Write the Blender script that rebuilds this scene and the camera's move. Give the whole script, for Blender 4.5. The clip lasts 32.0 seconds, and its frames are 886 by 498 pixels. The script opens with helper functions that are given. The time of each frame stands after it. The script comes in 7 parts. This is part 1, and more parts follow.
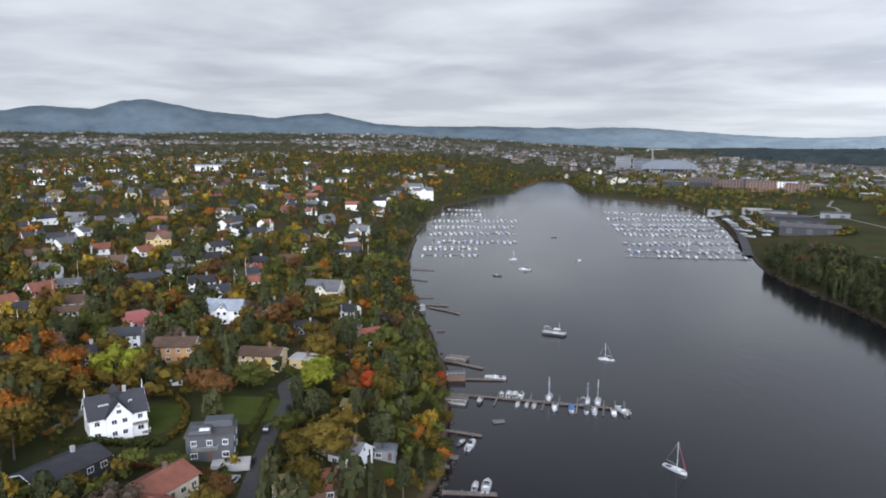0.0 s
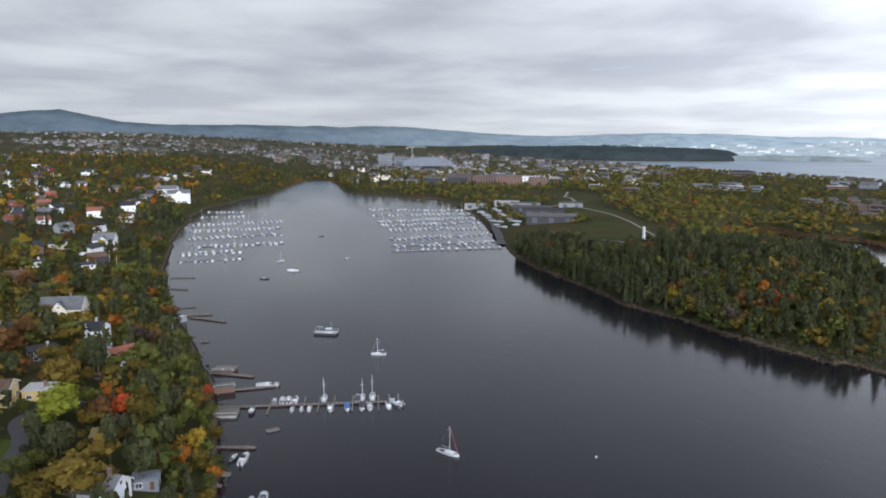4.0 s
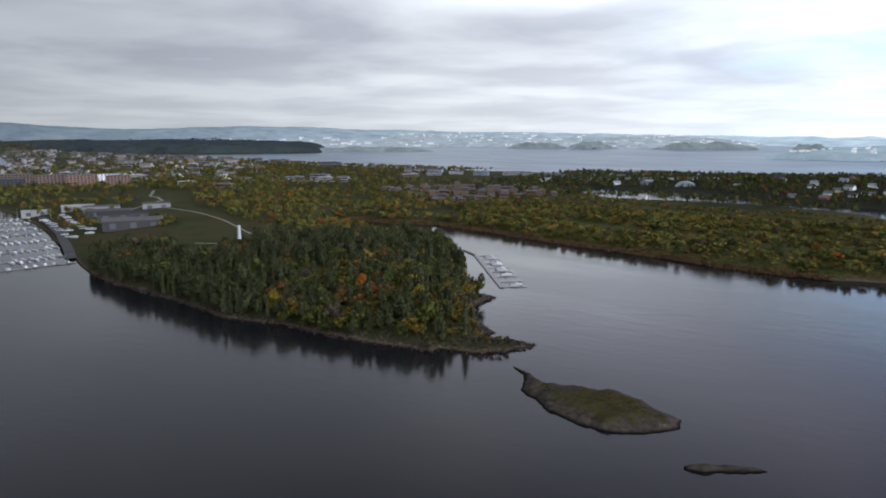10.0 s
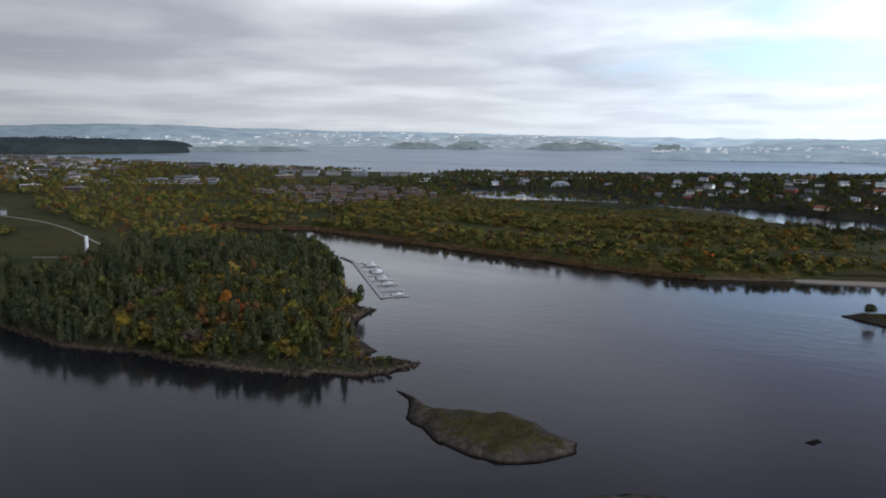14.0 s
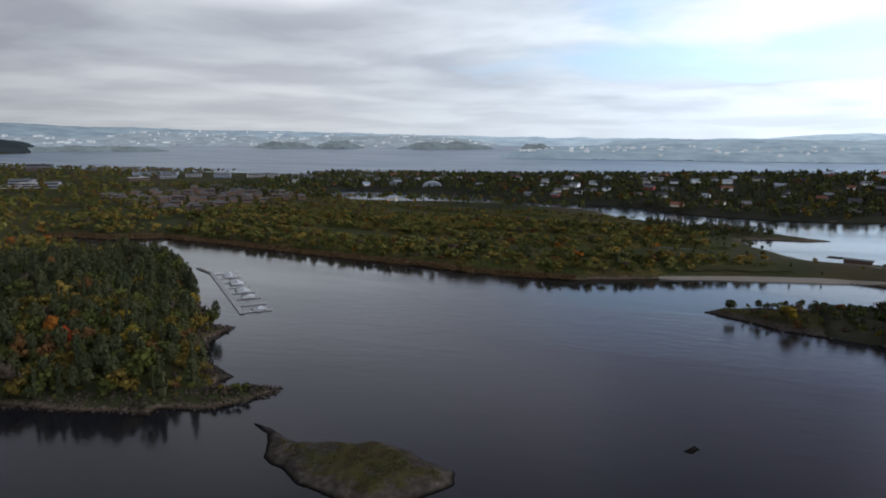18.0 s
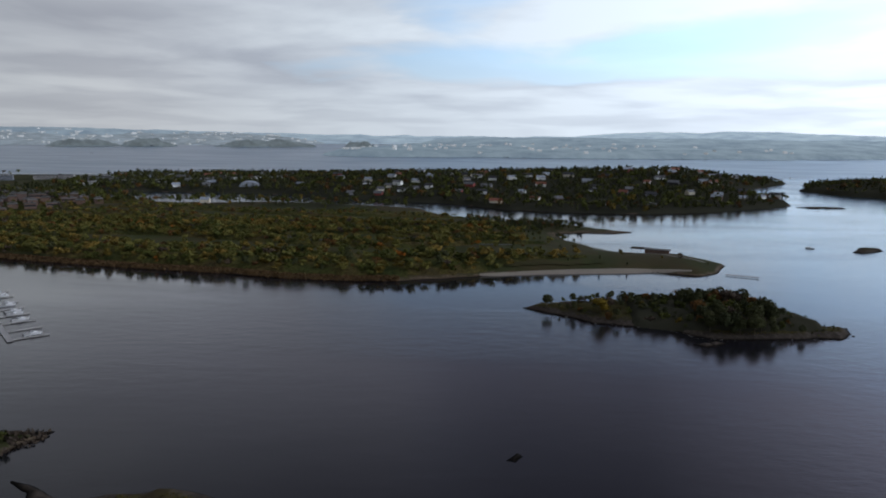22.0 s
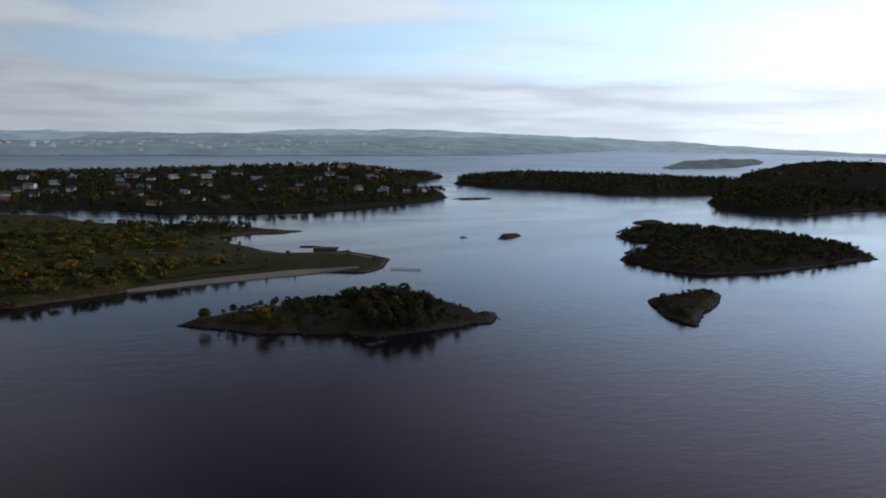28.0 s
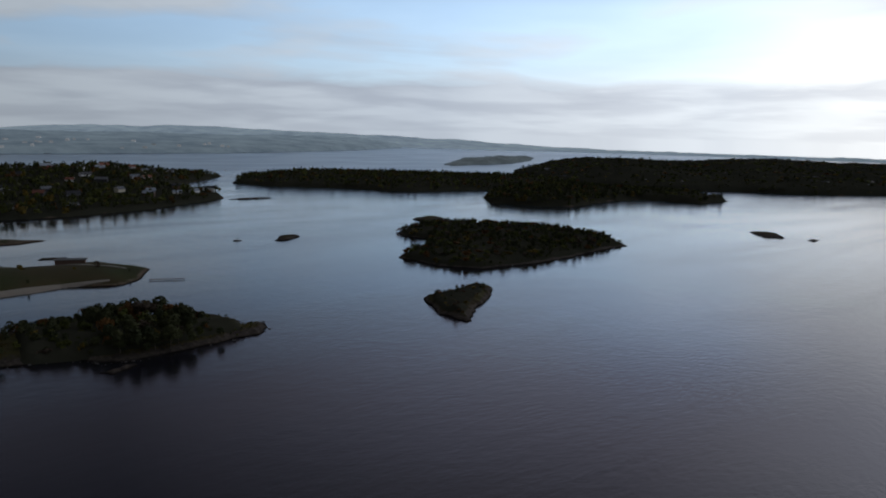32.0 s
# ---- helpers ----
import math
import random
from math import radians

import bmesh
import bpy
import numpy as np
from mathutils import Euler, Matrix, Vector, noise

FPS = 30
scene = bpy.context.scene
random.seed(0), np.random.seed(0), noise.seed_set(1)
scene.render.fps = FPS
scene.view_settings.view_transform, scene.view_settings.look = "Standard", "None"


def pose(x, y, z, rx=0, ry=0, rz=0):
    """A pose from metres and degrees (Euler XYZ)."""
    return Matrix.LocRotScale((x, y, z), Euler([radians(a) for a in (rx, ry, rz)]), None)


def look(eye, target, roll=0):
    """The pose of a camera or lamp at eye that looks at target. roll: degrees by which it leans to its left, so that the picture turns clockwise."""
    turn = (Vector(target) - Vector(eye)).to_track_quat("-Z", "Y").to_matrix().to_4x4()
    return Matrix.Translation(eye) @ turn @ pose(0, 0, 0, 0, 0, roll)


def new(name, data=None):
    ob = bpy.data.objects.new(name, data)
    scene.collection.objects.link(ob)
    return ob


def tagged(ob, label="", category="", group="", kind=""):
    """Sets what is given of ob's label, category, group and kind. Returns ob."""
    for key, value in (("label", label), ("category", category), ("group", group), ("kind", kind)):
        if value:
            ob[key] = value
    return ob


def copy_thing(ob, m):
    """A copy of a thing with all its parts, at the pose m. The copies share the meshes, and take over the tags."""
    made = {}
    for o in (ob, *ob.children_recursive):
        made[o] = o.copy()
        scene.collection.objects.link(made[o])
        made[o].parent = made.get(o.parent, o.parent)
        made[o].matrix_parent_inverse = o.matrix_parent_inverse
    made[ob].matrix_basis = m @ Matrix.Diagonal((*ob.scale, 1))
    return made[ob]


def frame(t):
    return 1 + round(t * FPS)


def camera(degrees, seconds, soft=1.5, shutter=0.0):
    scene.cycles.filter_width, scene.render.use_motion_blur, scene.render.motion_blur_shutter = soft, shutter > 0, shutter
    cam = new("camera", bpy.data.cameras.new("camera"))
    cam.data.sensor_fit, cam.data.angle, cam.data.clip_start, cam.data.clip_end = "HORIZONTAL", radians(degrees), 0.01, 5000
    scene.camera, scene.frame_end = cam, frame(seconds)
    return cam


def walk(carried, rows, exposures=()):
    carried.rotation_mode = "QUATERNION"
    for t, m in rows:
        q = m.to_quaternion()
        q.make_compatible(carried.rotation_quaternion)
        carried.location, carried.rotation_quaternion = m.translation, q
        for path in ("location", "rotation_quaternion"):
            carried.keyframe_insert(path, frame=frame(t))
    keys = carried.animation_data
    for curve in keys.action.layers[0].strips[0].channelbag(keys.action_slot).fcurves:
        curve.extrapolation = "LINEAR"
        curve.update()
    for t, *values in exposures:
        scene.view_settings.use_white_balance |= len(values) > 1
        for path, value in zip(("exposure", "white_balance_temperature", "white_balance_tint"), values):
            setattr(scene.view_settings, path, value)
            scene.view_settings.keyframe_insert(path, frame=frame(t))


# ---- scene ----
cam = camera(64.9, 32.0, soft=1.9)
# seconds, place, yaw, pitch and roll of the drone's camera
PATH = [
    (0, -0.00, 0.00, 90.00, 0.00, -8.96, 0.12),
    (1, 0.30, 0.34, 89.97, -4.20, -8.95, 0.13),
    (2, 0.54, 0.66, 89.91, -9.06, -8.97, 0.11),
    (3, 0.71, 1.19, 89.82, -14.04, -9.02, 0.05),
    (3.5, 0.83, 1.59, 89.76, -16.51, -9.04, 0.02),
    (5.5, 3.44, 6.73, 89.43, -27.29, -9.15, -0.24),
    (6, 5.14, 8.87, 89.40, -30.11, -9.22, -0.29),
    (7, 9.09, 13.64, 89.40, -35.73, -9.37, -0.37),
    (8, 13.45, 18.63, 89.48, -41.30, -9.49, -0.37),
    (9, 18.12, 23.26, 89.62, -46.72, -9.58, -0.26),
    (10, 23.02, 27.62, 89.80, -51.40, -9.66, -0.11),
    (11, 27.84, 31.47, 90.02, -54.94, -9.69, 0.01),
    (12, 32.81, 34.88, 90.25, -56.88, -9.69, 0.10),
    (13, 38.04, 37.95, 90.46, -59.02, -9.68, 0.18),
    (14, 43.21, 40.60, 90.62, -61.34, -9.70, 0.25),
    (15, 48.18, 42.87, 90.76, -64.20, -9.70, 0.29),
    (15.5, 50.61, 43.85, 90.82, -65.63, -9.71, 0.30),
    (17.5, 60.91, 46.35, 91.01, -70.31, -9.72, 0.36),
    (18, 63.53, 46.53, 90.98, -71.73, -9.70, 0.39),
    (19, 68.61, 46.70, 90.86, -75.01, -9.70, 0.45),
    (20, 73.52, 46.44, 90.70, -78.32, -9.73, 0.51),
    (21, 78.20, 45.79, 90.52, -81.76, -9.75, 0.58),
    (22, 82.67, 44.83, 90.39, -85.93, -9.74, 0.66),
    (23, 86.76, 43.44, 90.30, -90.14, -9.71, 0.74),
    (24, 90.57, 41.53, 90.26, -94.37, -9.68, 0.82),
    (25, 94.20, 39.23, 90.25, -98.72, -9.65, 0.91),
    (25.5, 95.96, 37.97, 90.24, -100.95, -9.64, 0.96),
    (27.5, 102.36, 32.10, 90.32, -109.86, -9.61, 1.15),
    (28, 103.69, 30.44, 90.33, -111.90, -9.61, 1.20),
    (29, 106.25, 26.82, 90.37, -116.23, -9.59, 1.30),
    (30, 108.47, 22.73, 90.37, -120.50, -9.53, 1.39),
    (31, 110.20, 18.23, 90.31, -124.74, -9.47, 1.48),
    (32, 111.74, 13.55, 90.23, -129.03, -9.41, 1.56),
]


def aim(yaw, pitch):
    a, b = radians(yaw), radians(pitch)
    return Vector((-math.sin(a) * math.cos(b), math.cos(a) * math.cos(b), math.sin(b)))


walk(cam, [(t, look((x, y, z), Vector((x, y, z)) + 100 * aim(yaw, pitch), roll)) for t, x, y, z, yaw, pitch, roll in PATH],
     exposures=[(0, 0.34), (4, 0.2), (8, -0.06), (14, -0.42), (20, -0.78), (25, -1.2), (28, -1.45), (32, -2.0)])
# ---- sky and sun ----
SUN_YAW, SUN_UP = -172.0, 17.0


def node(tree, kind, **values):
    n = tree.nodes.new(kind)
    for key, value in values.items():
        if key in n.inputs:
            n.inputs[key].default_value = value
    return n


def math_node(tree, op, a, b=None, clamp=False):
    n = tree.nodes.new("ShaderNodeMath")
    n.operation, n.use_clamp = op, clamp
    for k, v in enumerate((a, b)):
        if v is None:
            continue
        if isinstance(v, (int, float)):
            n.inputs[k].default_value = v
        else:
            tree.links.new(v, n.inputs[k])
    return n.outputs[0]


def ramp(tree, fac, stops):
    n = tree.nodes.new("ShaderNodeValToRGB")
    els = n.color_ramp.elements
    while len(els) < len(stops):
        els.new(0.5)
    for el, (at, col) in zip(els, stops):
        el.position = at
        el.color = (*col, 1) if len(col) == 3 else col
    tree.links.new(fac, n.inputs[0])
    return n.outputs[0]


def mix(tree, fac, a, b, blend="MIX"):
    n = tree.nodes.new("ShaderNodeMix")
    n.data_type, n.blend_type = "RGBA", blend
    for k, v in ((0, fac), (6, a), (7, b)):
        if isinstance(v, (int, float)):
            n.inputs[k].default_value = v
        elif isinstance(v, tuple):
            n.inputs[k].default_value = (*v, 1)
        else:
            tree.links.new(v, n.inputs[k])
    return n.outputs[2]


def build_world():
    world = bpy.data.worlds.new("sky")
    world.use_nodes = True
    scene.world = world
    t = world.node_tree
    t.nodes.clear()
    sky = t.nodes.new("ShaderNodeTexSky")
    sky.sky_type, sky.sun_disc = "NISHITA", False
    sky.sun_elevation, sky.sun_rotation = radians(SUN_UP), radians(-SUN_YAW)
    sky.air_density, sky.dust_density, sky.ozone_density = 1.2, 0.6, 3.5
    blue = mix(t, 1.0, sky.outputs[0], (SKY_GAIN * 2.6, SKY_GAIN * 2.4, SKY_GAIN * 2.7), "MULTIPLY")
    blue = mix(t, 0.6, blue, (0.88, 1.38, 2.0))
    way = t.nodes.new("ShaderNodeTexCoord").outputs["Generated"]
    sep = t.nodes.new("ShaderNodeSeparateXYZ")
    t.links.new(way, sep.inputs[0])
    up = math_node(t, "MAXIMUM", sep.outputs[2], 0.0)
    # flat cloud banks on one level, so that they crowd together towards the horizon
    level = math_node(t, "ADD", up, 0.085)
    wide = t.nodes.new("ShaderNodeCombineXYZ")
    t.links.new(math_node(t, "DIVIDE", sep.outputs[0], level), wide.inputs[0])
    t.links.new(math_node(t, "DIVIDE", sep.outputs[1], level), wide.inputs[1])
    big = node(t, "ShaderNodeTexNoise", Scale=0.36, Detail=7.0, Roughness=0.5, Distortion=0.3)
    t.links.new(wide.outputs[0], big.inputs["Vector"])
    fine = node(t, "ShaderNodeTexNoise", Scale=0.75, Detail=7.0, Roughness=0.5, Distortion=0.25)
    t.links.new(wide.outputs[0], fine.inputs["Vector"])
    # closed cover in the north, a blue gap towards the south-east
    a = radians(SKY_CLEAR_YAW)
    clear = math_node(t, "ADD", math_node(t, "MULTIPLY", sep.outputs[0], -math.sin(a)), math_node(t, "MULTIPLY", sep.outputs[1], math.cos(a)))
    gap = ramp(t, clear, [(0.62, (0, 0, 0)), (0.83, (1, 1, 1))])
    band = ramp(t, up, [(0.035, (0, 0, 0)), (0.085, (1, 1, 1)), (0.30, (1, 1, 1)), (0.6, (0.5, 0.5, 0.5))])
    gap = math_node(t, "MULTIPLY", gap, band)
    # high over the fjord the sky has cleared all the way to the south
    high = math_node(t, "MULTIPLY", ramp(t, up, [(0.17, (0, 0, 0)), (0.32, (1, 1, 1))]), ramp(t, clear, [(0.35, (0, 0, 0)), (0.8, (1, 1, 1))]))
    gap = math_node(t, "MAXIMUM", gap, math_node(t, "MULTIPLY", high, 0.3))
    cover = math_node(t, "ADD", math_node(t, "MULTIPLY", big.outputs[0], 1.5), math_node(t, "MULTIPLY", fine.outputs[0], 0.7))
    cover = math_node(t, "SUBTRACT", math_node(t, "ADD", cover, -0.14), math_node(t, "MULTIPLY", gap, 0.66))
    veil = ramp(t, cover, [(0.34, (0, 0, 0)), (0.56, (1, 1, 1))])
    # thin bright haze along the horizon
    haze = ramp(t, up, [(0.0, (1, 1, 1)), (0.03, (0.7, 0.7, 0.7)), (0.10, (0, 0, 0))])
    b = radians(SUN_YAW)
    sunny = math_node(t, "ADD", math_node(t, "MULTIPLY", sep.outputs[0], -math.sin(b)), math_node(t, "MULTIPLY", sep.outputs[1], math.cos(b)))
    warm = ramp(t, math_node(t, "ADD", math_node(t, "MULTIPLY", sunny, 0.5), 0.5), [(0.0, (0.505, 0.535, 0.57)), (0.07, (0.545, 0.575, 0.615)), (0.17, (0.74, 0.78, 0.825)), (0.32, (0.94, 0.985, 1.04)), (0.46, (1.08, 1.18, 1.29)), (0.65, (1.40, 1.57, 1.76)), (0.86, (1.98, 2.2, 2.48)), (0.965, (3.1, 3.3, 3.5)), (1.0, (4.2, 4.25, 4.2))])
    dark = mix(t, ramp(t, fine.outputs[0], [(0.40, (0, 0, 0)), (0.60, (1, 1, 1))]), (0.84, 0.845, 0.865), (1.12, 1.12, 1.10))
    dark = mix(t, 1.0, dark, ramp(t, big.outputs[0], [(0.38, (0.85, 0.855, 0.875)), (0.60, (1.07, 1.07, 1.06))]), "MULTIPLY")
    cloud = mix(t, 1.0, mix(t, 1.0, warm, (0.985, 1.0, 1.045), "MULTIPLY"), dark, "MULTIPLY")
    # the cloud that is left overhead there is thin and grey
    cloud = mix(t, high, cloud, (0.63, 0.64, 0.80))
    # thin milky veil over the blue
    blue = mix(t, 0.2, blue, cloud)
    # the blue pales and brightens towards the sun
    blue = mix(t, 1.0, blue, ramp(t, math_node(t, "ADD", math_node(t, "MULTIPLY", sunny, 0.5), 0.5), [(0.5, (0.95, 0.95, 0.95)), (0.68, (1.3, 1.35, 1.38)), (0.88, (1.75, 1.8, 1.8))]), "MULTIPLY")
    seen = mix(t, veil, mix(t, math_node(t, "MULTIPLY", high, 0.92), blue, (0.47, 0.475, 0.64)), cloud)
    seen = mix(t, math_node(t, "MULTIPLY", haze, 0.6), seen, warm)
    # overhead the cover is thick in the north and bright towards the sun
    flat = math_node(t, "SQRT", math_node(t, "SUBTRACT", 1.0, math_node(t, "MULTIPLY", up, up)))
    side = math_node(t, "ADD", math_node(t, "MULTIPLY", math_node(t, "DIVIDE", sunny, math_node(t, "MAXIMUM", flat, 0.05)), 0.5), 0.5)
    gain = ramp(t, side, [(0.0, (0.84, 0.83, 0.85)), (0.17, (0.92, 0.91, 0.93)), (0.37, (1.12, 1.1, 1.12)), (0.52, (1.22, 1.2, 1.22)), (0.60, (0.98, 0.96, 0.98)), (0.68, (0.92, 0.90, 0.94)), (0.76, (1.75, 1.7, 1.76)), (0.87, (3.5, 3.4, 3.5)), (0.96, (4.2, 4.1, 4.2)), (1.0, (2.8, 2.7, 2.8))])
    seen = mix(t, ramp(t, up, [(0.18, (0, 0, 0)), (0.38, (1, 1, 1))]), seen, mix(t, 1.0, seen, gain, "MULTIPLY"))
    # out of view: added bright eastern band for the water, zenith dimmed for the land
    east = math_node(t, "MULTIPLY", ramp(t, side, [(0.14, (0, 0, 0)), (0.24, (1, 1, 1)), (0.36, (1, 1, 1)), (0.46, (0, 0, 0))]), ramp(t, up, [(0.15, (0, 0, 0)), (0.21, (1, 1, 1)), (0.27, (1, 1, 1)), (0.35, (0, 0, 0))]))
    seen = mix(t, math_node(t, "MULTIPLY", east, 0.4), seen, mix(t, 1.0, seen, (2.0, 2.0, 2.0), "MULTIPLY"))
    seen = mix(t, ramp(t, up, [(0.34, (0, 0, 0)), (0.54, (1, 1, 1))]), seen, mix(t, 1.0, seen, (0.36, 0.36, 0.365), "MULTIPLY"))
    out = node(t, "ShaderNodeBackground", Strength=1.0)
    t.links.new(seen, out.inputs[0])
    end = t.nodes.new("ShaderNodeOutputWorld")
    t.links.new(out.outputs[0], end.inputs[0])


SKY_GAIN, SKY_CLEAR_YAW = 0.15, -119.0
build_world()
sun = new("sun", bpy.data.lights.new("sun", "SUN"))
sun.data.energy, sun.data.angle, sun.data.color = 0.8, radians(10), (1.0, 0.93, 0.82)
sun.matrix_world = look(aim(SUN_YAW, SUN_UP) * 1000, (0, 0, 0))
# ---- materials ----
def material(name, rough=0.8, metal=0.0):
    m = bpy.data.materials.new(name)
    m.use_nodes = True
    t = m.node_tree
    b = t.nodes["Principled BSDF"]
    b.inputs["Roughness"].default_value, b.inputs["Metallic"].default_value = rough, metal
    return m, t, b


def place(t):
    return t.nodes.new("ShaderNodeNewGeometry").outputs["Position"]


def noise_at(t, where, scale, detail=4.0, rough=0.55, dist=0.0):
    n = node(t, "ShaderNodeTexNoise", Scale=scale, Detail=detail, Roughness=rough, Distortion=dist)
    t.links.new(where, n.inputs["Vector"])
    return n.outputs[0]


def bump(t, b, height, strength, distance):
    n = node(t, "ShaderNodeBump", Strength=strength, Distance=distance)
    t.links.new(height, n.inputs["Height"])
    t.links.new(n.outputs[0], b.inputs["Normal"])


def plain(name, col, rough=0.7, metal=0.0, spread=0.18, scale=1.2):
    """A worn painted or bare surface: two scales of tone, and a shade of its own on each piece."""
    m, t, b = material(name, rough, metal)
    p = place(t)
    n1, n2 = noise_at(t, p, scale), noise_at(t, p, scale * 9, 3.0)
    tone = math_node(t, "ADD", math_node(t, "MULTIPLY", n1, 0.6), math_node(t, "MULTIPLY", n2, 0.4))
    rnd = t.nodes.new("ShaderNodeObjectInfo").outputs["Random"]
    tone = math_node(t, "ADD", tone, math_node(t, "MULTIPLY", math_node(t, "SUBTRACT", rnd, 0.5), 0.3))
    lo, hi = tuple(c * (1 - spread) for c in col), tuple(min(1, c * (1 + spread)) for c in col)
    t.links.new(ramp(t, tone, [(0.3, lo), (0.7, hi)]), b.inputs["Base Color"])
    return m


def leafy(name, dark, light):
    m, t, b = material(name, 0.85)
    b.inputs["Specular IOR Level"].default_value = 0.04
    p = place(t)
    g = t.nodes.new("ShaderNodeNewGeometry").outputs["Random Per Island"]
    n = noise_at(t, p, 0.09, 2.0)
    # each tree has a tone of its own, each spray a slight one
    own = t.nodes.new("ShaderNodeAttribute")
    own.attribute_name = "tone"
    tone = math_node(t, "ADD", math_node(t, "MULTIPLY", g, 0.22), math_node(t, "MULTIPLY", n, 0.36))
    tone = math_node(t, "ADD", tone, math_node(t, "MULTIPLY", own.outputs["Fac"], 0.48))
    light = tuple(a * c for a, c in zip(light, (1.08, 1.0, 0.84)))
    dark = tuple(0.8 * a + 0.2 * c for a, c in zip(dark, light))
    t.links.new(ramp(t, tone, [(0.2, tuple(1.25 * c for c in dark)), (0.92, tuple(1.1 * c for c in light))]), b.inputs["Base Color"])
    bump(t, b, noise_at(t, p, 1.4, 3.0), 0.4, 0.4)
    return m


def build_water():
    m, t, b = material("sea_water", 0.06)
    b.inputs["Base Color"].default_value = (0.008, 0.008, 0.0105, 1)
    b.inputs["IOR"].default_value = 1.39
    p = place(t)
    stretch = node(t, "ShaderNodeMapping", Scale=(1.0, 0.45, 1.0), Rotation=(0, 0, 0.5))
    t.links.new(p, stretch.inputs["Vector"])
    small, mid = noise_at(t, stretch.outputs[0], 0.9, 3.0), noise_at(t, stretch.outputs[0], 0.22, 2.0)
    slick = node(t, "ShaderNodeMapping", Scale=(1.0, 0.28, 1.0), Rotation=(0, 0, 1.1))
    t.links.new(p, slick.inputs["Vector"])
    calm = noise_at(t, slick.outputs[0], 0.009, 4.0, 0.6, 1.2)
    rip = ramp(t, calm, [(0.40, (0.12, 0.12, 0.12)), (0.62, (1, 1, 1))])
    h = math_node(t, "ADD", math_node(t, "MULTIPLY", small, 0.5), mid)
    h = math_node(t, "MULTIPLY", h, math_node(t, "ADD", math_node(t, "MULTIPLY", rip, 0.85), 0.15))
    # the outer fjord is choppy; reflected sky and distance are painted in as blue
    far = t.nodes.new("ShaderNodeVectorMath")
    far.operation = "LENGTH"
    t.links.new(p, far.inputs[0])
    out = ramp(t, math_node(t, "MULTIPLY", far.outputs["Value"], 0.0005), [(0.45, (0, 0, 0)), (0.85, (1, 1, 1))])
    # the wind ruffles the open water in the south
    sep = t.nodes.new("ShaderNodeSeparateXYZ")
    t.links.new(p, sep.inputs[0])
    wind = ramp(t, math_node(t, "ADD", math_node(t, "MULTIPLY", sep.outputs[1], -0.0025), 0.4), [(0.35, (0, 0, 0)), (0.9, (1, 1, 1))])
    h = math_node(t, "ADD", h, math_node(t, "MULTIPLY", math_node(t, "MULTIPLY", wind, noise_at(t, stretch.outputs[0], 0.6, 3.0, 0.6)), 1.1))
    bump(t, b, math_node(t, "MULTIPLY", h, math_node(t, "SUBTRACT", 1.0, math_node(t, "MULTIPLY", out, 0.75))), WAVE, 0.25)
    t.links.new(math_node(t, "ADD", math_node(t, "ADD", math_node(t, "MULTIPLY", rip, 0.08), 0.085), math_node(t, "MULTIPLY", out, 0.18)), b.inputs["Roughness"])
    t.links.new(math_node(t, "SUBTRACT", 0.5, math_node(t, "MULTIPLY", out, 0.12)), b.inputs["Specular IOR Level"])
    # base colour turns bluer far out, standing in for reflected sky
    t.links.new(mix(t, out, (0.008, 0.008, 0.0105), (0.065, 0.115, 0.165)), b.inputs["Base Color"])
    return m


def build_ground(name, rim_z, stones, turf=None):
    """Grass, dry scrub and rock: bare rock where it is steep or close to the water."""
    m, t, b = material(name, 0.95)
    b.inputs["Specular IOR Level"].default_value = 0.05
    p = place(t)
    sep = t.nodes.new("ShaderNodeSeparateXYZ")
    t.links.new(p, sep.inputs[0])
    big, mid, fine = noise_at(t, p, 0.011, 5.0), noise_at(t, p, 0.06, 5.0), noise_at(t, p, 0.6, 4.0)
    grass = ramp(t, big, [(0.30, (0.020, 0.021, 0.010)), (0.46, (0.032, 0.039, 0.013)), (0.58, (0.052, 0.041, 0.019)), (0.75, (0.036, 0.048, 0.015))])
    if turf:
        grass = ramp(t, mid, [(0.35, turf[0]), (0.5, turf[1]), (0.65, turf[2])])
    grass = mix(t, math_node(t, "MULTIPLY", mid, 0.6), grass, (0.024, 0.021, 0.012))
    rock = ramp(t, math_node(t, "ADD", math_node(t, "MULTIPLY", fine, 0.6), math_node(t, "MULTIPLY", mid, 0.4)), stones)
    edge = math_node(t, "ADD", sep.outputs[2], math_node(t, "MULTIPLY", math_node(t, "SUBTRACT", mid, 0.5), 3.0))
    edge = math_node(t, "ADD", edge, math_node(t, "MULTIPLY", math_node(t, "SUBTRACT", noise_at(t, p, 0.28, 4.0, 0.65), 0.5), 3.0))
    rim = ramp(t, math_node(t, "MULTIPLY", edge, 0.25), [(rim_z, (1, 1, 1)), (rim_z + 0.16, (0, 0, 0))])
    wet = ramp(t, sep.outputs[2], [(0.15, (0.05, 0.045, 0.04)), (0.75, (1, 1, 1))])
    col = mix(t, rim, grass, mix(t, 1.0, rock, wet, "MULTIPLY"))
    t.links.new(col, b.inputs["Base Color"])
    bump(t, b, fine, 0.6, 0.4)
    return m


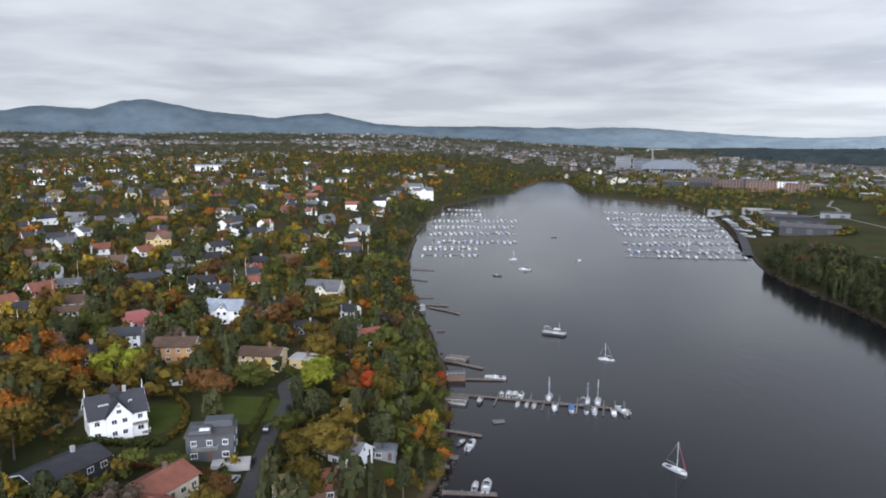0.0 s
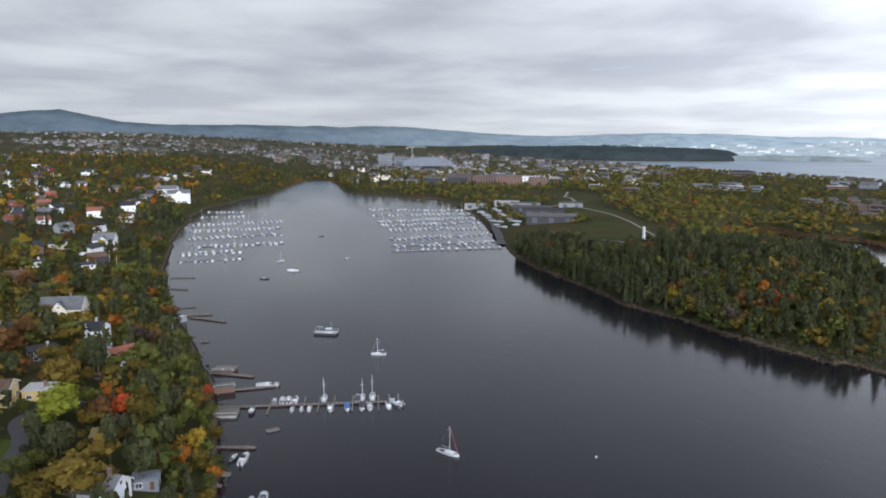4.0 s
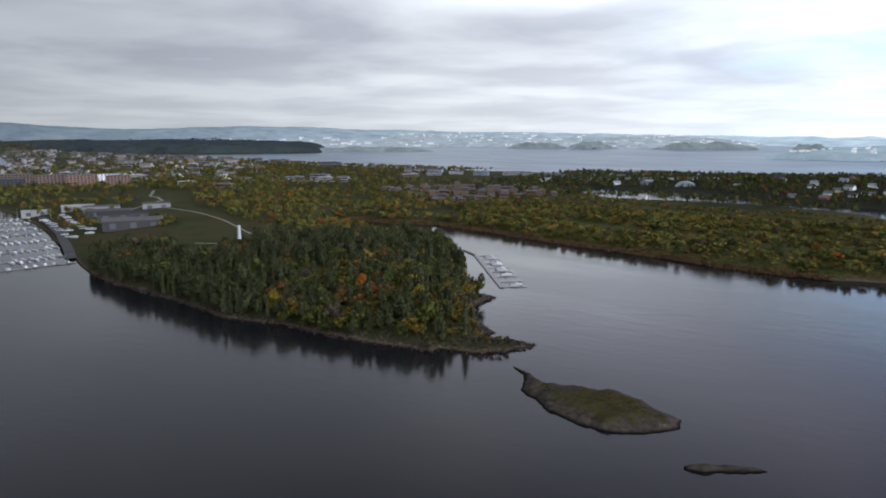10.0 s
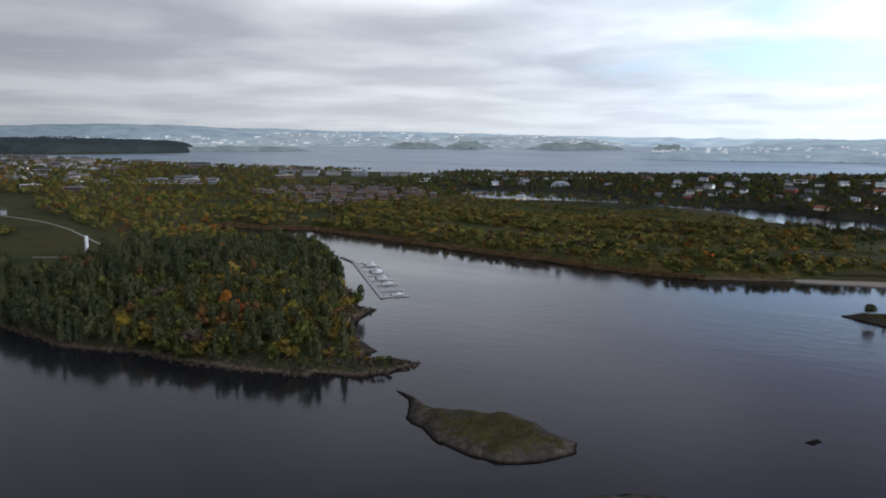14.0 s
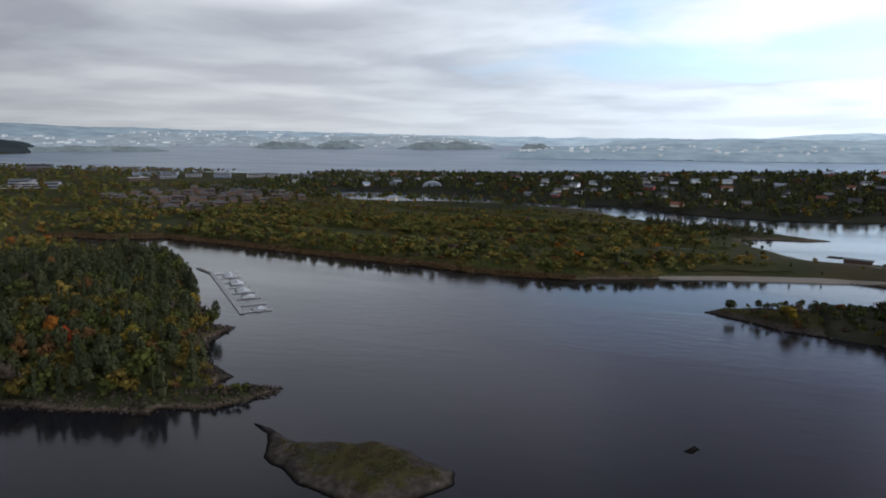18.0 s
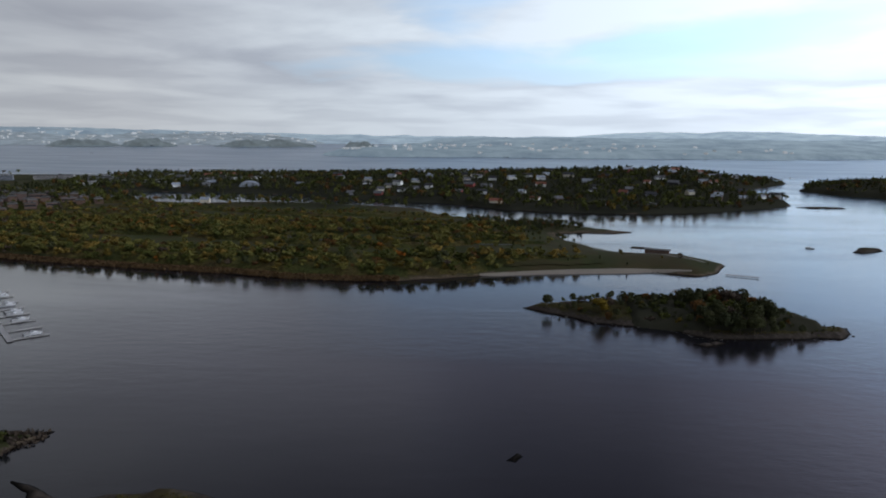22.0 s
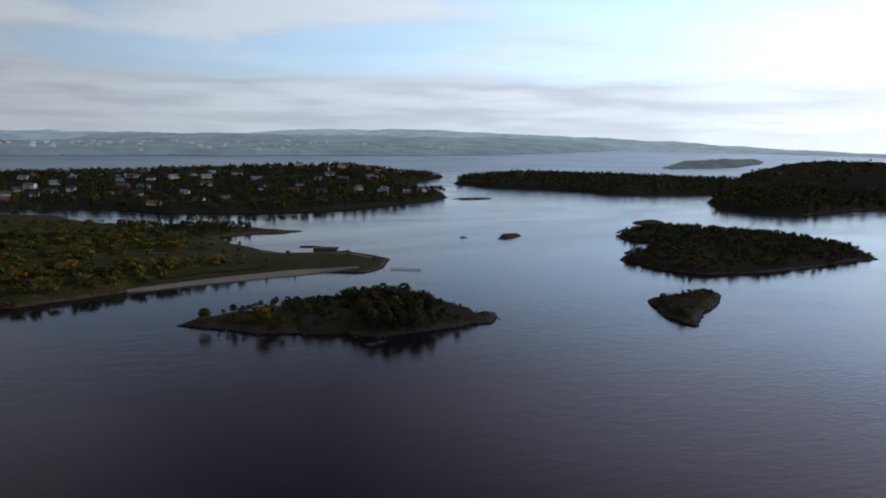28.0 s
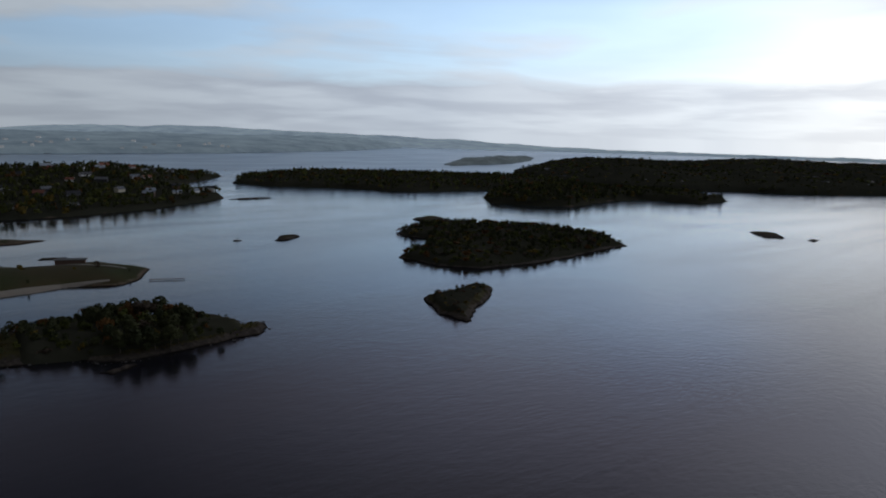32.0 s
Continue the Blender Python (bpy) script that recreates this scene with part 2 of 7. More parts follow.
def haze_glow_material(name, col, glow, paler=None):
    """Far hills, woods and walls; the haze of distance is painted as emission."""
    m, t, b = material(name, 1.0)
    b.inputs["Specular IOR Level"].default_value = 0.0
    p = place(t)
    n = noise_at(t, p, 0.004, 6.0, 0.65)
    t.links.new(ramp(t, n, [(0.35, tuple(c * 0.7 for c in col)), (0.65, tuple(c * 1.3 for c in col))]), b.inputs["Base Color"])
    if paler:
        # the painted haze glow pales towards the sea in the south-east
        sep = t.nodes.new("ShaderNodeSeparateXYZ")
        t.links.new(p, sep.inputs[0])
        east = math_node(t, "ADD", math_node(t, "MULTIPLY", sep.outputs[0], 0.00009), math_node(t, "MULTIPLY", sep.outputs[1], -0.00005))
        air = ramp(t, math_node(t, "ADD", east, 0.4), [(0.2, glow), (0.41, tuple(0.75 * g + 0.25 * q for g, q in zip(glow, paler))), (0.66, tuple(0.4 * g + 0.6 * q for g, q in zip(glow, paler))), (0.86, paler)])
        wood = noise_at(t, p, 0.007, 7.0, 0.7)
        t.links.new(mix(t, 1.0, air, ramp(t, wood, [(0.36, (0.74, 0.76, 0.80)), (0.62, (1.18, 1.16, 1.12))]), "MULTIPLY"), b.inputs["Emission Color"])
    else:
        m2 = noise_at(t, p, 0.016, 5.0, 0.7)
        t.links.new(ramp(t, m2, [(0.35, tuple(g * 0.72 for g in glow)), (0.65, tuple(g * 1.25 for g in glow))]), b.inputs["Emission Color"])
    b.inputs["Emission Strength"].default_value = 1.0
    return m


WAVE = 0.30
WATER = build_water()
GROUND = build_ground("ground_cover", 0.23, [(0.3, (0.040, 0.030, 0.022)), (0.55, (0.090, 0.066, 0.045)), (0.8, (0.17, 0.14, 0.11))])
ISLET_GROUND = build_ground("islet_cover", 0.38, [(0.3, (0.017, 0.014, 0.012)), (0.47, (0.040, 0.033, 0.027)), (0.60, (0.062, 0.050, 0.040)), (0.76, (0.15, 0.128, 0.104))], ((0.022, 0.021, 0.010), (0.050, 0.045, 0.014), (0.036, 0.026, 0.014)))
HILL_HAZE = haze_glow_material("far_hill_haze_glow", (0.04, 0.05, 0.06), (0.068, 0.096, 0.125), (0.62, 0.80, 0.97))
# far shore and houses: pale haze put in as emission, no lamps
FAR_SHORE_HAZE = haze_glow_material("far_shore_haze_glow", (0.06, 0.075, 0.085), (0.33, 0.39, 0.45))
FAR_WALLS_HAZE = haze_glow_material("far_walls_haze_glow", (0.24, 0.24, 0.24), (0.43, 0.47, 0.51))
FAR_TOWN_WALLS_HAZE = haze_glow_material("far_town_walls_haze_glow", (0.24, 0.24, 0.24), (0.40, 0.45, 0.49))
# far wood with its haze painted as a bluish glow
FAR_WOOD_HAZE = haze_glow_material("far_conifers_haze_glow", (0.035, 0.042, 0.036), (0.10, 0.135, 0.175), (0.50, 0.66, 0.83))
LEAVES = {
    "pine": leafy("pine_needles", (0.0120, 0.0160, 0.0090), (0.045, 0.050, 0.025)),
    "haze": FAR_WOOD_HAZE,
    "green": leafy("green_leaves", (0.0145, 0.0190, 0.0065), (0.064, 0.073, 0.021)),
    "willow": leafy("willow_leaves", (0.030, 0.034, 0.010), (0.112, 0.108, 0.033)),
    "birch": leafy("yellowing_birch_leaves", (0.052, 0.042, 0.012), (0.160, 0.116, 0.032)),
    "olive": leafy("olive_leaves", (0.0225, 0.0195, 0.005), (0.103, 0.078, 0.0195)),
    "yellow": leafy("yellow_leaves", (0.062, 0.04836, 0.00744), (0.20, 0.142, 0.024)),
    "lime": leafy("lime_leaves", (0.0403, 0.05084, 0.00744), (0.18, 0.196, 0.028)),
    "rust": leafy("rust_leaves", (0.02976, 0.01736, 0.00868), (0.104, 0.056, 0.0224)),
    "orange": leafy("orange_leaves", (0.0744, 0.0279, 0.00744), (0.24, 0.096, 0.0192)),
    "red": leafy("red_leaves", (0.0744, 0.0155, 0.00744), (0.272, 0.052, 0.0192)),
    "reed": leafy("dry_reeds", (0.0372, 0.02356, 0.0124), (0.16, 0.104, 0.056)),
    "bare": leafy("bare_twigs", (0.0217, 0.01736, 0.01488), (0.068, 0.0544, 0.044)),
}
CANOPY = leafy("dense_canopy", (0.014, 0.015, 0.012), (0.048, 0.047, 0.034))
CANOPY.node_tree.nodes["Principled BSDF"].inputs["Specular IOR Level"].default_value = 0.0
# distant copies of leaves and walls with a faint haze glow painted in
DISTANT_LEAVES_HAZE = {
    "pine": haze_glow_material("distant_conifers_haze", (0.020, 0.024, 0.018), (0.020, 0.026, 0.031)),
    "green": haze_glow_material("distant_green_wood_haze", (0.036, 0.038, 0.020), (0.020, 0.026, 0.031)),
    "olive": haze_glow_material("distant_olive_wood_haze", (0.062, 0.050, 0.024), (0.021, 0.026, 0.030)),
    "rust": haze_glow_material("distant_russet_wood_haze", (0.060, 0.038, 0.022), (0.022, 0.026, 0.030)),
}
DISTANT_WALLS_HAZE = haze_glow_material("distant_pale_walls_haze", (0.22, 0.22, 0.22), (0.022, 0.026, 0.031))
DISTANT_BRICK_HAZE = haze_glow_material("distant_brown_walls_haze", (0.13, 0.095, 0.08), (0.022, 0.026, 0.031))
DISTANT_ROOF_HAZE = haze_glow_material("distant_dark_roofs_haze", (0.07, 0.066, 0.066), (0.022, 0.026, 0.031))
# headland and isles: haze put into the emission as well
HEADLAND_HAZE = haze_glow_material("headland_haze_glow", (0.016, 0.020, 0.018), (0.022, 0.031, 0.040))
FAR_ISLE_HAZE = haze_glow_material("far_isle_haze_glow", (0.035, 0.042, 0.036), (0.20, 0.245, 0.285))
def build_scrub():
    """Willow and birch scrub in autumn: dark green, olive and brown in patches."""
    m, t, b = material("mixed_scrub", 0.9)
    b.inputs["Specular IOR Level"].default_value = 0.02
    p = place(t)
    patch, fine = noise_at(t, p, 0.035, 3.0, 0.6), noise_at(t, p, 0.5, 4.0, 0.7)
    hue = ramp(t, patch, [(0.30, (0.022, 0.027, 0.009)), (0.45, (0.040, 0.041, 0.013)), (0.56, (0.060, 0.048, 0.017)), (0.66, (0.036, 0.028, 0.014)), (0.78, (0.028, 0.033, 0.011))])
    t.links.new(mix(t, 1.0, hue, ramp(t, fine, [(0.3, (0.5, 0.5, 0.5)), (0.7, (1.75, 1.75, 1.75))]), "MULTIPLY"), b.inputs["Base Color"])
    bump(t, b, fine, 1.0, 1.2)
    return m


SCRUB = build_scrub()
BARK = plain("bark", (0.085, 0.065, 0.05), 0.95)
BIRCH = plain("birch_bark", (0.42, 0.40, 0.36), 0.8)
# ---- the land ----
def wave(x, y, size, seed=0.0):
    """Smooth value noise in -1 to 1 on arrays."""
    u, v = x / size + 37.7 * seed + 5000, y / size + 91.3 * seed + 5000
    i, j = np.floor(u), np.floor(v)
    a, b = u - i, v - j
    a, b = a * a * (3 - 2 * a), b * b * (3 - 2 * b)

    def rnd(i, j):
        h = np.sin(i * 127.1 + j * 311.7 + seed * 74.7) * 43758.5453
        return (h - np.floor(h)) * 2 - 1
    return (rnd(i, j) * (1 - a) + rnd(i + 1, j) * a) * (1 - b) + (rnd(i, j + 1) * (1 - a) + rnd(i + 1, j + 1) * a) * b


def rough_noise(x, y, size, seed=0.0):
    return wave(x, y, size, seed) + 0.5 * wave(x, y, size / 2.1, seed + 1) + 0.25 * wave(x, y, size / 4.3, seed + 2)


def inside(x, y, shore):
    """Metres from the shoreline, positive on land."""
    if x.size <= 64:
        s = np.array(shore, float)
        p, q = np.stack([x, y], -1)[..., None, :], np.roll(s, -1, 0)
        d = q - s
        k = np.clip(((p - s) * d).sum(-1) / ((d * d).sum(-1) + 1e-9), 0, 1)
        gap = ((p - s - k[..., None] * d) ** 2).sum(-1).min(-1)
        rise = np.where(d[:, 1] == 0, 1e-9, d[:, 1])
        cross = ((s[:, 1] > p[..., 1]) != (q[:, 1] > p[..., 1])) & (p[..., 0] < d[:, 0] * (p[..., 1] - s[:, 1]) / rise + s[:, 0])
        return np.sqrt(gap) * np.where(cross.sum(-1) % 2 == 1, 1, -1)
    best = np.full(x.shape, 1e9)
    odd = np.zeros(x.shape, bool)
    for (ax, ay), (bx, by) in zip(shore, shore[1:] + shore[:1]):
        dx, dy = bx - ax, by - ay
        s = np.clip(((x - ax) * dx + (y - ay) * dy) / (dx * dx + dy * dy + 1e-9), 0, 1)
        best = np.minimum(best, (x - ax - s * dx) ** 2 + (y - ay - s * dy) ** 2)
        if ay != by:
            odd ^= ((ay > y) != (by > y)) & (x < (bx - ax) * (y - ay) / (by - ay) + ax)
    return np.sqrt(best) * np.where(odd, 1, -1)


# shorelines, in metres, with the drone's start at the origin
SOUTH_WEST = [(-5200, -5200), (-1500, -5200), (-700, -1200), (-320, -400), (-150, -150), (-70, 0), (-24, 90), (-8, 140)]
WEST_SHORE = [(-2, 165), (0, 171), (3, 188), (2, 216), (3, 237), (1, 268), (-6, 317), (-11, 349), (-16, 387), (-22, 453), (-26, 531), (-25, 599), (-23, 704), (-18, 752), (-10, 852), (4, 939), (38, 1009), (57, 1068), (108, 1146), (141, 1278), (183, 1409), (211, 1484)]
EAST_SHORE = [(259, 1486), (251, 1360), (226, 1160), (243, 1090), (284, 1025), (326, 970), (325, 880), (300, 750), (262, 615), (240, 535), (222, 472), (217, 429), (217, 390), (217, 350), (213, 318), (217, 300), (223, 283), (224, 258), (227, 239), (230, 226), (234, 215), (235, 204), (241, 204), (245, 189), (253, 181), (268, 174), (267, 185), (260, 198), (272, 200), (280, 211), (293, 227), (306, 233), (329, 237), (323, 248), (334, 262)]
INLET = [(362, 279), (392, 309), (425, 342), (470, 405), (478, 470), (463, 512), (500, 540), (516, 522), (515, 486), (537, 450), (528, 380), (515, 318), (505, 262), (499, 214), (489, 171), (486, 133), (489, 100), (500, 72)]
SPIT = [(511, 50), (520, 15), (528, -22), (536, -60), (531, -74), (526, -88), (536, -102), (567, -116), (580, -111), (606, -93), (608, -51), (628, -36), (672, -14), (695, -11), (704, -32), (710, -68), (713, -87), (735, -62), (753, -43), (779, -7), (775, 33), (805, 91), (880, 129), (916, 234), (921, 303), (893, 426), (925, 536)]
OUTER_NECK = [(965, 559), (1018, 521), (1017, 408), (1011, 331), (969, 246), (944, 115), (922, 79), (885, 32), (869, -32), (860, -94), (878, -162), (901, -214), (983, -327), (1037, -345), (1073, -315), (1114, -297), (1208, -337), (1289, -412), (1394, -490)]
FAR_SHORE = [(1440, -440), (1420, -250), (1480, 0), (1440, 250), (1380, 520), (1300, 900), (1240, 1400), (1180, 2050), (1120, 2700), (1150, 3200), (1200, 3000), (1283, 2762), (1518, 2438), (1674, 2327), (1950, 2195), (2060, 2320), (2250, 2500), (2350, 3200), (2600, 4000), (2700, 5200), (-5200, 5200)]
MAINLAND = SOUTH_WEST + WEST_SHORE + EAST_SHORE + INLET + SPIT + OUTER_NECK + FAR_SHORE
FAR_PENINSULA = [(2400, 620), (2340, 502), (2350, 376), (2435, 106), (2431, -177), (2509, -575), (2570, -960), (2740, -1350), (3050, -1850), (3500, -2400), (4100, -2900), (5200, -2900), (5200, 500), (3400, 450), (2700, 640)]
FAR_TOWN = [(1799, 3878), (2135, 3433), (2520, 3000), (2880, 2560), (3190, 2110), (3440, 1560), (3640, 1000), (5200, 1100), (5200, 5200), (2900, 5200)]
WEST_ISLAND = [(1225, -436), (1138, -468), (1058, -572), (1000, -590), (972, -625), (966, -690), (956, -747), (940, -800), (925, -915), (1000, -1020), (1260, -960), (1400, -650), (1330, -500)]
WOODED_ISLAND = [(863, -663), (794, -621), (733, -650), (714, -690), (744, -813), (738, -870), (703, -889), (655, -900), (661, -988), (721, -1009), (800, -1000), (900, -900), (930, -780)]
WEST_MAINLAND = [(840, -1070), (800, -1105), (748, -1190), (675, -1230), (586, -1393), (480, -1700), (300, -2300), (500, -3000), (1300, -2600), (1700, -1700), (1300, -1150), (1000, -1000)]
CENTRE = (55.0, 30.0)


def ground_height(x, y):
    """Height of the ground over the sea, for arrays of x and y."""
    r = np.hypot(x - CENTRE[0], y - CENTRE[1])
    jag = (0.7 + 1.8 * np.clip((r - 350) / 700, 0, 1)) * rough_noise(x, y, 22, 3.0)
    # the residential slope in the west, the flat old airfield in the east
    late = np.clip(y - 1000, 0, 1e9)
    west = np.clip((170 + 0.05 * late - x) / (240 + 0.55 * late) + 0.5, 0, 1)
    west = west * west * (3 - 2 * west)
    top = west * (23 + np.clip((r - 420) * 0.026, 0, 85)) + (1 - west) * (5.5 - 3.7 * np.clip((x - 560) / 160, 0, 1) * np.clip((1000 - y) / 300, 0, 1) + np.clip((r - 1500) * 0.012, 0, 40))
    top = top + 13 * np.exp(-((x - 292) / 62) ** 2 - ((y - 330) / 105) ** 2) + 9 * np.exp(-((x - 420) / 150) ** 2 - ((y - 620) / 170) ** 2)
    top = top + 19 * np.exp(-((x - 1180) / 170) ** 2 - ((y + 40) / 380) ** 2) + 13 * np.exp(-((x - 1230) / 130) ** 2 - ((y + 300) / 150) ** 2)
    spread = 22 + 50 * west + 25 * np.clip((r - 700) / 800, 0, 1)
    d = inside(x, y, MAINLAND) + jag + np.clip((300 - r) / 60, 0, 1.3) * (x > 150)
    h = np.where(d > 0, top * (1 - np.exp(-d / spread)) * (1 + 0.10 * rough_noise(x, y, 120, 1.0)) + 0.25 * np.minimum(d, 3), 0.35 * d)
    for shore, top, spread, seed in ((FAR_PENINSULA, 20, 130, 5), (WEST_ISLAND, 14, 60, 7), (WOODED_ISLAND, 11, 60, 8), (WEST_MAINLAND, 20, 90, 9)):
        e = inside(x, y, shore) + jag * 2
        if shore is FAR_PENINSULA:
            top = top + 20 * np.clip((x - 2850) / 500, 0, 1)
        uneven = 0.2 * rough_noise(x, y, 320, seed) if shore is FAR_PENINSULA else 0.42 * rough_noise(x, y, 150, seed) + 0.4 * wave(x, y, 240, seed + 2)
        g = np.where(e > 0, top * (1 - np.exp(-e / spread)) * (1 + uneven), 0.35 * e)
        h = np.maximum(h, g)
    return np.maximum(h, -5.0)


def height_at(x, y):
    return float(ground_height(np.array([float(x)]), np.array([float(y)]))[0])


def sheet(name, verts, quads, mat, smooth=True):
    me = bpy.data.meshes.new(name)
    me.vertices.add(len(verts))
    me.vertices.foreach_set("co", np.asarray(verts, np.float32).ravel())
    quads = np.asarray(quads, np.int32)
    n = quads.shape[1]
    me.loops.add(quads.size)
    me.loops.foreach_set("vertex_index", quads.ravel())
    me.polygons.add(len(quads))
    me.polygons.foreach_set("loop_start", np.arange(0, quads.size, n, dtype=np.int32))
    me.polygons.foreach_set("loop_total", np.full(len(quads), n, np.int32))
    me.polygons.foreach_set("use_smooth", np.full(len(quads), smooth))
    me.update(calc_edges=True)
    me.materials.append(mat)
    return me


def grid_quads(rows, cols):
    a = np.arange(rows - 1)[:, None] * cols + np.arange(cols - 1)[None, :]
    return np.stack([a, a + 1, a + cols + 1, a + cols], -1).reshape(-1, 4)


def build_land():
    yaws = np.radians(np.linspace(78, -176, 960))
    radii = 40 * (4950 / 40) ** np.linspace(0, 1, 310)
    r, a = np.meshgrid(radii, yaws, indexing="ij")
    x, y = CENTRE[0] - r * np.sin(a), CENTRE[1] + r * np.cos(a)
    h = ground_height(x.ravel(), y.ravel())
    q = grid_quads(310, 960)
    q = q[(h[q] > -4.9).any(1)]
    return tagged(new("ground", sheet("ground", np.stack([x.ravel(), y.ravel(), h], 1), q[:, ::-1], GROUND)), "autumn ground of grass, scrub and bare shore rock", "ground", kind="structure")


build_land()


def build_sea():
    # wide sheet of water; rings keep its faces even
    yaws = np.linspace(0, 2 * math.pi, 97)[:-1]
    radii = np.array([0, 60, 200, 600, 1800, 5400.0])
    r, a = np.meshgrid(radii[1:], yaws, indexing="ij")
    v = np.concatenate([[[CENTRE[0], CENTRE[1], 0]], np.stack([CENTRE[0] + r * np.cos(a), CENTRE[1] + r * np.sin(a), 0 * r], -1).reshape(-1, 3)])
    q = []
    for k in range(96):
        n = (k + 1) % 96
        for ring in range(4):
            q.append((1 + ring * 96 + k, 1 + (ring + 1) * 96 + k, 1 + (ring + 1) * 96 + n, 1 + ring * 96 + n))
        q.append((0, 0, 0, 0))
    q = [f for f in q if f[0] != f[1]]
    me = bpy.data.meshes.new("water")
    me.from_pydata([tuple(p) for p in v], [], q + [(0, 1 + k, 1 + (k + 1) % 96) for k in range(96)])
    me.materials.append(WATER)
    return tagged(new("water", me), "dark calm fjord water with soft ripples", "water", kind="structure")


build_sea()


def build_hills():
    """The ridges all round the horizon, as a far backdrop."""
    yaw = [60, 36, 30, 27, 25, 23, 19, 14, 10, 6, 3, -3, -10, -14, -18, -25, -31, -34, -40, -44, -54, -66, -74, -90, -96, -100, -104, -110, -116, -122, -130, -136, -142, -180]
    top = [180, 215, 285, 270, 322, 330, 270, 228, 262, 190, 178, 180, 164, 172, 150, 104, 108, 117, 117, 97, 80, 62, 50, 42, 52, 78, 88, 94, 82, 68, 50, 24, 10, 8]
    a = np.linspace(60, -180, 900)
    z = np.interp(-a, [-v for v in yaw], top)
    z = z + 5 * rough_noise(a * 10, a * 0, 18, 4.0) + 1.5 * rough_noise(a * 10, a * 0, 3, 5.0)
    verts = []
    for k, (r, s) in enumerate(((4200, -0.02), (4450, 0.45), (4650, 0.8), (4850, 1.0), (4880, -0.1))):
        wob = 1 + 0.12 * rough_noise(a * 10, a * 0 + 50 * k, 25, 6.0 + k) * (0 < s < 1)
        rr = np.radians(a)
        verts.append(np.stack([CENTRE[0] - r * np.sin(rr), CENTRE[1] + r * np.cos(rr), z * s * wob - (s < 0.3) * 4], 1))
    return tagged(new("backdrop", sheet("backdrop", np.concatenate(verts), grid_quads(5, 900)[:, ::-1], HILL_HAZE)), "hazy blue wooded hills along the horizon", "hills", kind="structure")


build_hills()


def build_far_town():
    """The opposite shore of the fjord, its haze a glow in the material."""
    a, r = np.meshgrid(np.radians(np.linspace(-24, -84, 260)), np.linspace(3150, 4830, 52))
    x, y = CENTRE[0] - r * np.sin(a), CENTRE[1] + r * np.cos(a)
    e = inside(x.ravel(), y.ravel(), FAR_TOWN) + 14 * rough_noise(x.ravel(), y.ravel(), 160, 3.0)
    h = np.where(e > 0, 62 * (1 - np.exp(-e / 500)) * (1 + 0.35 * rough_noise(x.ravel(), y.ravel(), 320, 6.0)), 0.3 * e)
    q = grid_quads(52, 260)
    q = q[(h[q] > -6).any(1)]
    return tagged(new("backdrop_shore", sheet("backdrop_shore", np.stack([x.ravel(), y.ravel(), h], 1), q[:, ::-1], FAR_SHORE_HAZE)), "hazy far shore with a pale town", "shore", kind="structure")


build_far_town()


def far_isle(name, cx, cy, long, wide, turn, top, seed, label):
    """A low wooded island far out in the fjord."""
    u, v = np.meshgrid(np.linspace(-1.15, 1.15, 70), np.linspace(-1.15, 1.15, 24))
    d = 1 - np.hypot(u, v) + 0.22 * rough_noise(u * 300, v * 300, 160, seed)
    h = np.where(d > 0, top * np.minimum(1, 1.7 * np.maximum(d, 0)) ** 0.7 * (1 + 0.3 * rough_noise(u * 300, v * 300, 70, seed + 1)) + 2.5 * rough_noise(u * long, v * wide, 9, seed), -8).ravel()
    a = radians(turn)
    x, y = (u * long / 2).ravel(), (v * wide / 2).ravel()
    q = grid_quads(24, 70)
    q = q[(h[q] > -7).any(1)]
    p = np.stack([cx + x * math.cos(a) - y * math.sin(a), cy + x * math.sin(a) + y * math.cos(a), h], 1)
    return tagged(new(name, sheet(name, p, q, FAR_ISLE_HAZE)), label, "island", kind="structure")


far_isle("far_island", 2200, 2240, 600, 150, -54, 17, 41.0, "long low wooded island before the far town")
far_isle("far_island", 3060, 1860, 300, 120, -54, 24, 42.0, "dark wooded island before the far town")
far_isle("far_island", 3170, 1610, 230, 110, -56, 29, 47.0, "steeper wooded island beside its neighbour")
far_isle("far_island", 3340, 1120, 420, 130, -66, 26, 43.0, "low wooded island before the far shore")
far_isle("far_island", 3560, 720, 150, 80, -74, 21, 44.0, "small round island far out")
far_isle("far_island", 1880, -1640, 900, 170, -58, 17, 45.0, "long low island beyond the wooded ones")


def far_town_height(x, y):
    e = inside(x, y, FAR_TOWN) + 14 * rough_noise(x, y, 160, 3.0)
    return np.where(e > 0, 62 * (1 - np.exp(-e / 500)) * (1 + 0.35 * rough_noise(x, y, 320, 6.0)), 0.3 * e)


def build_islet(name, shore, top, spread, label, step, seed=1.0, jag=1.0):
    """A low island of its own: rock at the rim, grass or heath above."""
    xs, ys = [p[0] for p in shore], [p[1] for p in shore]
    x0, x1, y0, y1 = min(xs) - 8, max(xs) + 8, min(ys) - 8, max(ys) + 8
    nx, ny = int((x1 - x0) / step) + 2, int((y1 - y0) / step) + 2
    gx, gy = np.meshgrid(np.linspace(x0, x1, nx), np.linspace(y0, y1, ny))
    h = islet_height(gx.ravel(), gy.ravel(), shore, top, spread, seed, jag)
    q = grid_quads(ny, nx)
    q = q[(h[q] > -1.4).any(1)]
    return tagged(new(name, sheet(name, np.stack([gx.ravel(), gy.ravel(), h], 1), q, ISLET_GROUND)), label, "island", kind="structure")


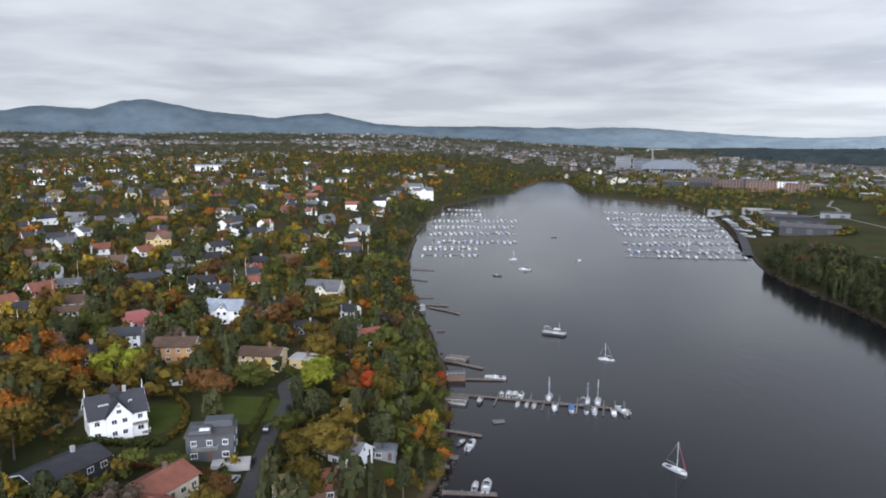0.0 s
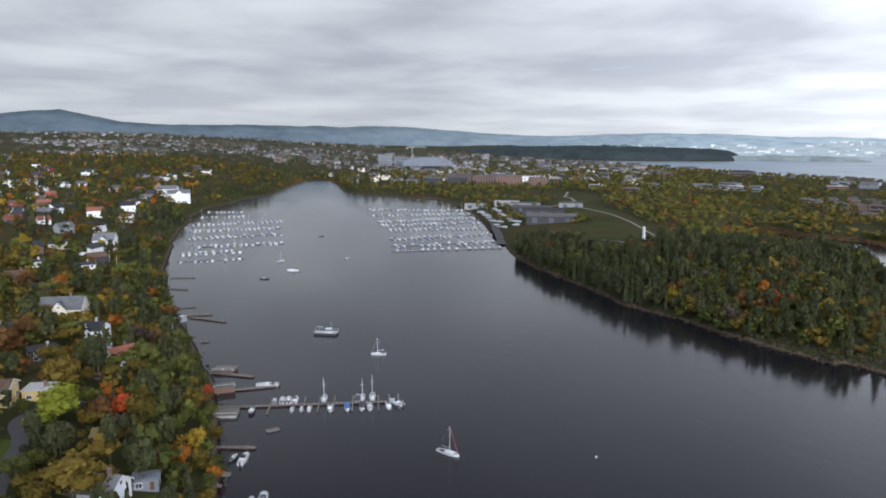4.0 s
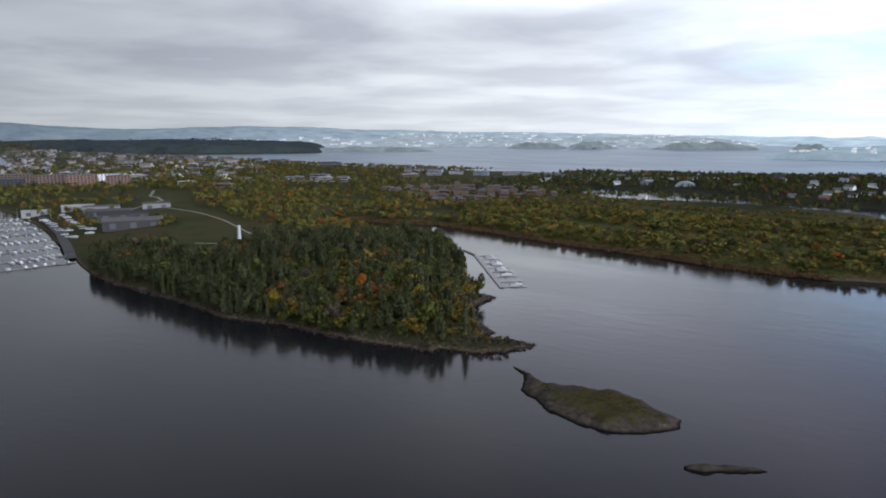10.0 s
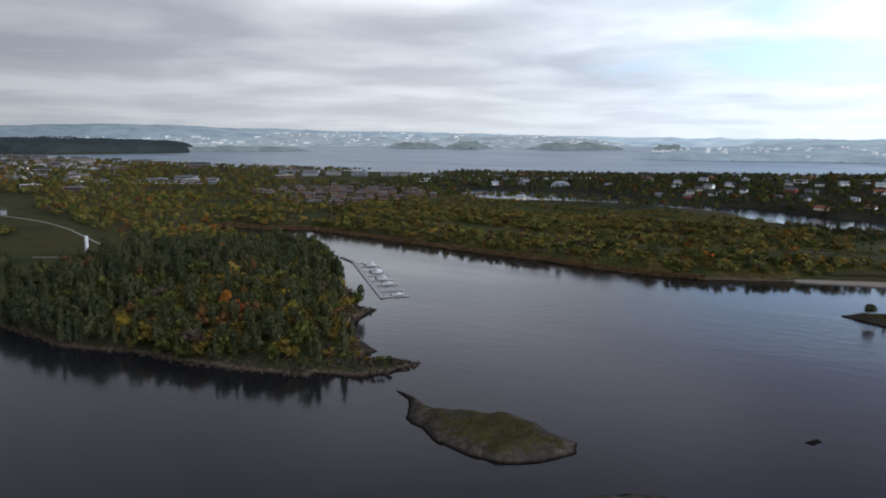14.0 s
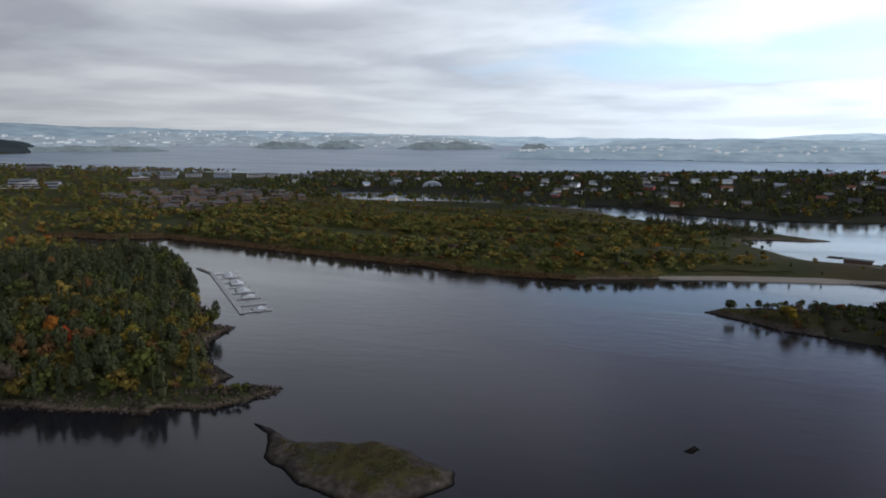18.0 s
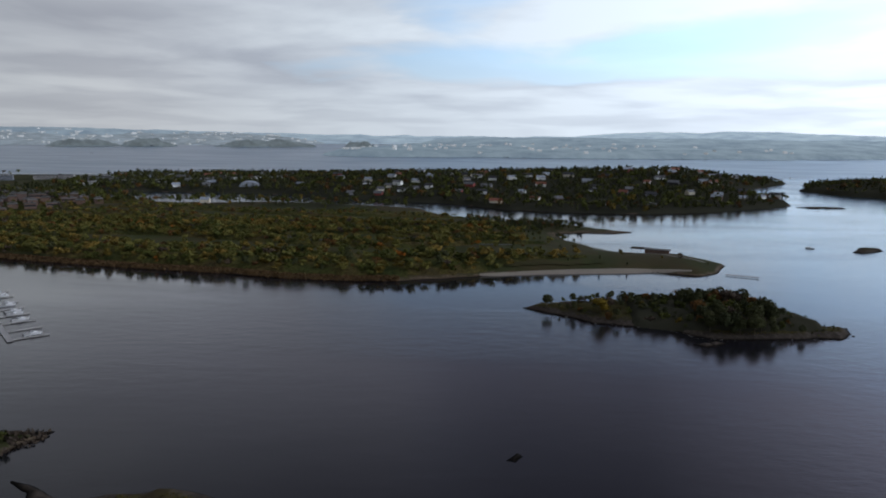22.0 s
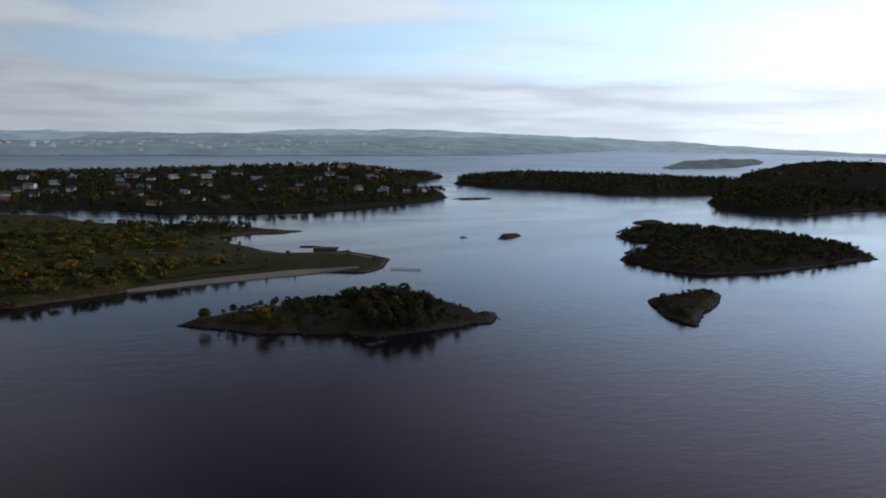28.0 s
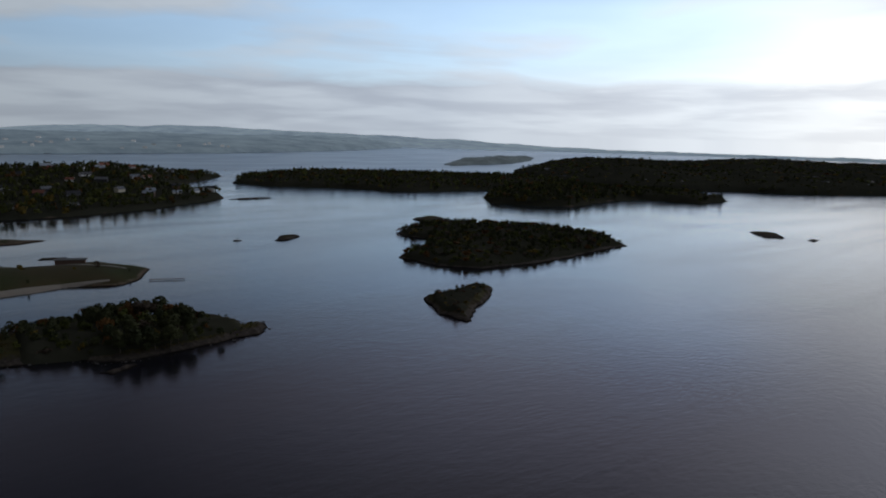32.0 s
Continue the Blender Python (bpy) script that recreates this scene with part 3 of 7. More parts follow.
def islet_height(x, y, shore, top, spread, seed, jag=1.0):
    d = inside(x, y, shore) + jag * rough_noise(x, y, 9, seed)
    ledge = np.abs(rough_noise(x * 0.8, y * 1.3, 7, seed + 5)) * np.clip(d / 2, 0, 1) * np.clip(1.6 - d / 9, 0.25, 1)
    h = np.where(d > 0, top * (1 - np.exp(-d / spread)) + 0.25 * rough_noise(x, y, 3, seed + 3) * np.minimum(1, d / 3) + 0.75 * ledge - 0.08, 0.4 * d)
    return np.maximum(h, -1.5)


def scrub_belts(x, y):
    """Where scrub grows on the old airfield: belts that run north to south."""
    near = x - np.interp(y, (-20, 72, 100, 171, 262, 380, 450), (530, 500, 489, 489, 505, 528, 537)) + 12 * wave(x, y, 60.0, 20.0)
    rows = np.maximum.reduce([1 - np.abs(near - c) / w for c, w in ((28, 24), (104, 15), (160, 17), (228, 24), (296, 16))])
    rows = rows + 0.45 * wave(x * 1.4, y * 0.55, 48.0, 21.0) - np.clip((70 - y) / 60, 0, 1.3)
    wild = wave(x * 1.7, y * 0.7, 55.0, 20.0) + 0.6 * wave(x * 1.5, y, 21.0, 21.0)
    return np.where(y > 455, wild, np.clip(rows, -1.5, 1))


def canopy(name, shore, box, step, lift, label, ground=ground_height, mat=None, least=1.0, size=9.0, belts=None):
    """The closed, lumpy roof of a dense wood, from which single crowns stand out."""
    gx, gy = np.meshgrid(np.arange(box[0], box[2], step), np.arange(box[1], box[3], step))
    gx, gy = gx + 0.3 * step * wave(gx, gy, step * 1.3, 51.0), gy + 0.3 * step * wave(gx, gy, step * 1.3, 52.0)
    x, y = gx.ravel(), gy.ravel()
    d = inside(x, y, shore) - least + 2.5 * wave(x, y, 30, 53.0)
    if belts is not None:
        d = np.minimum(d, 14 * (scrub_belts(x, y) - belts))
    h = ground(x, y) + lift * np.clip(d / (lift * 0.8), -0.3, 1) * (0.85 + 0.28 * rough_noise(x, y, size, 54.0))
    q = grid_quads(*gx.shape)
    q = q[(d[q] > 0).any(1)]
    return tagged(new(name, sheet(name, np.stack([x, y, h], 1), q, mat or CANOPY)), label, "trees", kind="stuff")


ISLETS = {
    "grassy_islet": ([(242, 170), (235, 159), (222, 151), (211, 135), (208, 123), (208, 112), (213, 103), (224, 95), (231, 98), (235, 108), (240, 120), (238, 134), (233, 147), (238, 157)], 2.6, 5, "low grassy islet with a bare rock rim", 0.7, 1.0, 0.8),
    "rock_tip": ([(240, 205), (244, 190), (252, 181), (271, 172.5), (268, 184), (259, 199)], 1.3, 4, "bare rocky tip of the wooded peninsula", 0.6, 13.0, 0.4),
    "sand_spit": ([(298, 230), (306, 231), (332, 236), (322, 247), (311, 243)], 0.9, 3, "low sandy spit in the cove", 0.7, 14.0, 0.4),
    "stony_point": ([(262, 199), (274, 197), (281, 209), (272, 212)], 0.9, 3, "stony point beside the tip", 0.7, 15.0, 0.4),
    "low_skerry": ([(198, 87), (199, 82), (204, 75), (213, 66), (212, 72), (208, 80), (203, 86)], 1.5, 2.5, "dark low rock skerry just above the water", 0.5, 2.0, 1.5),
    "small_skerry": ([(264, 40), (263, 37), (267, 35), (269, 36), (265, 39)], 0.7, 1.5, "small wet rock breaking the water", 0.4, 3.0, 0.4),
    "park_island": ([(434, 29), (425, 18), (415, 2), (408, -5), (404, -23), (401, -39), (392, -46), (387, -55), (388, -76), (393, -99), (394, -112), (403, -120), (411, -121), (415, -111), (427, -113), (444, -96), (450, -68), (455, -39), (453, -17), (447, 7), (443, 20)], 4.5, 11, "long low island with a rocky rim", 1.2, 4.0, 1.0),
    "shore_rock": ([(380, -43), (385, -57), (381, -58), (376, -47)], 0.8, 2, "flat rock beside the long island", 0.5, 5.0, 0.5),
    "channel_skerry": ([(636, -234), (631, -239), (644, -261), (654, -264), (656, -248)], 2.4, 4, "bare rock skerry in the channel", 1.0, 6.0, 1.0),
    "rock_island": ([(402, -210), (388, -206), (378, -200), (371, -203), (359, -202), (358, -206), (367, -214), (378, -226), (390, -247), (405, -264), (414, -268), (418, -256), (415, -241), (412, -228), (411, -217)], 4.4, 6, "heart-shaped rock island with heath on top", 0.8, 7.0, 1.6),
    "heath_island": ([(626, -344), (601, -342), (580, -352), (553, -318), (521, -275), (502, -279), (479, -281), (456, -300), (450, -342), (456, -397), (464, -437), (468, -478), (495, -492), (540, -505), (580, -500), (610, -470), (640, -450), (655, -425), (652, -386)], 6.5, 30, "dark wooded island in the fjord", 2.5, 8.0, 2.0),
    "outer_islet": ([(700, -420), (680, -420), (680, -448), (698, -460), (712, -446)], 3, 6, "low dark islet behind the wooded island", 1.5, 9.0, 1.0),
    "flat_skerry": ([(462, -668), (435, -644), (419, -656), (440, -682)], 2.6, 5, "long low skerry in the open fjord", 1.2, 10.0, 1.0),
    "tiny_skerry": ([(401, -662), (393, -662), (395, -673), (401, -670)], 1.0, 2, "tiny rock awash in the fjord", 0.7, 11.0, 0.5),
    "outer_skerry": ([(972, -328), (962, -345), (963, -386), (971, -388), (976, -360)], 1.6, 4, "long low rock off the outer peninsula", 1.5, 17.0, 1.0),
    "lagoon_islet": ([(640, -66), (632, -62), (628, -78), (636, -82)], 0.9, 3, "low islet off the sandy spit", 0.8, 12.0, 0.6),
}
for name, (shore, top, spread, label, step, seed, jag) in ISLETS.items():
    build_islet(name, shore, top, spread, label, step, seed, jag)


def islet_at(name, x, y):
    shore, top, spread, _, _, seed, jag = ISLETS[name]
    return islet_height(x, y, shore, top, spread, seed, jag)


canopy("far_peninsula_wood", FAR_PENINSULA, (2320, -2900, 4300, 640), 19, 11, "far wooded peninsula across the fjord", mat=FAR_WOOD_HAZE, size=40.0)
canopy("headland_canopy", [(1200, 3020), (1290, 2770), (1525, 2446), (1680, 2335), (1950, 2203), (2060, 2325), (2240, 2500), (2340, 3200), (1300, 3400)], (1190, 2190, 2350, 3400), 15, 15, "closed dark forest of the far headland", mat=HEADLAND_HAZE, size=26.0)
canopy("west_mainland_canopy", WEST_MAINLAND, (290, -2600, 1700, -990), 11, 8, "closed canopy of the long forested shore", size=18.0)
canopy("west_island_canopy", WEST_ISLAND, (920, -1020, 1420, -420), 6, 5, "closed pine canopy of a low island")
canopy("wooded_island_canopy", WOODED_ISLAND, (640, -1030, 940, -610), 6, 7, "closed canopy of the wooded island")
canopy("outer_neck_canopy", OUTER_NECK + [(1440, -440), (1420, -250), (1480, 0), (1440, 250), (1380, 520), (1100, 640)], (850, -500, 1490, 660), 7, 3.6, "dense garden thickets of the outer peninsula")
canopy("shore_thicket", INLET + SPIT + [(1000, 600), (700, 640)], (484, -20, 930, 600), 3.5, 2.4, "dense willow thickets in belts on the old airfield", mat=SCRUB, least=6.0, size=7.0, belts=-0.05)
canopy("long_island_thicket", [(405, -22), (396, -50), (394, -75), (399, -106), (412, -110), (438, -92), (446, -60), (448, -25)], (390, -116, 454, -16), 2.2, 2.6, "dense dark thicket on the long island", lambda x, y: islet_at("park_island", x, y), least=1.5, size=5.0)
canopy("rock_island_thicket", ISLETS["rock_island"][0], (356, -270, 420, -198), 1.5, 0.9, "dark brown heath covering the rock island", lambda x, y: islet_at("rock_island", x, y), least=4.5, size=4.0)
canopy("heath_island_canopy", ISLETS["heath_island"][0], (446, -512, 662, -268), 3, 2.6, "dense low thicket on the island", lambda x, y: islet_at("heath_island", x, y), least=4.0, size=6.0)
# ---- kit for building things ----
class Bits:
    """Collects the faces of one mesh, with a material number for each face."""

    def __init__(self):
        self.v, self.f, self.m = [], [], []

    def add(self, verts, faces, mat=0):
        n = len(self.v)
        self.v += [tuple(p) for p in verts]
        self.f += [tuple(i + n for i in f) for f in faces]
        self.m += [mat] * len(faces)
        return self

    def box(self, x, y, z, sx, sy, sz, mat=0, taper=1.0):
        """A box on its base centre; taper narrows its top."""
        a, b, p, q = sx / 2, sy / 2, sx / 2 * taper, sy / 2 * taper
        vs = [(x - a, y - b, z), (x + a, y - b, z), (x + a, y + b, z), (x - a, y + b, z), (x - p, y - q, z + sz), (x + p, y - q, z + sz), (x + p, y + q, z + sz), (x - p, y + q, z + sz)]
        return self.add(vs, [(3, 2, 1, 0), (4, 5, 6, 7), (0, 1, 5, 4), (1, 2, 6, 5), (2, 3, 7, 6), (3, 0, 4, 7)], mat)

    def prism(self, outline, x0, x1, mat=0):
        """An outline in y and z, drawn out along x."""
        n = len(outline)
        vs = [(x0, y, z) for y, z in outline] + [(x1, y, z) for y, z in outline]
        fs = [(k, (k + 1) % n, n + (k + 1) % n, n + k) for k in range(n)] + [tuple(range(n))[::-1], tuple(range(n, 2 * n))]
        return self.add(vs, fs, mat)

    def loft(self, rings, mat=0, close=True):
        n = len(rings[0])
        vs = [p for ring in rings for p in ring]
        fs = [(r * n + k, r * n + (k + 1) % n, (r + 1) * n + (k + 1) % n, (r + 1) * n + k) for r in range(len(rings) - 1) for k in range(n)]
        if close:
            fs += [tuple(range(n))[::-1], tuple(range((len(rings) - 1) * n, len(rings) * n))]
        return self.add(vs, fs, mat)

    def rod(self, a, b, r0, r1=None, sides=6, mat=0):
        a, b = Vector(a), Vector(b)
        w = (b - a).normalized()
        u = w.orthogonal().normalized()
        t = w.cross(u)
        r1 = r0 if r1 is None else r1
        ring = lambda c, r: [c + r * (math.cos(k * 2 * math.pi / sides) * u + math.sin(k * 2 * math.pi / sides) * t) for k in range(sides)]
        return self.loft([ring(a, r0), ring(b, r1)], mat)

    def mesh(self, name, *mats):
        me = bpy.data.meshes.new(name)
        me.from_pydata(self.v, [], self.f)
        for m in mats:
            me.materials.append(m)
        me.polygons.foreach_set("material_index", self.m)
        me.update()
        return me


def part(name, data, parent, at=None, label=""):
    ob = new(name, data)
    ob.parent = parent
    if at is not None:
        ob.matrix_basis = at
    return tagged(ob, label) if label else ob


def thing(name, x, y, z, yaw, label, category, group=""):
    ob = new(name)
    ob.empty_display_size = 0.5
    ob.matrix_basis = pose(x, y, z, 0, 0, yaw)
    return tagged(ob, label, category, group)


WHITE = plain("white_paint", (0.72, 0.72, 0.70), 0.6, spread=0.08, scale=0.5)
CREAM = plain("cream_paint", (0.62, 0.56, 0.44), 0.65, spread=0.1, scale=0.5)
YELLOW = plain("yellow_paint", (0.52, 0.38, 0.16), 0.65, spread=0.1, scale=0.5)
OCHRE = plain("ochre_boards", (0.36, 0.20, 0.08), 0.7, spread=0.15, scale=0.6)
REDWOOD = plain("red_boards", (0.25, 0.045, 0.035), 0.7, spread=0.15, scale=0.6)
PINK = plain("faded_red_render", (0.27, 0.085, 0.08), 0.75, spread=0.12, scale=0.4)
BROWN = plain("brown_boards", (0.11, 0.065, 0.045), 0.75, spread=0.2, scale=0.6)
BLACK = plain("black_boards", (0.028, 0.028, 0.03), 0.65, spread=0.25, scale=0.6)
GREY = plain("grey_boards", (0.20, 0.205, 0.215), 0.7, spread=0.12, scale=0.6)
NAVY = plain("dark_blue_boards", (0.035, 0.05, 0.085), 0.65, spread=0.2, scale=0.6)
BRICK = plain("brown_brick", (0.125, 0.082, 0.068), 0.85, spread=0.2, scale=0.8)
ORANGE_BRICK = plain("orange_brick", (0.19, 0.115, 0.085), 0.85, spread=0.15, scale=0.4)
CONCRETE = plain("concrete", (0.30, 0.29, 0.28), 0.85, spread=0.15, scale=0.3)
STEEL = plain("galvanised_steel", (0.42, 0.43, 0.45), 0.4, 0.7, 0.1)
TIMBER = plain("weathered_timber", (0.125, 0.112, 0.097), 0.9, spread=0.25, scale=1.0)
BOAT_WHITE = plain("white_gelcoat", (0.46, 0.47, 0.48), 0.35, spread=0.05, scale=0.8)
BOAT_BLUE = plain("blue_boat_cover", (0.05, 0.12, 0.27), 0.8, spread=0.15)
BOAT_DARK = plain("dark_boat_cover", (0.035, 0.038, 0.045), 0.7, spread=0.2)
RED_SAIL = plain("furled_red_sail", (0.20, 0.03, 0.05), 0.85)
TAR = plain("asphalt", (0.045, 0.044, 0.044), 0.92, spread=0.25, scale=0.25)
PATH_GRAVEL = plain("pale_gravel", (0.15, 0.14, 0.12), 0.95, spread=0.15, scale=0.2)
CAR_DARK = plain("dark_car_paint", (0.02, 0.022, 0.026), 0.25)
CAR_LIGHT = plain("silver_car_paint", (0.42, 0.43, 0.44), 0.3, 0.4)


def build_glass():
    m, t, b = material("window_glass", 0.08)
    b.inputs["Base Color"].default_value = (0.022, 0.026, 0.032, 1)
    b.inputs["Specular IOR Level"].default_value = 0.7
    bump(t, b, noise_at(t, place(t), 0.6, 2.0), 0.05, 0.05)
    return m


def roofing(name, col, rows):
    """Courses of tiles across the slope, with moss and soot."""
    m, t, b = material(name, 0.85)
    b.inputs["Specular IOR Level"].default_value = 0.2
    p = place(t)
    sep = t.nodes.new("ShaderNodeSeparateXYZ")
    t.links.new(p, sep.inputs[0])
    n1, n2 = noise_at(t, p, 0.35), noise_at(t, p, 3.5, 3.0)
    tone = math_node(t, "ADD", math_node(t, "MULTIPLY", n1, 0.6), math_node(t, "MULTIPLY", n2, 0.4))
    rnd = t.nodes.new("ShaderNodeObjectInfo").outputs["Random"]
    tone = math_node(t, "ADD", tone, math_node(t, "MULTIPLY", math_node(t, "SUBTRACT", rnd, 0.5), 0.35))
    t.links.new(ramp(t, tone, [(0.25, tuple(c * 0.6 for c in col)), (0.55, col), (0.8, tuple(min(1, c * 1.35) for c in col))]), b.inputs["Base Color"])
    step = math_node(t, "FRACT", math_node(t, "MULTIPLY", sep.outputs[2], rows))
    bump(t, b, math_node(t, "ADD", step, math_node(t, "MULTIPLY", n2, 0.6)), 0.7, 0.06)
    return m


DARK_GREY = plain("dark_grey_boards", (0.062, 0.066, 0.074), 0.6, spread=0.15, scale=0.6)
GLASS = build_glass()
SLATE = roofing("slate_roof", (0.036, 0.036, 0.040), 4.0)
TILE_RED = roofing("red_tile_roof", (0.19, 0.075, 0.05), 4.5)
TILE_BROWN = roofing("brown_tile_roof", (0.095, 0.060, 0.042), 4.5)
TILE_GREY = roofing("grey_tile_roof", (0.11, 0.11, 0.115), 4.5)
FELT = roofing("roofing_felt", (0.085, 0.082, 0.08), 0.5)
COPPER = roofing("mossy_felt_roof", (0.13, 0.10, 0.045), 0.6)
METAL_ROOF = roofing("pale_metal_roof", (0.22, 0.24, 0.27), 0.6)
FOOTPRINTS, GARDENS = [], []
# ---- houses ----
WINDOW = {}


def window_meshes(w, h):
    """Frame and pane of a window that faces -y, origin at its middle on the wall."""
    key = (round(w, 1), round(h, 1))
    if key not in WINDOW:
        f = Bits()
        for x, z, sx, sz in ((0, h / 2 - 0.05, w + 0.16, 0.16), (0, -h / 2 - 0.11, w + 0.16, 0.16), (-w / 2, -h / 2, 0.12, h), (w / 2, -h / 2, 0.12, h), (0, -h / 2, 0.07, h)):
            f.box(x, -0.05, z, sx, 0.12, sz)
        p = Bits().box(0, -0.03, -h / 2, w, 0.05, h)
        WINDOW[key] = (f.mesh("window", WHITE), p.mesh("pane", GLASS))
    return WINDOW[key]


def put_window(parent, x, y, z, turn, w=1.2, h=1.2, whole=False):
    frame_mesh, pane_mesh = window_meshes(w, h)
    if whole:
        key = ("whole", round(w, 1), round(h, 1))
        if key not in WINDOW:
            b = Bits().box(0, -0.02, -h / 2 - 0.1, w + 0.2, 0.1, h + 0.2).box(0, -0.08, -h / 2, w, 0.05, h, 1)
            WINDOW[key] = b.mesh("window", WHITE, GLASS)
        part("window", WINDOW[key], parent, pose(x, y, z, 0, 0, turn))
        return
    win = part("window", frame_mesh, parent, pose(x, y, z, 0, 0, turn))
    part("pane", pane_mesh, win)


def gable_outline(d, h, rise, base):
    return [(-d / 2, -base), (d / 2, -base), (d / 2, h), (0, h + rise), (-d / 2, h)]


def roof_bits(w, d, h, rise, over, thick):
    s = math.hypot(d / 2, rise)
    ny, nz = rise / s, d / 2 / s
    ey = d / 2 + over * d / 2 / s
    ez = h - over * rise / s
    t = thick
    bits = Bits()
    for k in (-1, 1):
        low, top = (k * ey, ez + 0.03), (0.0, h + rise + 0.03)
        outline = [low, top, (0.0, top[1] + t / nz), (low[0] + k * ny * t, low[1] + nz * t)]
        bits.prism(outline if k > 0 else outline[::-1], -w / 2 - over * 0.8, w / 2 + over * 0.8)
    return bits


def house(x, y, turn, w, d, h, wall, roof, label, pitch=36, storeys=2, cross=0.0, flat=False, chimney=True, near=True, trim=True, group="", sides=True):
    """A timber house whose long side looks towards the camera's side of the plan, turned by some degrees."""
    yaw = math.degrees(math.atan2(10 - x, y)) + turn
    z = height_at(x, y)
    whole = y > 240 or y < 0
    ob = thing("house", x, y, z, yaw, label, "house", group)
    FOOTPRINTS.append((x, y, 0.5 * math.hypot(w, d) * 0.88))
    far = math.hypot(x, y)
    GARDENS.append((x - x / far * (d * 0.5 + 5), y - y / far * (d * 0.5 + 5), min(6.0, w * 0.4)))
    rise = d / 2 * math.tan(radians(pitch))
    if flat:
        part("wall", Bits().box(0, 0, -2.0, w, d, h + 2.0).mesh("wall", wall), ob)
        top = part("roof", Bits().box(0, 0, h, w + 0.7, d + 0.7, 0.3).box(0, 0, h + 0.3, w + 0.1, d + 0.1, 0.08).mesh("roof", roof), ob)
    else:
        part("wall", Bits().prism(gable_outline(d, h, rise, 2.0), -w / 2, w / 2).mesh("wall", wall), ob)
        top = part("roof", roof_bits(w, d, h, rise, 0.6, 0.16).mesh("roof", roof), ob)
        if trim:
            sl = rise / (d / 2)
            chevron = [(-d / 2 - 0.5, h - 0.5 * sl - 0.2), (0, h + rise - 0.2), (d / 2 + 0.5, h - 0.5 * sl - 0.2), (d / 2 + 0.5, h - 0.5 * sl + 0.1), (0, h + rise + 0.1), (-d / 2 - 0.5, h - 0.5 * sl + 0.1)]
            for e in (-1, 1):
                part("bargeboard", Bits().prism(chevron, e * (w / 2 + 0.5) - 0.05, e * (w / 2 + 0.5) + 0.05).mesh("bargeboard", WHITE), ob)
        if cross:
            cd = w * cross
            crise = cd / 2 * math.tan(radians(pitch + 8))
            crise = min(crise, rise * 0.98)
            m = pose(0, -d / 4 - 0.55, 0, 0, 0, 90)
            part("gable", Bits().prism(gable_outline(cd, h, crise, 2.0), -d / 4 - 0.2, d / 4).mesh("gable", wall), ob, m)
            part("gable_roof", roof_bits(d / 2 + 0.4, cd, h, crise, 0.6, 0.16).mesh("gable_roof", roof), ob, m)
    if chimney:
        c = Bits().box(0, 0, 0, 0.8, 0.7, 1.7).box(0, 0, 1.7, 0.95, 0.85, 0.18)
        part("chimney", c.mesh("chimney", BRICK if roof is not SLATE else CONCRETE), top, pose(w * 0.18, 0.1, (h + rise - 0.35) if not flat else h + 0.2))
    # windows on the long front and both ends
    front = -d / 2
    n = max(2, int(w / (3.0 if near else 4.2)))
    gap = h / storeys
    for s in range(storeys):
        for k in range(n):
            u = -w / 2 + w * (k + 0.5) / n
            if cross and abs(u) < w * cross / 2 + 0.4:
                continue
            if s == 0 and k == n // 2 and not cross:
                dr = Bits().box(0, -0.04, 0, 1.0, 0.1, 2.05).mesh("door", BROWN)
                part("door", dr, ob, pose(u, front, 0.15))
                continue
            put_window(ob, u, front, gap * s + 1.55, 0, 1.5 if s == 0 else 1.2, 1.25, whole)
        if sides:
            for k in range(max(1, int(d / 3.6))):
                u = -d / 2 + d * (k + 0.5) / max(1, int(d / 3.6))
                put_window(ob, w / 2, u, gap * s + 1.55, 90, whole=whole)
                put_window(ob, -w / 2, u, gap * s + 1.55, -90, whole=whole)
        if cross:
            for u in (-1.2, 1.2):
                put_window(ob, u, -d / 2 - 0.77, gap * s + 1.55, 0, whole=whole)
    if cross:
        put_window(ob, 0, -d / 2 - 0.77, h + 1.0, 0, 1.2, 1.0)
        put_window(ob, 0, -d / 2 - 0.77, h + 2.4, 0, 0.7, 0.7)
    if not flat and sides and rise > 2.2:
        put_window(ob, w / 2, 0, h + 0.9, 90, 1.0, 1.0)
        put_window(ob, -w / 2, 0, h + 0.9, -90, 1.0, 1.0)
    return ob


def balcony(ob, x, y, z, w, depth, mat=WHITE):
    """A railed balcony on the front of a house."""
    b = part("balcony", Bits().box(x, y, z, w, depth, 0.18).mesh("balcony", TIMBER), ob)
    r = Bits().box(x, y - depth / 2, z + 0.95, w, 0.07, 0.08)
    for k in range(int(w / 0.45) + 1):
        r.box(x - w / 2 + k * 0.45, y - depth / 2, z + 0.18, 0.05, 0.05, 0.78)
    for e in (-1, 1):
        r.box(x + e * w / 2, y, z + 0.95, 0.07, depth, 0.08)
    part("railing", r.mesh("railing", mat), b)


# the big white villa over the bay, and its neighbours
villa = house(-83, 168, 6, 13.2, 9.2, 5.9, WHITE, SLATE, "large white wooden villa with steep slate roof and front gable", 42, 2, 0.44)
balcony(villa, 4.7, -5.4, 2.9, 3.6, 1.6)
balcony(villa, 6.0, -5.2, 0.1, 2.0, 1.4)
spire = Bits().rod((0, 0, 0), (0, 0, 2.6), 0.14, 0.03)
for px in (-6.7, 0.0, 6.7):
    part("finial", spire.mesh("finial", WHITE), villa, pose(px, 0, 9.9))
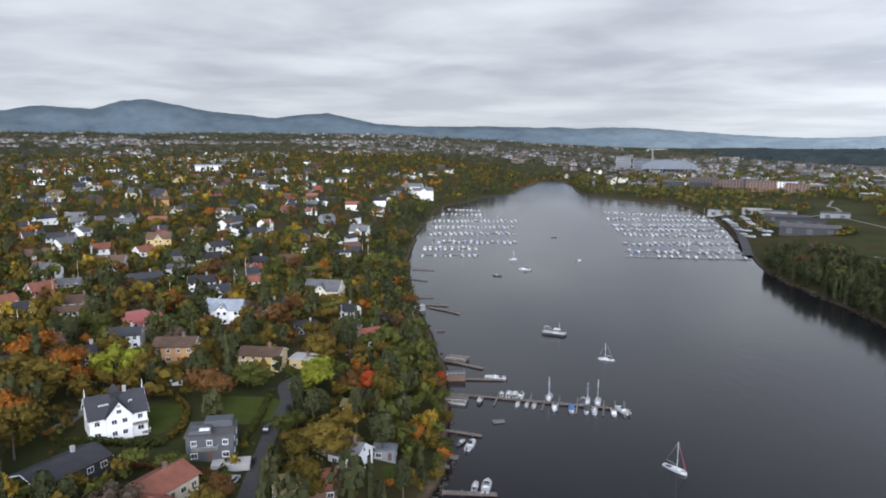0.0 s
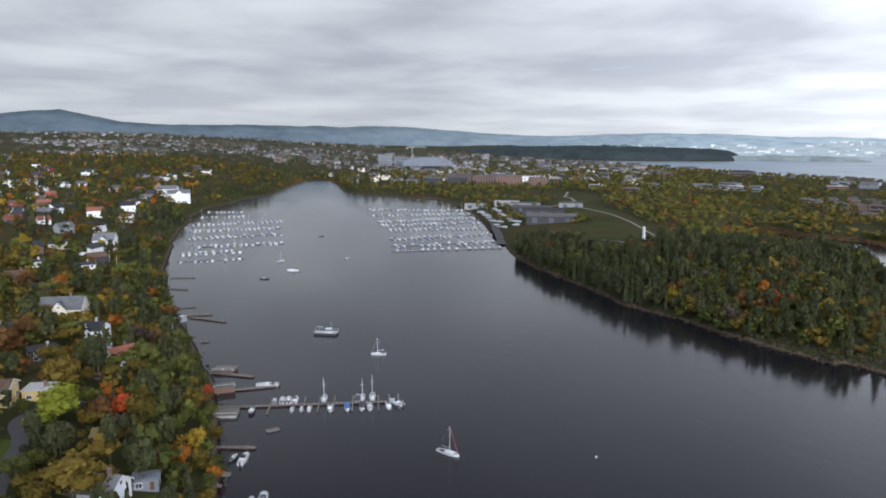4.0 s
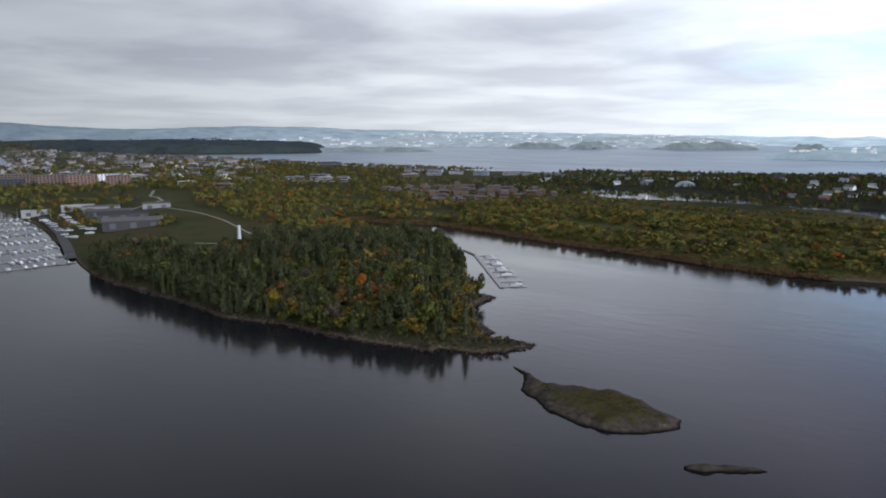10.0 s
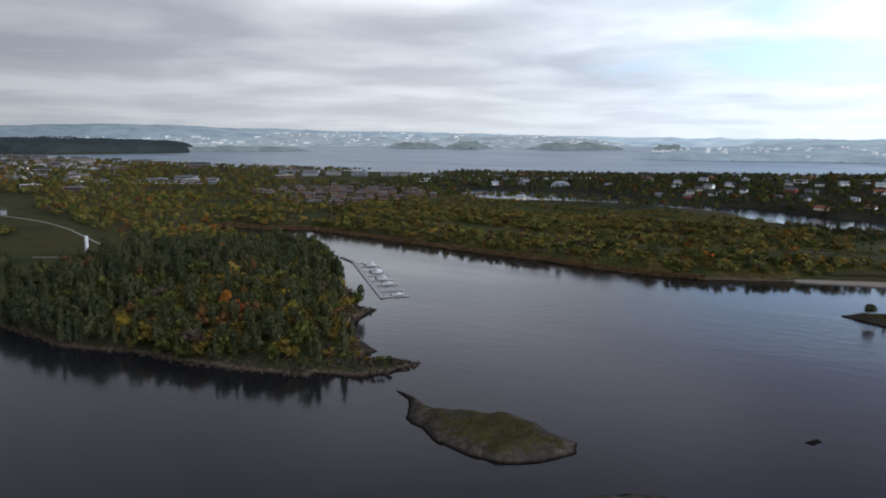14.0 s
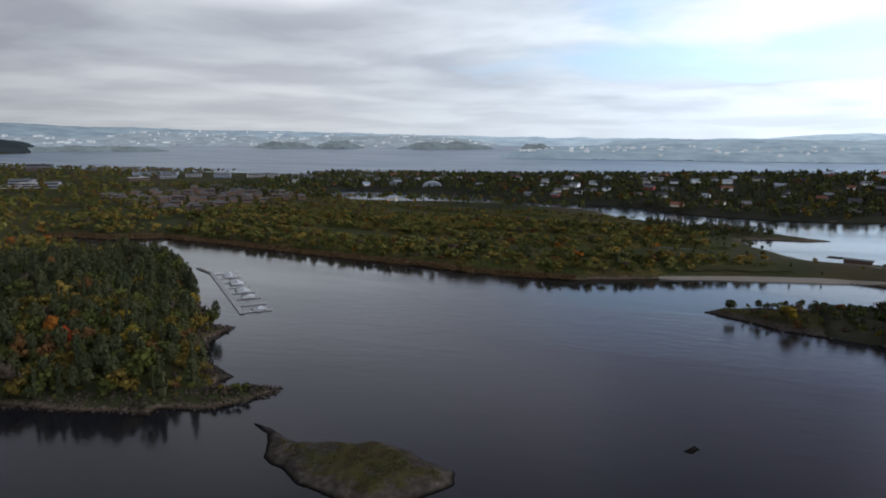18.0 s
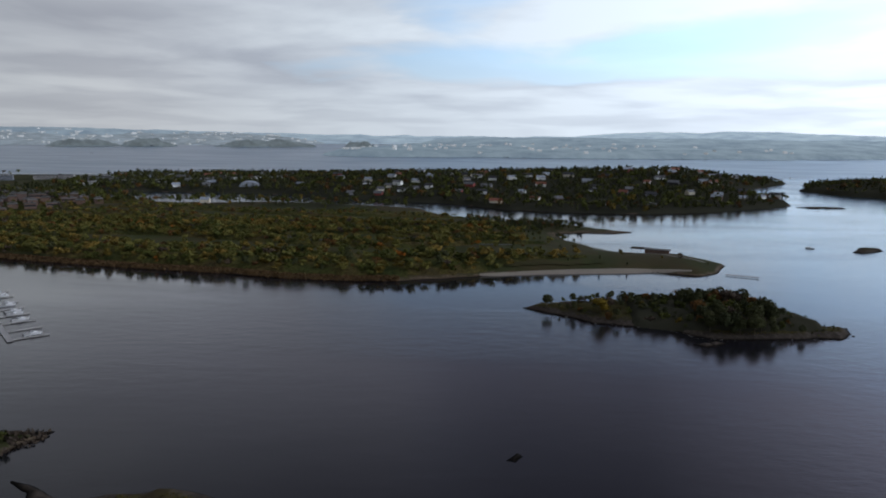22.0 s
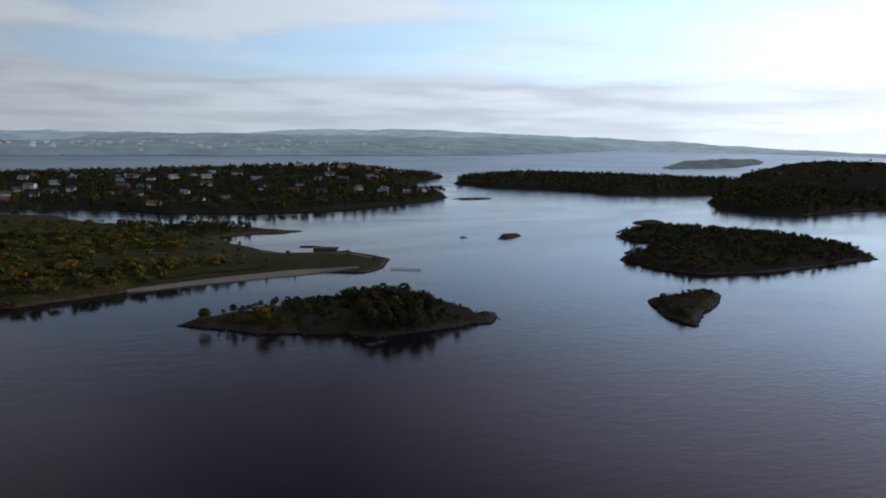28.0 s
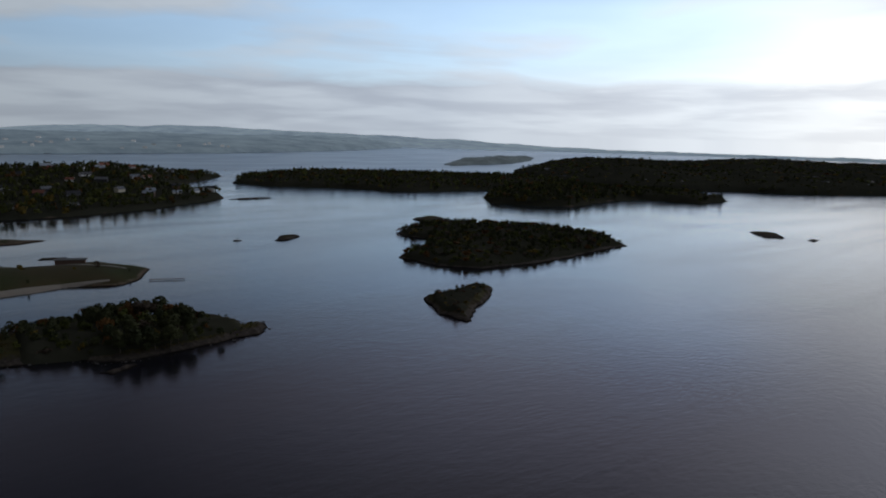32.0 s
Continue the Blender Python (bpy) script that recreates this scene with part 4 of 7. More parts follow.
tower_roof = part("ridge_turret", Bits().box(0, 0, 0, 2.2, 2.2, 1.6).box(0, 0, 1.6, 2.6, 2.6, 2.0, taper=0.04).mesh("ridge_turret", SLATE), villa, pose(0, 0, 9.1))
for px in (-3.6, -2.4, 3.2):
    put_window(villa, px, -2.45, 8.05, 0, 0.8, 0.6)

grey = house(-57, 163, -12, 11, 9, 6.2, DARK_GREY, FELT, "grey modern flat-roofed house with a roof terrace", flat=True, chimney=False)
part("roof_terrace", Bits().box(-2.2, -2.2, 6.68, 5.2, 3.8, 0.9, taper=0.96).box(1.6, 2.0, 6.68, 6.6, 3.6, 1.6).mesh("roof_terrace", DARK_GREY), grey, label="grey raised roof terrace")
part("awning", Bits().box(-1.2, -3.2, 6.72, 2.4, 1.6, 0.95).mesh("awning", WHITE), grey, label="white awning")
part("terrace", Bits().box(5.0, -6.0, -1.5, 9, 4, 1.8).mesh("terrace", CONCRETE), grey)
balcony(grey, -1.0, -5.2, 3.2, 6.0, 1.6, STEEL)

red = house(-62, 141, 38, 15, 9.5, 3.4, CREAM, TILE_RED, "low house with broad red-tiled roof", 24, 1, 0.0)
part("wing", Bits().prism(gable_outline(8, 3.0, 1.9, 2.0), -5, 5).mesh("wing", CREAM), red, pose(-6.5, -4.5, -0.2, 0, 0, 90))
part("wing_roof", roof_bits(10, 8, 3.0, 1.9, 0.6, 0.18).mesh("wing_roof", TILE_RED), red, pose(-6.5, -4.5, -0.2, 0, 0, 90))
dark = house(-84, 144, 30, 17, 10, 3.0, BLACK, SLATE, "low black bungalow with a wide dark roof", 20, 1)
part("car_port", Bits().box(-9.5, -3, 0, 5, 6, 0.2).box(-7.4, -5.6, -2.5, 0.2, 0.2, 2.5).box(-11.6, -5.6, -2.5, 0.2, 0.2, 2.5).mesh("car_port", FELT), dark, pose(0, 0, 2.5))
tan = house(-32, 152, 0, 14, 9, 3.6, BROWN, COPPER, "house with a brown felt roof, half re-tiled in orange", 22, 1)
part("roof_patch", roof_bits(5.2, 9.3, 3.66, 1.87, 0.62, 0.17).mesh("roof_patch", TILE_RED), tan, pose(4.6, 0, 0))
house(-80, 201, 0, 3.0, 2.6, 2.0, WHITE, METAL_ROOF, "small white garden shed", 34, 1, chimney=False, sides=False)
yel = house(-61, 228, -24, 14, 8.5, 4.6, YELLOW, TILE_BROWN, "long pale-yellow house with brown tiled roof", 24, 2)
balcony(yel, -3.5, -5.0, 2.3, 6.0, 1.5)
house(-48, 232, -24, 8, 7, 3.4, YELLOW, CONCRETE, "flat-roofed yellow and white annex house", flat=True, storeys=1)
och = house(-88, 223, -20, 13, 8.5, 5.6, OCHRE, TILE_BROWN, "ochre-brown two-storey house with dark tiled roof", 28, 2)
part("terrace", Bits().box(-6.5, -5.5, -2, 5, 4, 3.0).mesh("terrace", WHITE), och, label="white terrace wall")
house(-110, 235, -15, 10, 8, 5.0, WHITE, SLATE, "white house with a black hipped roof", 26, 2)
pin = house(-111, 253, 18, 14, 9, 5.4, PINK, PINK, "faded-red flat-roofed house with roof terrace", flat=True)
part("upper_floor", Bits().box(-2.5, 0.8, 5.4, 7, 6, 2.6).mesh("upper_floor", PINK), pin)
house(-132, 226, 10, 8, 7.5, 4.0, BROWN, TILE_BROWN, "small brown house with hipped tile roof", 30, 1)
house(-143, 264, -8, 15, 8, 4.6, WHITE, TILE_BROWN, "long white house with brown roof and balcony", 22, 2)
house(-112, 212, 20, 7, 7, 4.6, NAVY, SLATE, "dark blue wooden house behind the trees", 34, 2)
house(-127, 189, 35, 8, 7, 4.6, YELLOW, SLATE, "yellow wooden house at the garden edge", 36, 2)
house(-131, 202, 15, 8, 7, 4.0, BROWN, SLATE, "brown house with a dark roof", 32, 1)
gre = house(-24, 171, -38, 8.5, 8, 3.4, WHITE, TILE_GREY, "white house with grey roof near the shore", 33, 1)
part("dark_wing", Bits().prism(gable_outline(7.4, 4.2, 1.9, 2), -3, 3).mesh("dark_wing", GREY), gre, pose(-5.6, 0.6, 0))
part("dark_wing_roof", roof_bits(6.2, 7.6, 4.2, 1.9, 0.5, 0.16).mesh("dark_wing_roof", SLATE), gre, pose(-5.6, 0.6, 0))
part("terrace", Bits().box(-1, -6.0, -2, 9, 4, 2.6).mesh("terrace", CONCRETE), gre)
house(-15.5, 177, -10, 6, 4.6, 2.7, GREY, METAL_ROOF, "small grey outbuilding with flat metal roof", flat=True, storeys=1, chimney=False)
house(-27, 199, -30, 5.4, 4.4, 3.0, REDWOOD, COPPER, "red boathouse cabin with mossy roof", 34, 1, chimney=False)
house(-30, 273, 25, 9, 7.5, 4.2, WHITE, TILE_RED, "white house with red tile roof by the shore", 30, 2)
house(-38, 284, 10, 6, 5, 3.0, WHITE, TILE_GREY, "white garage with grey roof", 26, 1)
house(-55, 273, 10, 9, 8, 4.0, BLACK, SLATE, "black modern house among trees", flat=True)
house(-173, 293, 20, 9.5, 8, 5.0, REDWOOD, TILE_RED, "red wooden house with white trim and tiled roof", 36, 2)
house(-148, 277, -12, 11, 8.5, 5.2, WHITE, TILE_BROWN, "white two-storey house with brown roof", 30, 2)
house(-89, 278, -20, 14.5, 9, 6.0, WHITE, METAL_ROOF, "long white villa with pale blue-grey roof", 36, 2, 0.3)
house(-104, 312, 8, 12, 8, 4.8, WHITE, SLATE, "white house with black roof and dormer", 38, 2, 0.28)
house(-117, 332, -6, 12, 8, 4.6, WHITE, SLATE, "white wooden house with a dark roof", 34, 2)
house(-147, 337, 14, 15, 9, 4.0, BLACK, SLATE, "black hip-roofed house on a terrace", 26, 1)
house(-176, 363, -18, 15, 9, 6.0, WHITE, TILE_BROWN, "large white villa with terrace and brown roof", 30, 2, 0.35)
house(-194, 391, 12, 10, 8.5, 5.6, WHITE, TILE_RED, "white house with a red tiled roof", 34, 2)
house(-173, 421, -10, 14, 9, 6.0, YELLOW, TILE_BROWN, "yellow villa with two gables and brown roof", 38, 2, 0.35)
house(-169, 389, 30, 9.5, 8, 6.2, WHITE, TILE_RED, "tall white house with a red tile roof", 34, 2)
house(-164, 451, 4, 13, 9, 5.4, CREAM, TILE_BROWN, "cream house with brown roof and dormers", 38, 2, 0.3)
house(-139, 364, -26, 14, 8, 4.0, WHITE, TILE_GREY, "white low house with grey roof", 24, 1)
house(-132, 388, 22, 12, 8, 4.8, WHITE, SLATE, "white house with black roof", 34, 2)
house(-151, 394, -8, 11, 8, 3.6, GREY, SLATE, "grey bungalow with a dark roof", 28, 1)
house(-246, 414, 16, 12, 8.5, 5.2, REDWOOD, SLATE, "dark red wooden house with white trim", 36, 2, 0.3)
house(-233, 421, -14, 15, 9, 4.8, WHITE, SLATE, "white house with dark roof and terrace", 30, 2)
house(-253, 486, 8, 16, 9, 6.0, WHITE, TILE_GREY, "large white villa with grey roof", 36, 2, 0.3)
house(-105, 366, 18, 13, 9, 3.8, BROWN, SLATE, "dark brown house with broad roof", 26, 1)
house(-106, 392, -20, 12.5, 8.5, 4.4, REDWOOD, SLATE, "maroon wooden house with dark roof", 30, 2)
house(-90, 440, 6, 14, 9, 5.6, WHITE, SLATE, "white two-storey house with flat dark roof", flat=True)
house(-130, 483, -10, 13, 9, 5.0, GREY, SLATE, "grey house with a slate roof", 34, 2)
house(-66, 448, 4, 11, 8, 5.4, WHITE, SLATE, "white box-like house with low dark roof", 14, 2)
house(-66, 547, -18, 14, 10, 6.4, WHITE, TILE_GREY, "white villa with a steep grey roof", 42, 2, 0.35)
house(-74, 388, 22, 14, 8.5, 3.8, BROWN, TILE_BROWN, "brown bungalow with brown roof", 26, 1)
house(-91, 406, -12, 12, 8, 4.2, BROWN, TILE_BROWN, "brown wooden house with tiled roof", 30, 1)
vil2 = house(-58, 334, -22, 17, 11, 6.4, CREAM, TILE_GREY, "large cream villa with grey roof, gables and bays", 38, 2, 0.36)
balcony(vil2, -6.0, -6.2, 3.1, 4.0, 1.4)
house(-358, 1074, 0, 42, 18, 8, WHITE, METAL_ROOF, "large white hall with pale roof", 10, 2, chimney=False)
house(-27, 926, 10, 26, 12, 11, WHITE, TILE_GREY, "tall white apartment building near the bay", 34, 3, 0.3)
house(-40, 955, -15, 24, 12, 10, WHITE, TILE_GREY, "white apartment building with grey roof", 34, 3)


def scatter_houses():
    """The rest of the suburb, street by street over the slope."""
    rng = random.Random(11)
    walls = [WHITE] * 11 + [CREAM, CREAM, YELLOW, OCHRE, REDWOOD, BROWN, BROWN, BROWN, BLACK, BLACK, GREY, GREY]
    roofs = [SLATE, SLATE, SLATE, SLATE, TILE_RED, TILE_BROWN, TILE_BROWN, TILE_GREY, TILE_GREY]
    words = {WHITE.name: "white", CREAM.name: "cream", YELLOW.name: "yellow", OCHRE.name: "ochre", REDWOOD.name: "dark red", BROWN.name: "brown", BLACK.name: "black", GREY.name: "grey", PINK.name: "faded red"}
    tops = {SLATE.name: "dark slate", TILE_RED.name: "red tile", TILE_BROWN.name: "brown tile", TILE_GREY.name: "grey tile"}
    made, tries = 0, 0
    while made < 185 and tries < 9000:
        tries += 1
        a, r = radians(rng.uniform(-2, 37)), 250 + 1000 * rng.random() ** 0.8
        x, y = -r * math.sin(a), r * math.cos(a)
        d = float(inside(np.array([x]), np.array([y]), MAINLAND)[0])
        if d < 38 or any((x - u) ** 2 + (y - v) ** 2 < (s + 8 + r * 0.007) ** 2 for u, v, s in FOOTPRINTS):
            continue
        wall, roof = rng.choice(walls), rng.choice(roofs)
        near = r < 480
        house(x, y, rng.uniform(-50, 50), rng.uniform(9, 15), rng.uniform(7.5, 9.5), rng.choice((3.2, 4.8, 5.6)), wall, roof,
              f"{words[wall.name]} wooden house with {tops[roof.name]} roof among trees", rng.uniform(26, 40), 2 if near else 1, 0.3 if rng.random() < 0.3 else 0.0,
              chimney=near, near=near, trim=False, group="suburban houses", sides=r < 330)
        made += 1


scatter_houses()


def tiny_houses(name, spots, mats, label, size=(9, 15), tall=(4, 7), seed=3, ground=ground_height):
    """Houses too far off to tell their parts: walls and roofs in one mesh."""
    rng = random.Random(seed)
    b = Bits()
    for x, y in spots:
        z = float(ground(np.array([x]), np.array([y]))[0]) - 1
        w, d, h = rng.uniform(*size), rng.uniform(7, 10), rng.uniform(*tall)
        rise, a = d * 0.35, rng.uniform(0, math.pi)
        c, s = math.cos(a), math.sin(a)
        wall, roof = rng.randrange(len(mats) - 3), len(mats) - 3 + rng.randrange(3)
        turn = lambda p: (x + p[0] * c - p[1] * s, y + p[0] * s + p[1] * c, z + p[2])
        o = gable_outline(d, h, rise, 0)
        vs = [turn((-w / 2, u, v)) for u, v in o] + [turn((w / 2, u, v)) for u, v in o]
        b.add(vs, [(4, 3, 2, 1, 0), (5, 6, 7, 8, 9), (0, 1, 6, 5), (1, 2, 7, 6), (4, 0, 5, 9)], wall)
        over = [turn((e * (w / 2 + 0.5), k * (d / 2 + 0.6), h - 0.3)) for e in (-1, 1) for k in (-1, 1)] + [turn((e * (w / 2 + 0.5), 0, h + rise + 0.1)) for e in (-1, 1)]
        b.add(over, [(0, 4, 5, 2), (4, 1, 3, 5)], roof)
    return tagged(new(name, b.mesh(name, *mats)), label, "houses", kind="stuff")


def spots_in(n, seed, yaw0, yaw1, r0, r1, shore=MAINLAND, least=25, test=None):
    rng, out = random.Random(seed), []
    for _ in range(n * 12):
        if len(out) >= n:
            break
        a, r = radians(rng.uniform(yaw0, yaw1)), math.sqrt(rng.uniform(r0 * r0, r1 * r1))
        x, y = CENTRE[0] - r * math.sin(a), CENTRE[1] + r * math.cos(a)
        if test and not test(x, y):
            continue
        if float(inside(np.array([x]), np.array([y]), shore)[0]) > least:
            out.append((x, y))
    return out


SUBURB = [CREAM, CONCRETE, GREY, CONCRETE, OCHRE, BROWN, GREY, GREY, SLATE, TILE_BROWN, FELT]
HAZY = [FAR_WALLS_HAZE, FAR_WALLS_HAZE, FAR_WALLS_HAZE, FAR_SHORE_HAZE, FAR_WALLS_HAZE]
CITY = [FAR_TOWN_WALLS_HAZE, FAR_TOWN_WALLS_HAZE, FAR_SHORE_HAZE, FAR_SHORE_HAZE, FAR_TOWN_WALLS_HAZE]
PALE = [CREAM, CONCRETE, GREY, BRICK, BROWN, TILE_GREY, SLATE, FELT]
def patchy(x, y):
    return float(rough_noise(np.array([x]), np.array([y]), 260, 31.0)[0]) > 0.1


# walls and roofs whose emission imitates haze
DISTANT_HAZED = [DISTANT_WALLS_HAZE, DISTANT_WALLS_HAZE, DISTANT_BRICK_HAZE, DISTANT_ROOF_HAZE, DISTANT_BRICK_HAZE, DISTANT_ROOF_HAZE]
tiny_houses("distant_suburb", spots_in(380, 21, 2, 40, 1150, 1700, test=patchy), SUBURB, "distant suburb of white, brown and grey houses", (7, 12), (3.5, 6))
tiny_houses("distant_slope_houses", spots_in(480, 24, -2, 40, 1650, 2700, test=patchy), DISTANT_HAZED, "pale and brown houses on the far slopes", (8, 16), (4, 7))
tiny_houses("distant_town", spots_in(240, 22, -14, 38, 2500, 4300, test=patchy), DISTANT_HAZED, "pale far town on the slopes", (10, 26), (5, 10))
# ---- the eastern shore: old airfield, halls and blocks ----
def block(x, y, yaw, w, d, h, wall, label, storeys=0, bays=0, name="apartment_block", roof=None, group="", up=None):
    """A flat-roofed block with bands of windows let into its long sides."""
    z = height_at(x, y) if up is None else up
    ob = thing(name, x, y, z, yaw, label, "building", group)
    FOOTPRINTS.append((x, y, 0.55 * max(w, d)))
    part("wall", Bits().box(0, 0, -2, w, d, h + 2).mesh("wall", wall), ob)
    r = Bits().box(0, 0, h, w + 0.3, d + 0.3, 0.5)
    r.box(w * 0.15, 0, h + 0.5, min(w * 0.2, 6), min(d * 0.5, 5), 1.6)
    part("roof", r.mesh("roof", roof or FELT), ob)
    if storeys and bays:
        pane = Bits().box(0, 0, 0, w / bays * 0.62, 0.14, h / storeys * 0.5).mesh("window", GLASS)
        for s in range(storeys):
            for k in range(bays):
                u = -w / 2 + w * (k + 0.5) / bays
                part("window", pane, ob, pose(u, -d / 2 - 0.03, h / storeys * (s + 0.3)))
    elif storeys:
        band = Bits().box(0, -d / 2 - 0.03, 0, w * 0.94, 0.14, h / storeys * 0.42).mesh("window_band", GLASS)
        for s in range(storeys):
            part("window_band", band, ob, pose(0, 0, h / storeys * (s + 0.32)))
    return ob


def hall(x, y, yaw, w, d, h, wall, roof, label, name="boat_hall"):
    z = height_at(x, y)
    ob = thing(name, x, y, z, yaw, label, "hall")
    FOOTPRINTS.append((x, y, 0.55 * max(w, d)))
    part("wall", Bits().prism(gable_outline(d, h, d * 0.07, 2.0), -w / 2, w / 2).mesh("wall", wall), ob)
    part("roof", roof_bits(w, d, h, d * 0.07, 0.4, 0.25).mesh("roof", roof), ob)
    door = Bits().box(0, 0, 0, 4.5, 0.16, h * 0.75).mesh("gate", DARK_GREY)
    for k in range(max(2, int(w / 14))):
        part("gate", door, ob, pose(-w / 2 + w * (k + 0.5) / max(2, int(w / 14)), -d / 2 - 0.02, 0))
    return ob


hall(322, 806, -30, 26, 12, 5, CONCRETE, METAL_ROOF, "white marina hall with flat pale roof")
hall(352, 778, -30, 30, 13, 5, GREY, CONCRETE, "grey marina hall beside the harbour")
hall(356, 735, -28, 34, 14, 5, GREY, TILE_GREY, "grey boat storage hall with flat roof")
hall(340, 688, -28, 40, 16, 5, BLACK, FELT, "dark boat storage hall with felt roof")
hall(330, 640, -28, 42, 18, 5.5, BLACK, SLATE, "dark grey boat hall with flat roof")
hall(312, 588, -28, 46, 24, 6, BLACK, FELT, "large dark boat hall beside the wood")
hall(390, 690, -28, 26, 14, 5, GREY, FELT, "low grey storage hall with felt roof")
# the white arena with its domed roof, and the blocks round it
arena = thing("arena", 560, 1740, height_at(560, 1740), 73, "huge white arena with a rounded pale roof", "arena")
FOOTPRINTS.append((560, 1740, 95))
prof = [(-64, 0), (-64, 17), (-59, 22), (-42, 27), (-16, 30), (16, 30), (42, 27), (59, 22), (64, 17), (64, 0)]
part("shell", Bits().prism([(a, b) for a, b in prof][::-1], -55, 55).mesh("shell", METAL_ROOF), arena)
part("glass_front", Bits().box(-55.4, 0, 3, 0.8, 118, 7).mesh("glass_front", GLASS), arena)
for k in range(12):
    part("rib", Bits().box(-55.6, -55 + 10 * k, 0, 1.4, 0.8, 19).mesh("rib", METAL_ROOF), arena)
block(470, 1830, -14, 36, 24, 34, GREY, "grey glass office tower beside the arena", 8, name="office_block")
block(515, 1815, -14, 46, 24, 28, METAL_ROOF, "pale glass office block beside the arena", 7, name="office_block")
block(520, 1140, -25, 44, 16, 17, ORANGE_BRICK, "orange-brick apartment block with balconies", 5, 9)
block(560, 1105, -25, 34, 16, 15, ORANGE_BRICK, "orange-brick apartment block beside its twin", 5, 7)
block(488, 1175, -25, 40, 16, 17, BRICK, "brown-brick apartment block with small windows", 5, 8)
block(440, 1190, -22, 36, 16, 13, BLACK, "black terraced apartment block by the bay", 4, 7)
block(402, 1215, -22, 34, 16, 12, BLACK, "black apartment block with white balconies", 4, 7)
block(470, 1260, -22, 50, 16, 16, BRICK, "long brown apartment block", 5, 10)
block(600, 1210, -28, 44, 16, 12, WHITE, "white apartment block behind the brick ones", 4, 8)
crane = thing("tower_crane", 530, 1780, height_at(530, 1780), 20, "pale grey tower crane over a building site", "crane")
cr = Bits()
for k in range(9):
    cr.rod((-1, -1, k * 6), (1, 1, k * 6 + 6), 0.25, sides=4).rod((1, -1, k * 6), (-1, 1, k * 6 + 6), 0.25, sides=4)
for a in (-1, 1):
    for c in (-1, 1):
        cr.rod((a, c, 0), (a, c, 56), 0.35, sides=4)
part("mast", cr.mesh("mast", CONCRETE), crane)
part("jib", Bits().rod((-18, 0, 55), (46, 0, 55), 0.7, sides=4).rod((-18, 0, 58), (46, 0, 55.5), 0.35, sides=4).mesh("jib", CONCRETE), crane)
part("counterweight", Bits().box(-16, 0, 51, 5, 2.5, 4).mesh("counterweight", CONCRETE), crane)


def row_blocks():
    """The brown housing estate and the pale office park on the flat land."""
    rng = random.Random(5)
    for k in range(56):
        u, v = k % 8, k // 8
        x, y = 668 + 30 * v + 13 * u + rng.uniform(-6, 6), 548 + 24 * u - 9 * v + rng.uniform(-6, 6)
        block(x, y, -55 + rng.choice((0, 90)) + rng.uniform(-5, 5), rng.uniform(11, 19), 9, rng.choice((5, 6.5, 8)), rng.choice((BRICK, BROWN, BROWN, TILE_BROWN)), "brown brick housing block with flat roof", 2, group="brown housing estate")
    for k in range(11):
        x, y = 770 + 8.2 * k, 984 - 10.8 * k
        block(x, y, -55, 10, 12, 4.5, CONCRETE, "low pale terraced building on the flat land", 1, name="terrace_building", group="long pale terrace")
    for k in range(22):
        x, y = 1190 + rng.uniform(-90, 40), 640 + 56 * k + rng.uniform(-20, 20)
        block(x, y, -60 + rng.uniform(-15, 15), rng.uniform(24, 60), rng.uniform(14, 22), rng.uniform(5, 11), rng.choice((CONCRETE, GREY, GREY, DARK_GREY, BRICK, METAL_ROOF)), "flat-roofed office block on the far flat shore", 3, name="office_block", group="office park", roof=rng.choice((CONCRETE, FELT, FELT, TILE_GREY)))
    block(1255, 1560, -52, 120, 24, 15, METAL_ROOF, "long white office building at the fjord", 4, name="office_block", group="office park", roof=CONCRETE)
    for k in range(40):
        x, y = rng.uniform(600, 1080), rng.uniform(860, 1640)
        block(x, y, rng.uniform(-70, -10), rng.uniform(16, 42), rng.uniform(10, 16), rng.uniform(4, 9), rng.choice((CONCRETE, GREY, GREY, BRICK, BROWN, DARK_GREY)), "low commercial block among trees", 2, name="commercial_block", group="commercial blocks", roof=rng.choice((TILE_GREY, FELT, FELT, CONCRETE)))
    # white rows of terraced houses along the outer shore
    for k in range(15):
        s = k / 14
        block(1075 + 115 * s + rng.uniform(-4, 4), 655 - 270 * s + rng.uniform(-6, 6), -68 + rng.uniform(-6, 6), rng.uniform(13, 20), 9, 6, rng.choice((WHITE, CONCRETE, CONCRETE)), "white terraced house row beyond the lagoon", 2, name="terrace_row", group="white terraced rows", roof=FELT)


row_blocks()
dome = thing("dome_hall", 1065, 395, height_at(1065, 395), 0, "small white domed sports hall", "hall")
FOOTPRINTS.append((1065, 395, 24))
part("shell", Bits().prism([(15 * math.cos(k * math.pi / 10), 9 * math.sin(k * math.pi / 10)) for k in range(11)], -15, 15).mesh("shell", METAL_ROOF), dome, pose(0, 0, 0, 0, 0, 19))
part("plinth", Bits().box(0, 0, -1, 32, 32, 1.4).mesh("plinth", CONCRETE), dome, pose(0, 0, 0, 0, 0, 19))

# white sea mark on the knoll behind the wood
mark = thing("sea_mark", 330, 467, height_at(330, 467), 0, "slender white tower standing on a grassy knoll", "tower")
part("base", Bits().box(0, 0, -0.5, 2.8, 2.8, 1.0).mesh("base", CONCRETE), mark)
part("shaft", Bits().box(0, 0, 0.5, 1.9, 1.9, 9.6, taper=0.75).box(0, 0, 10.1, 1.7, 1.7, 0.4).mesh("shaft", BOAT_WHITE), mark)
FOOTPRINTS.append((330, 467, 16))


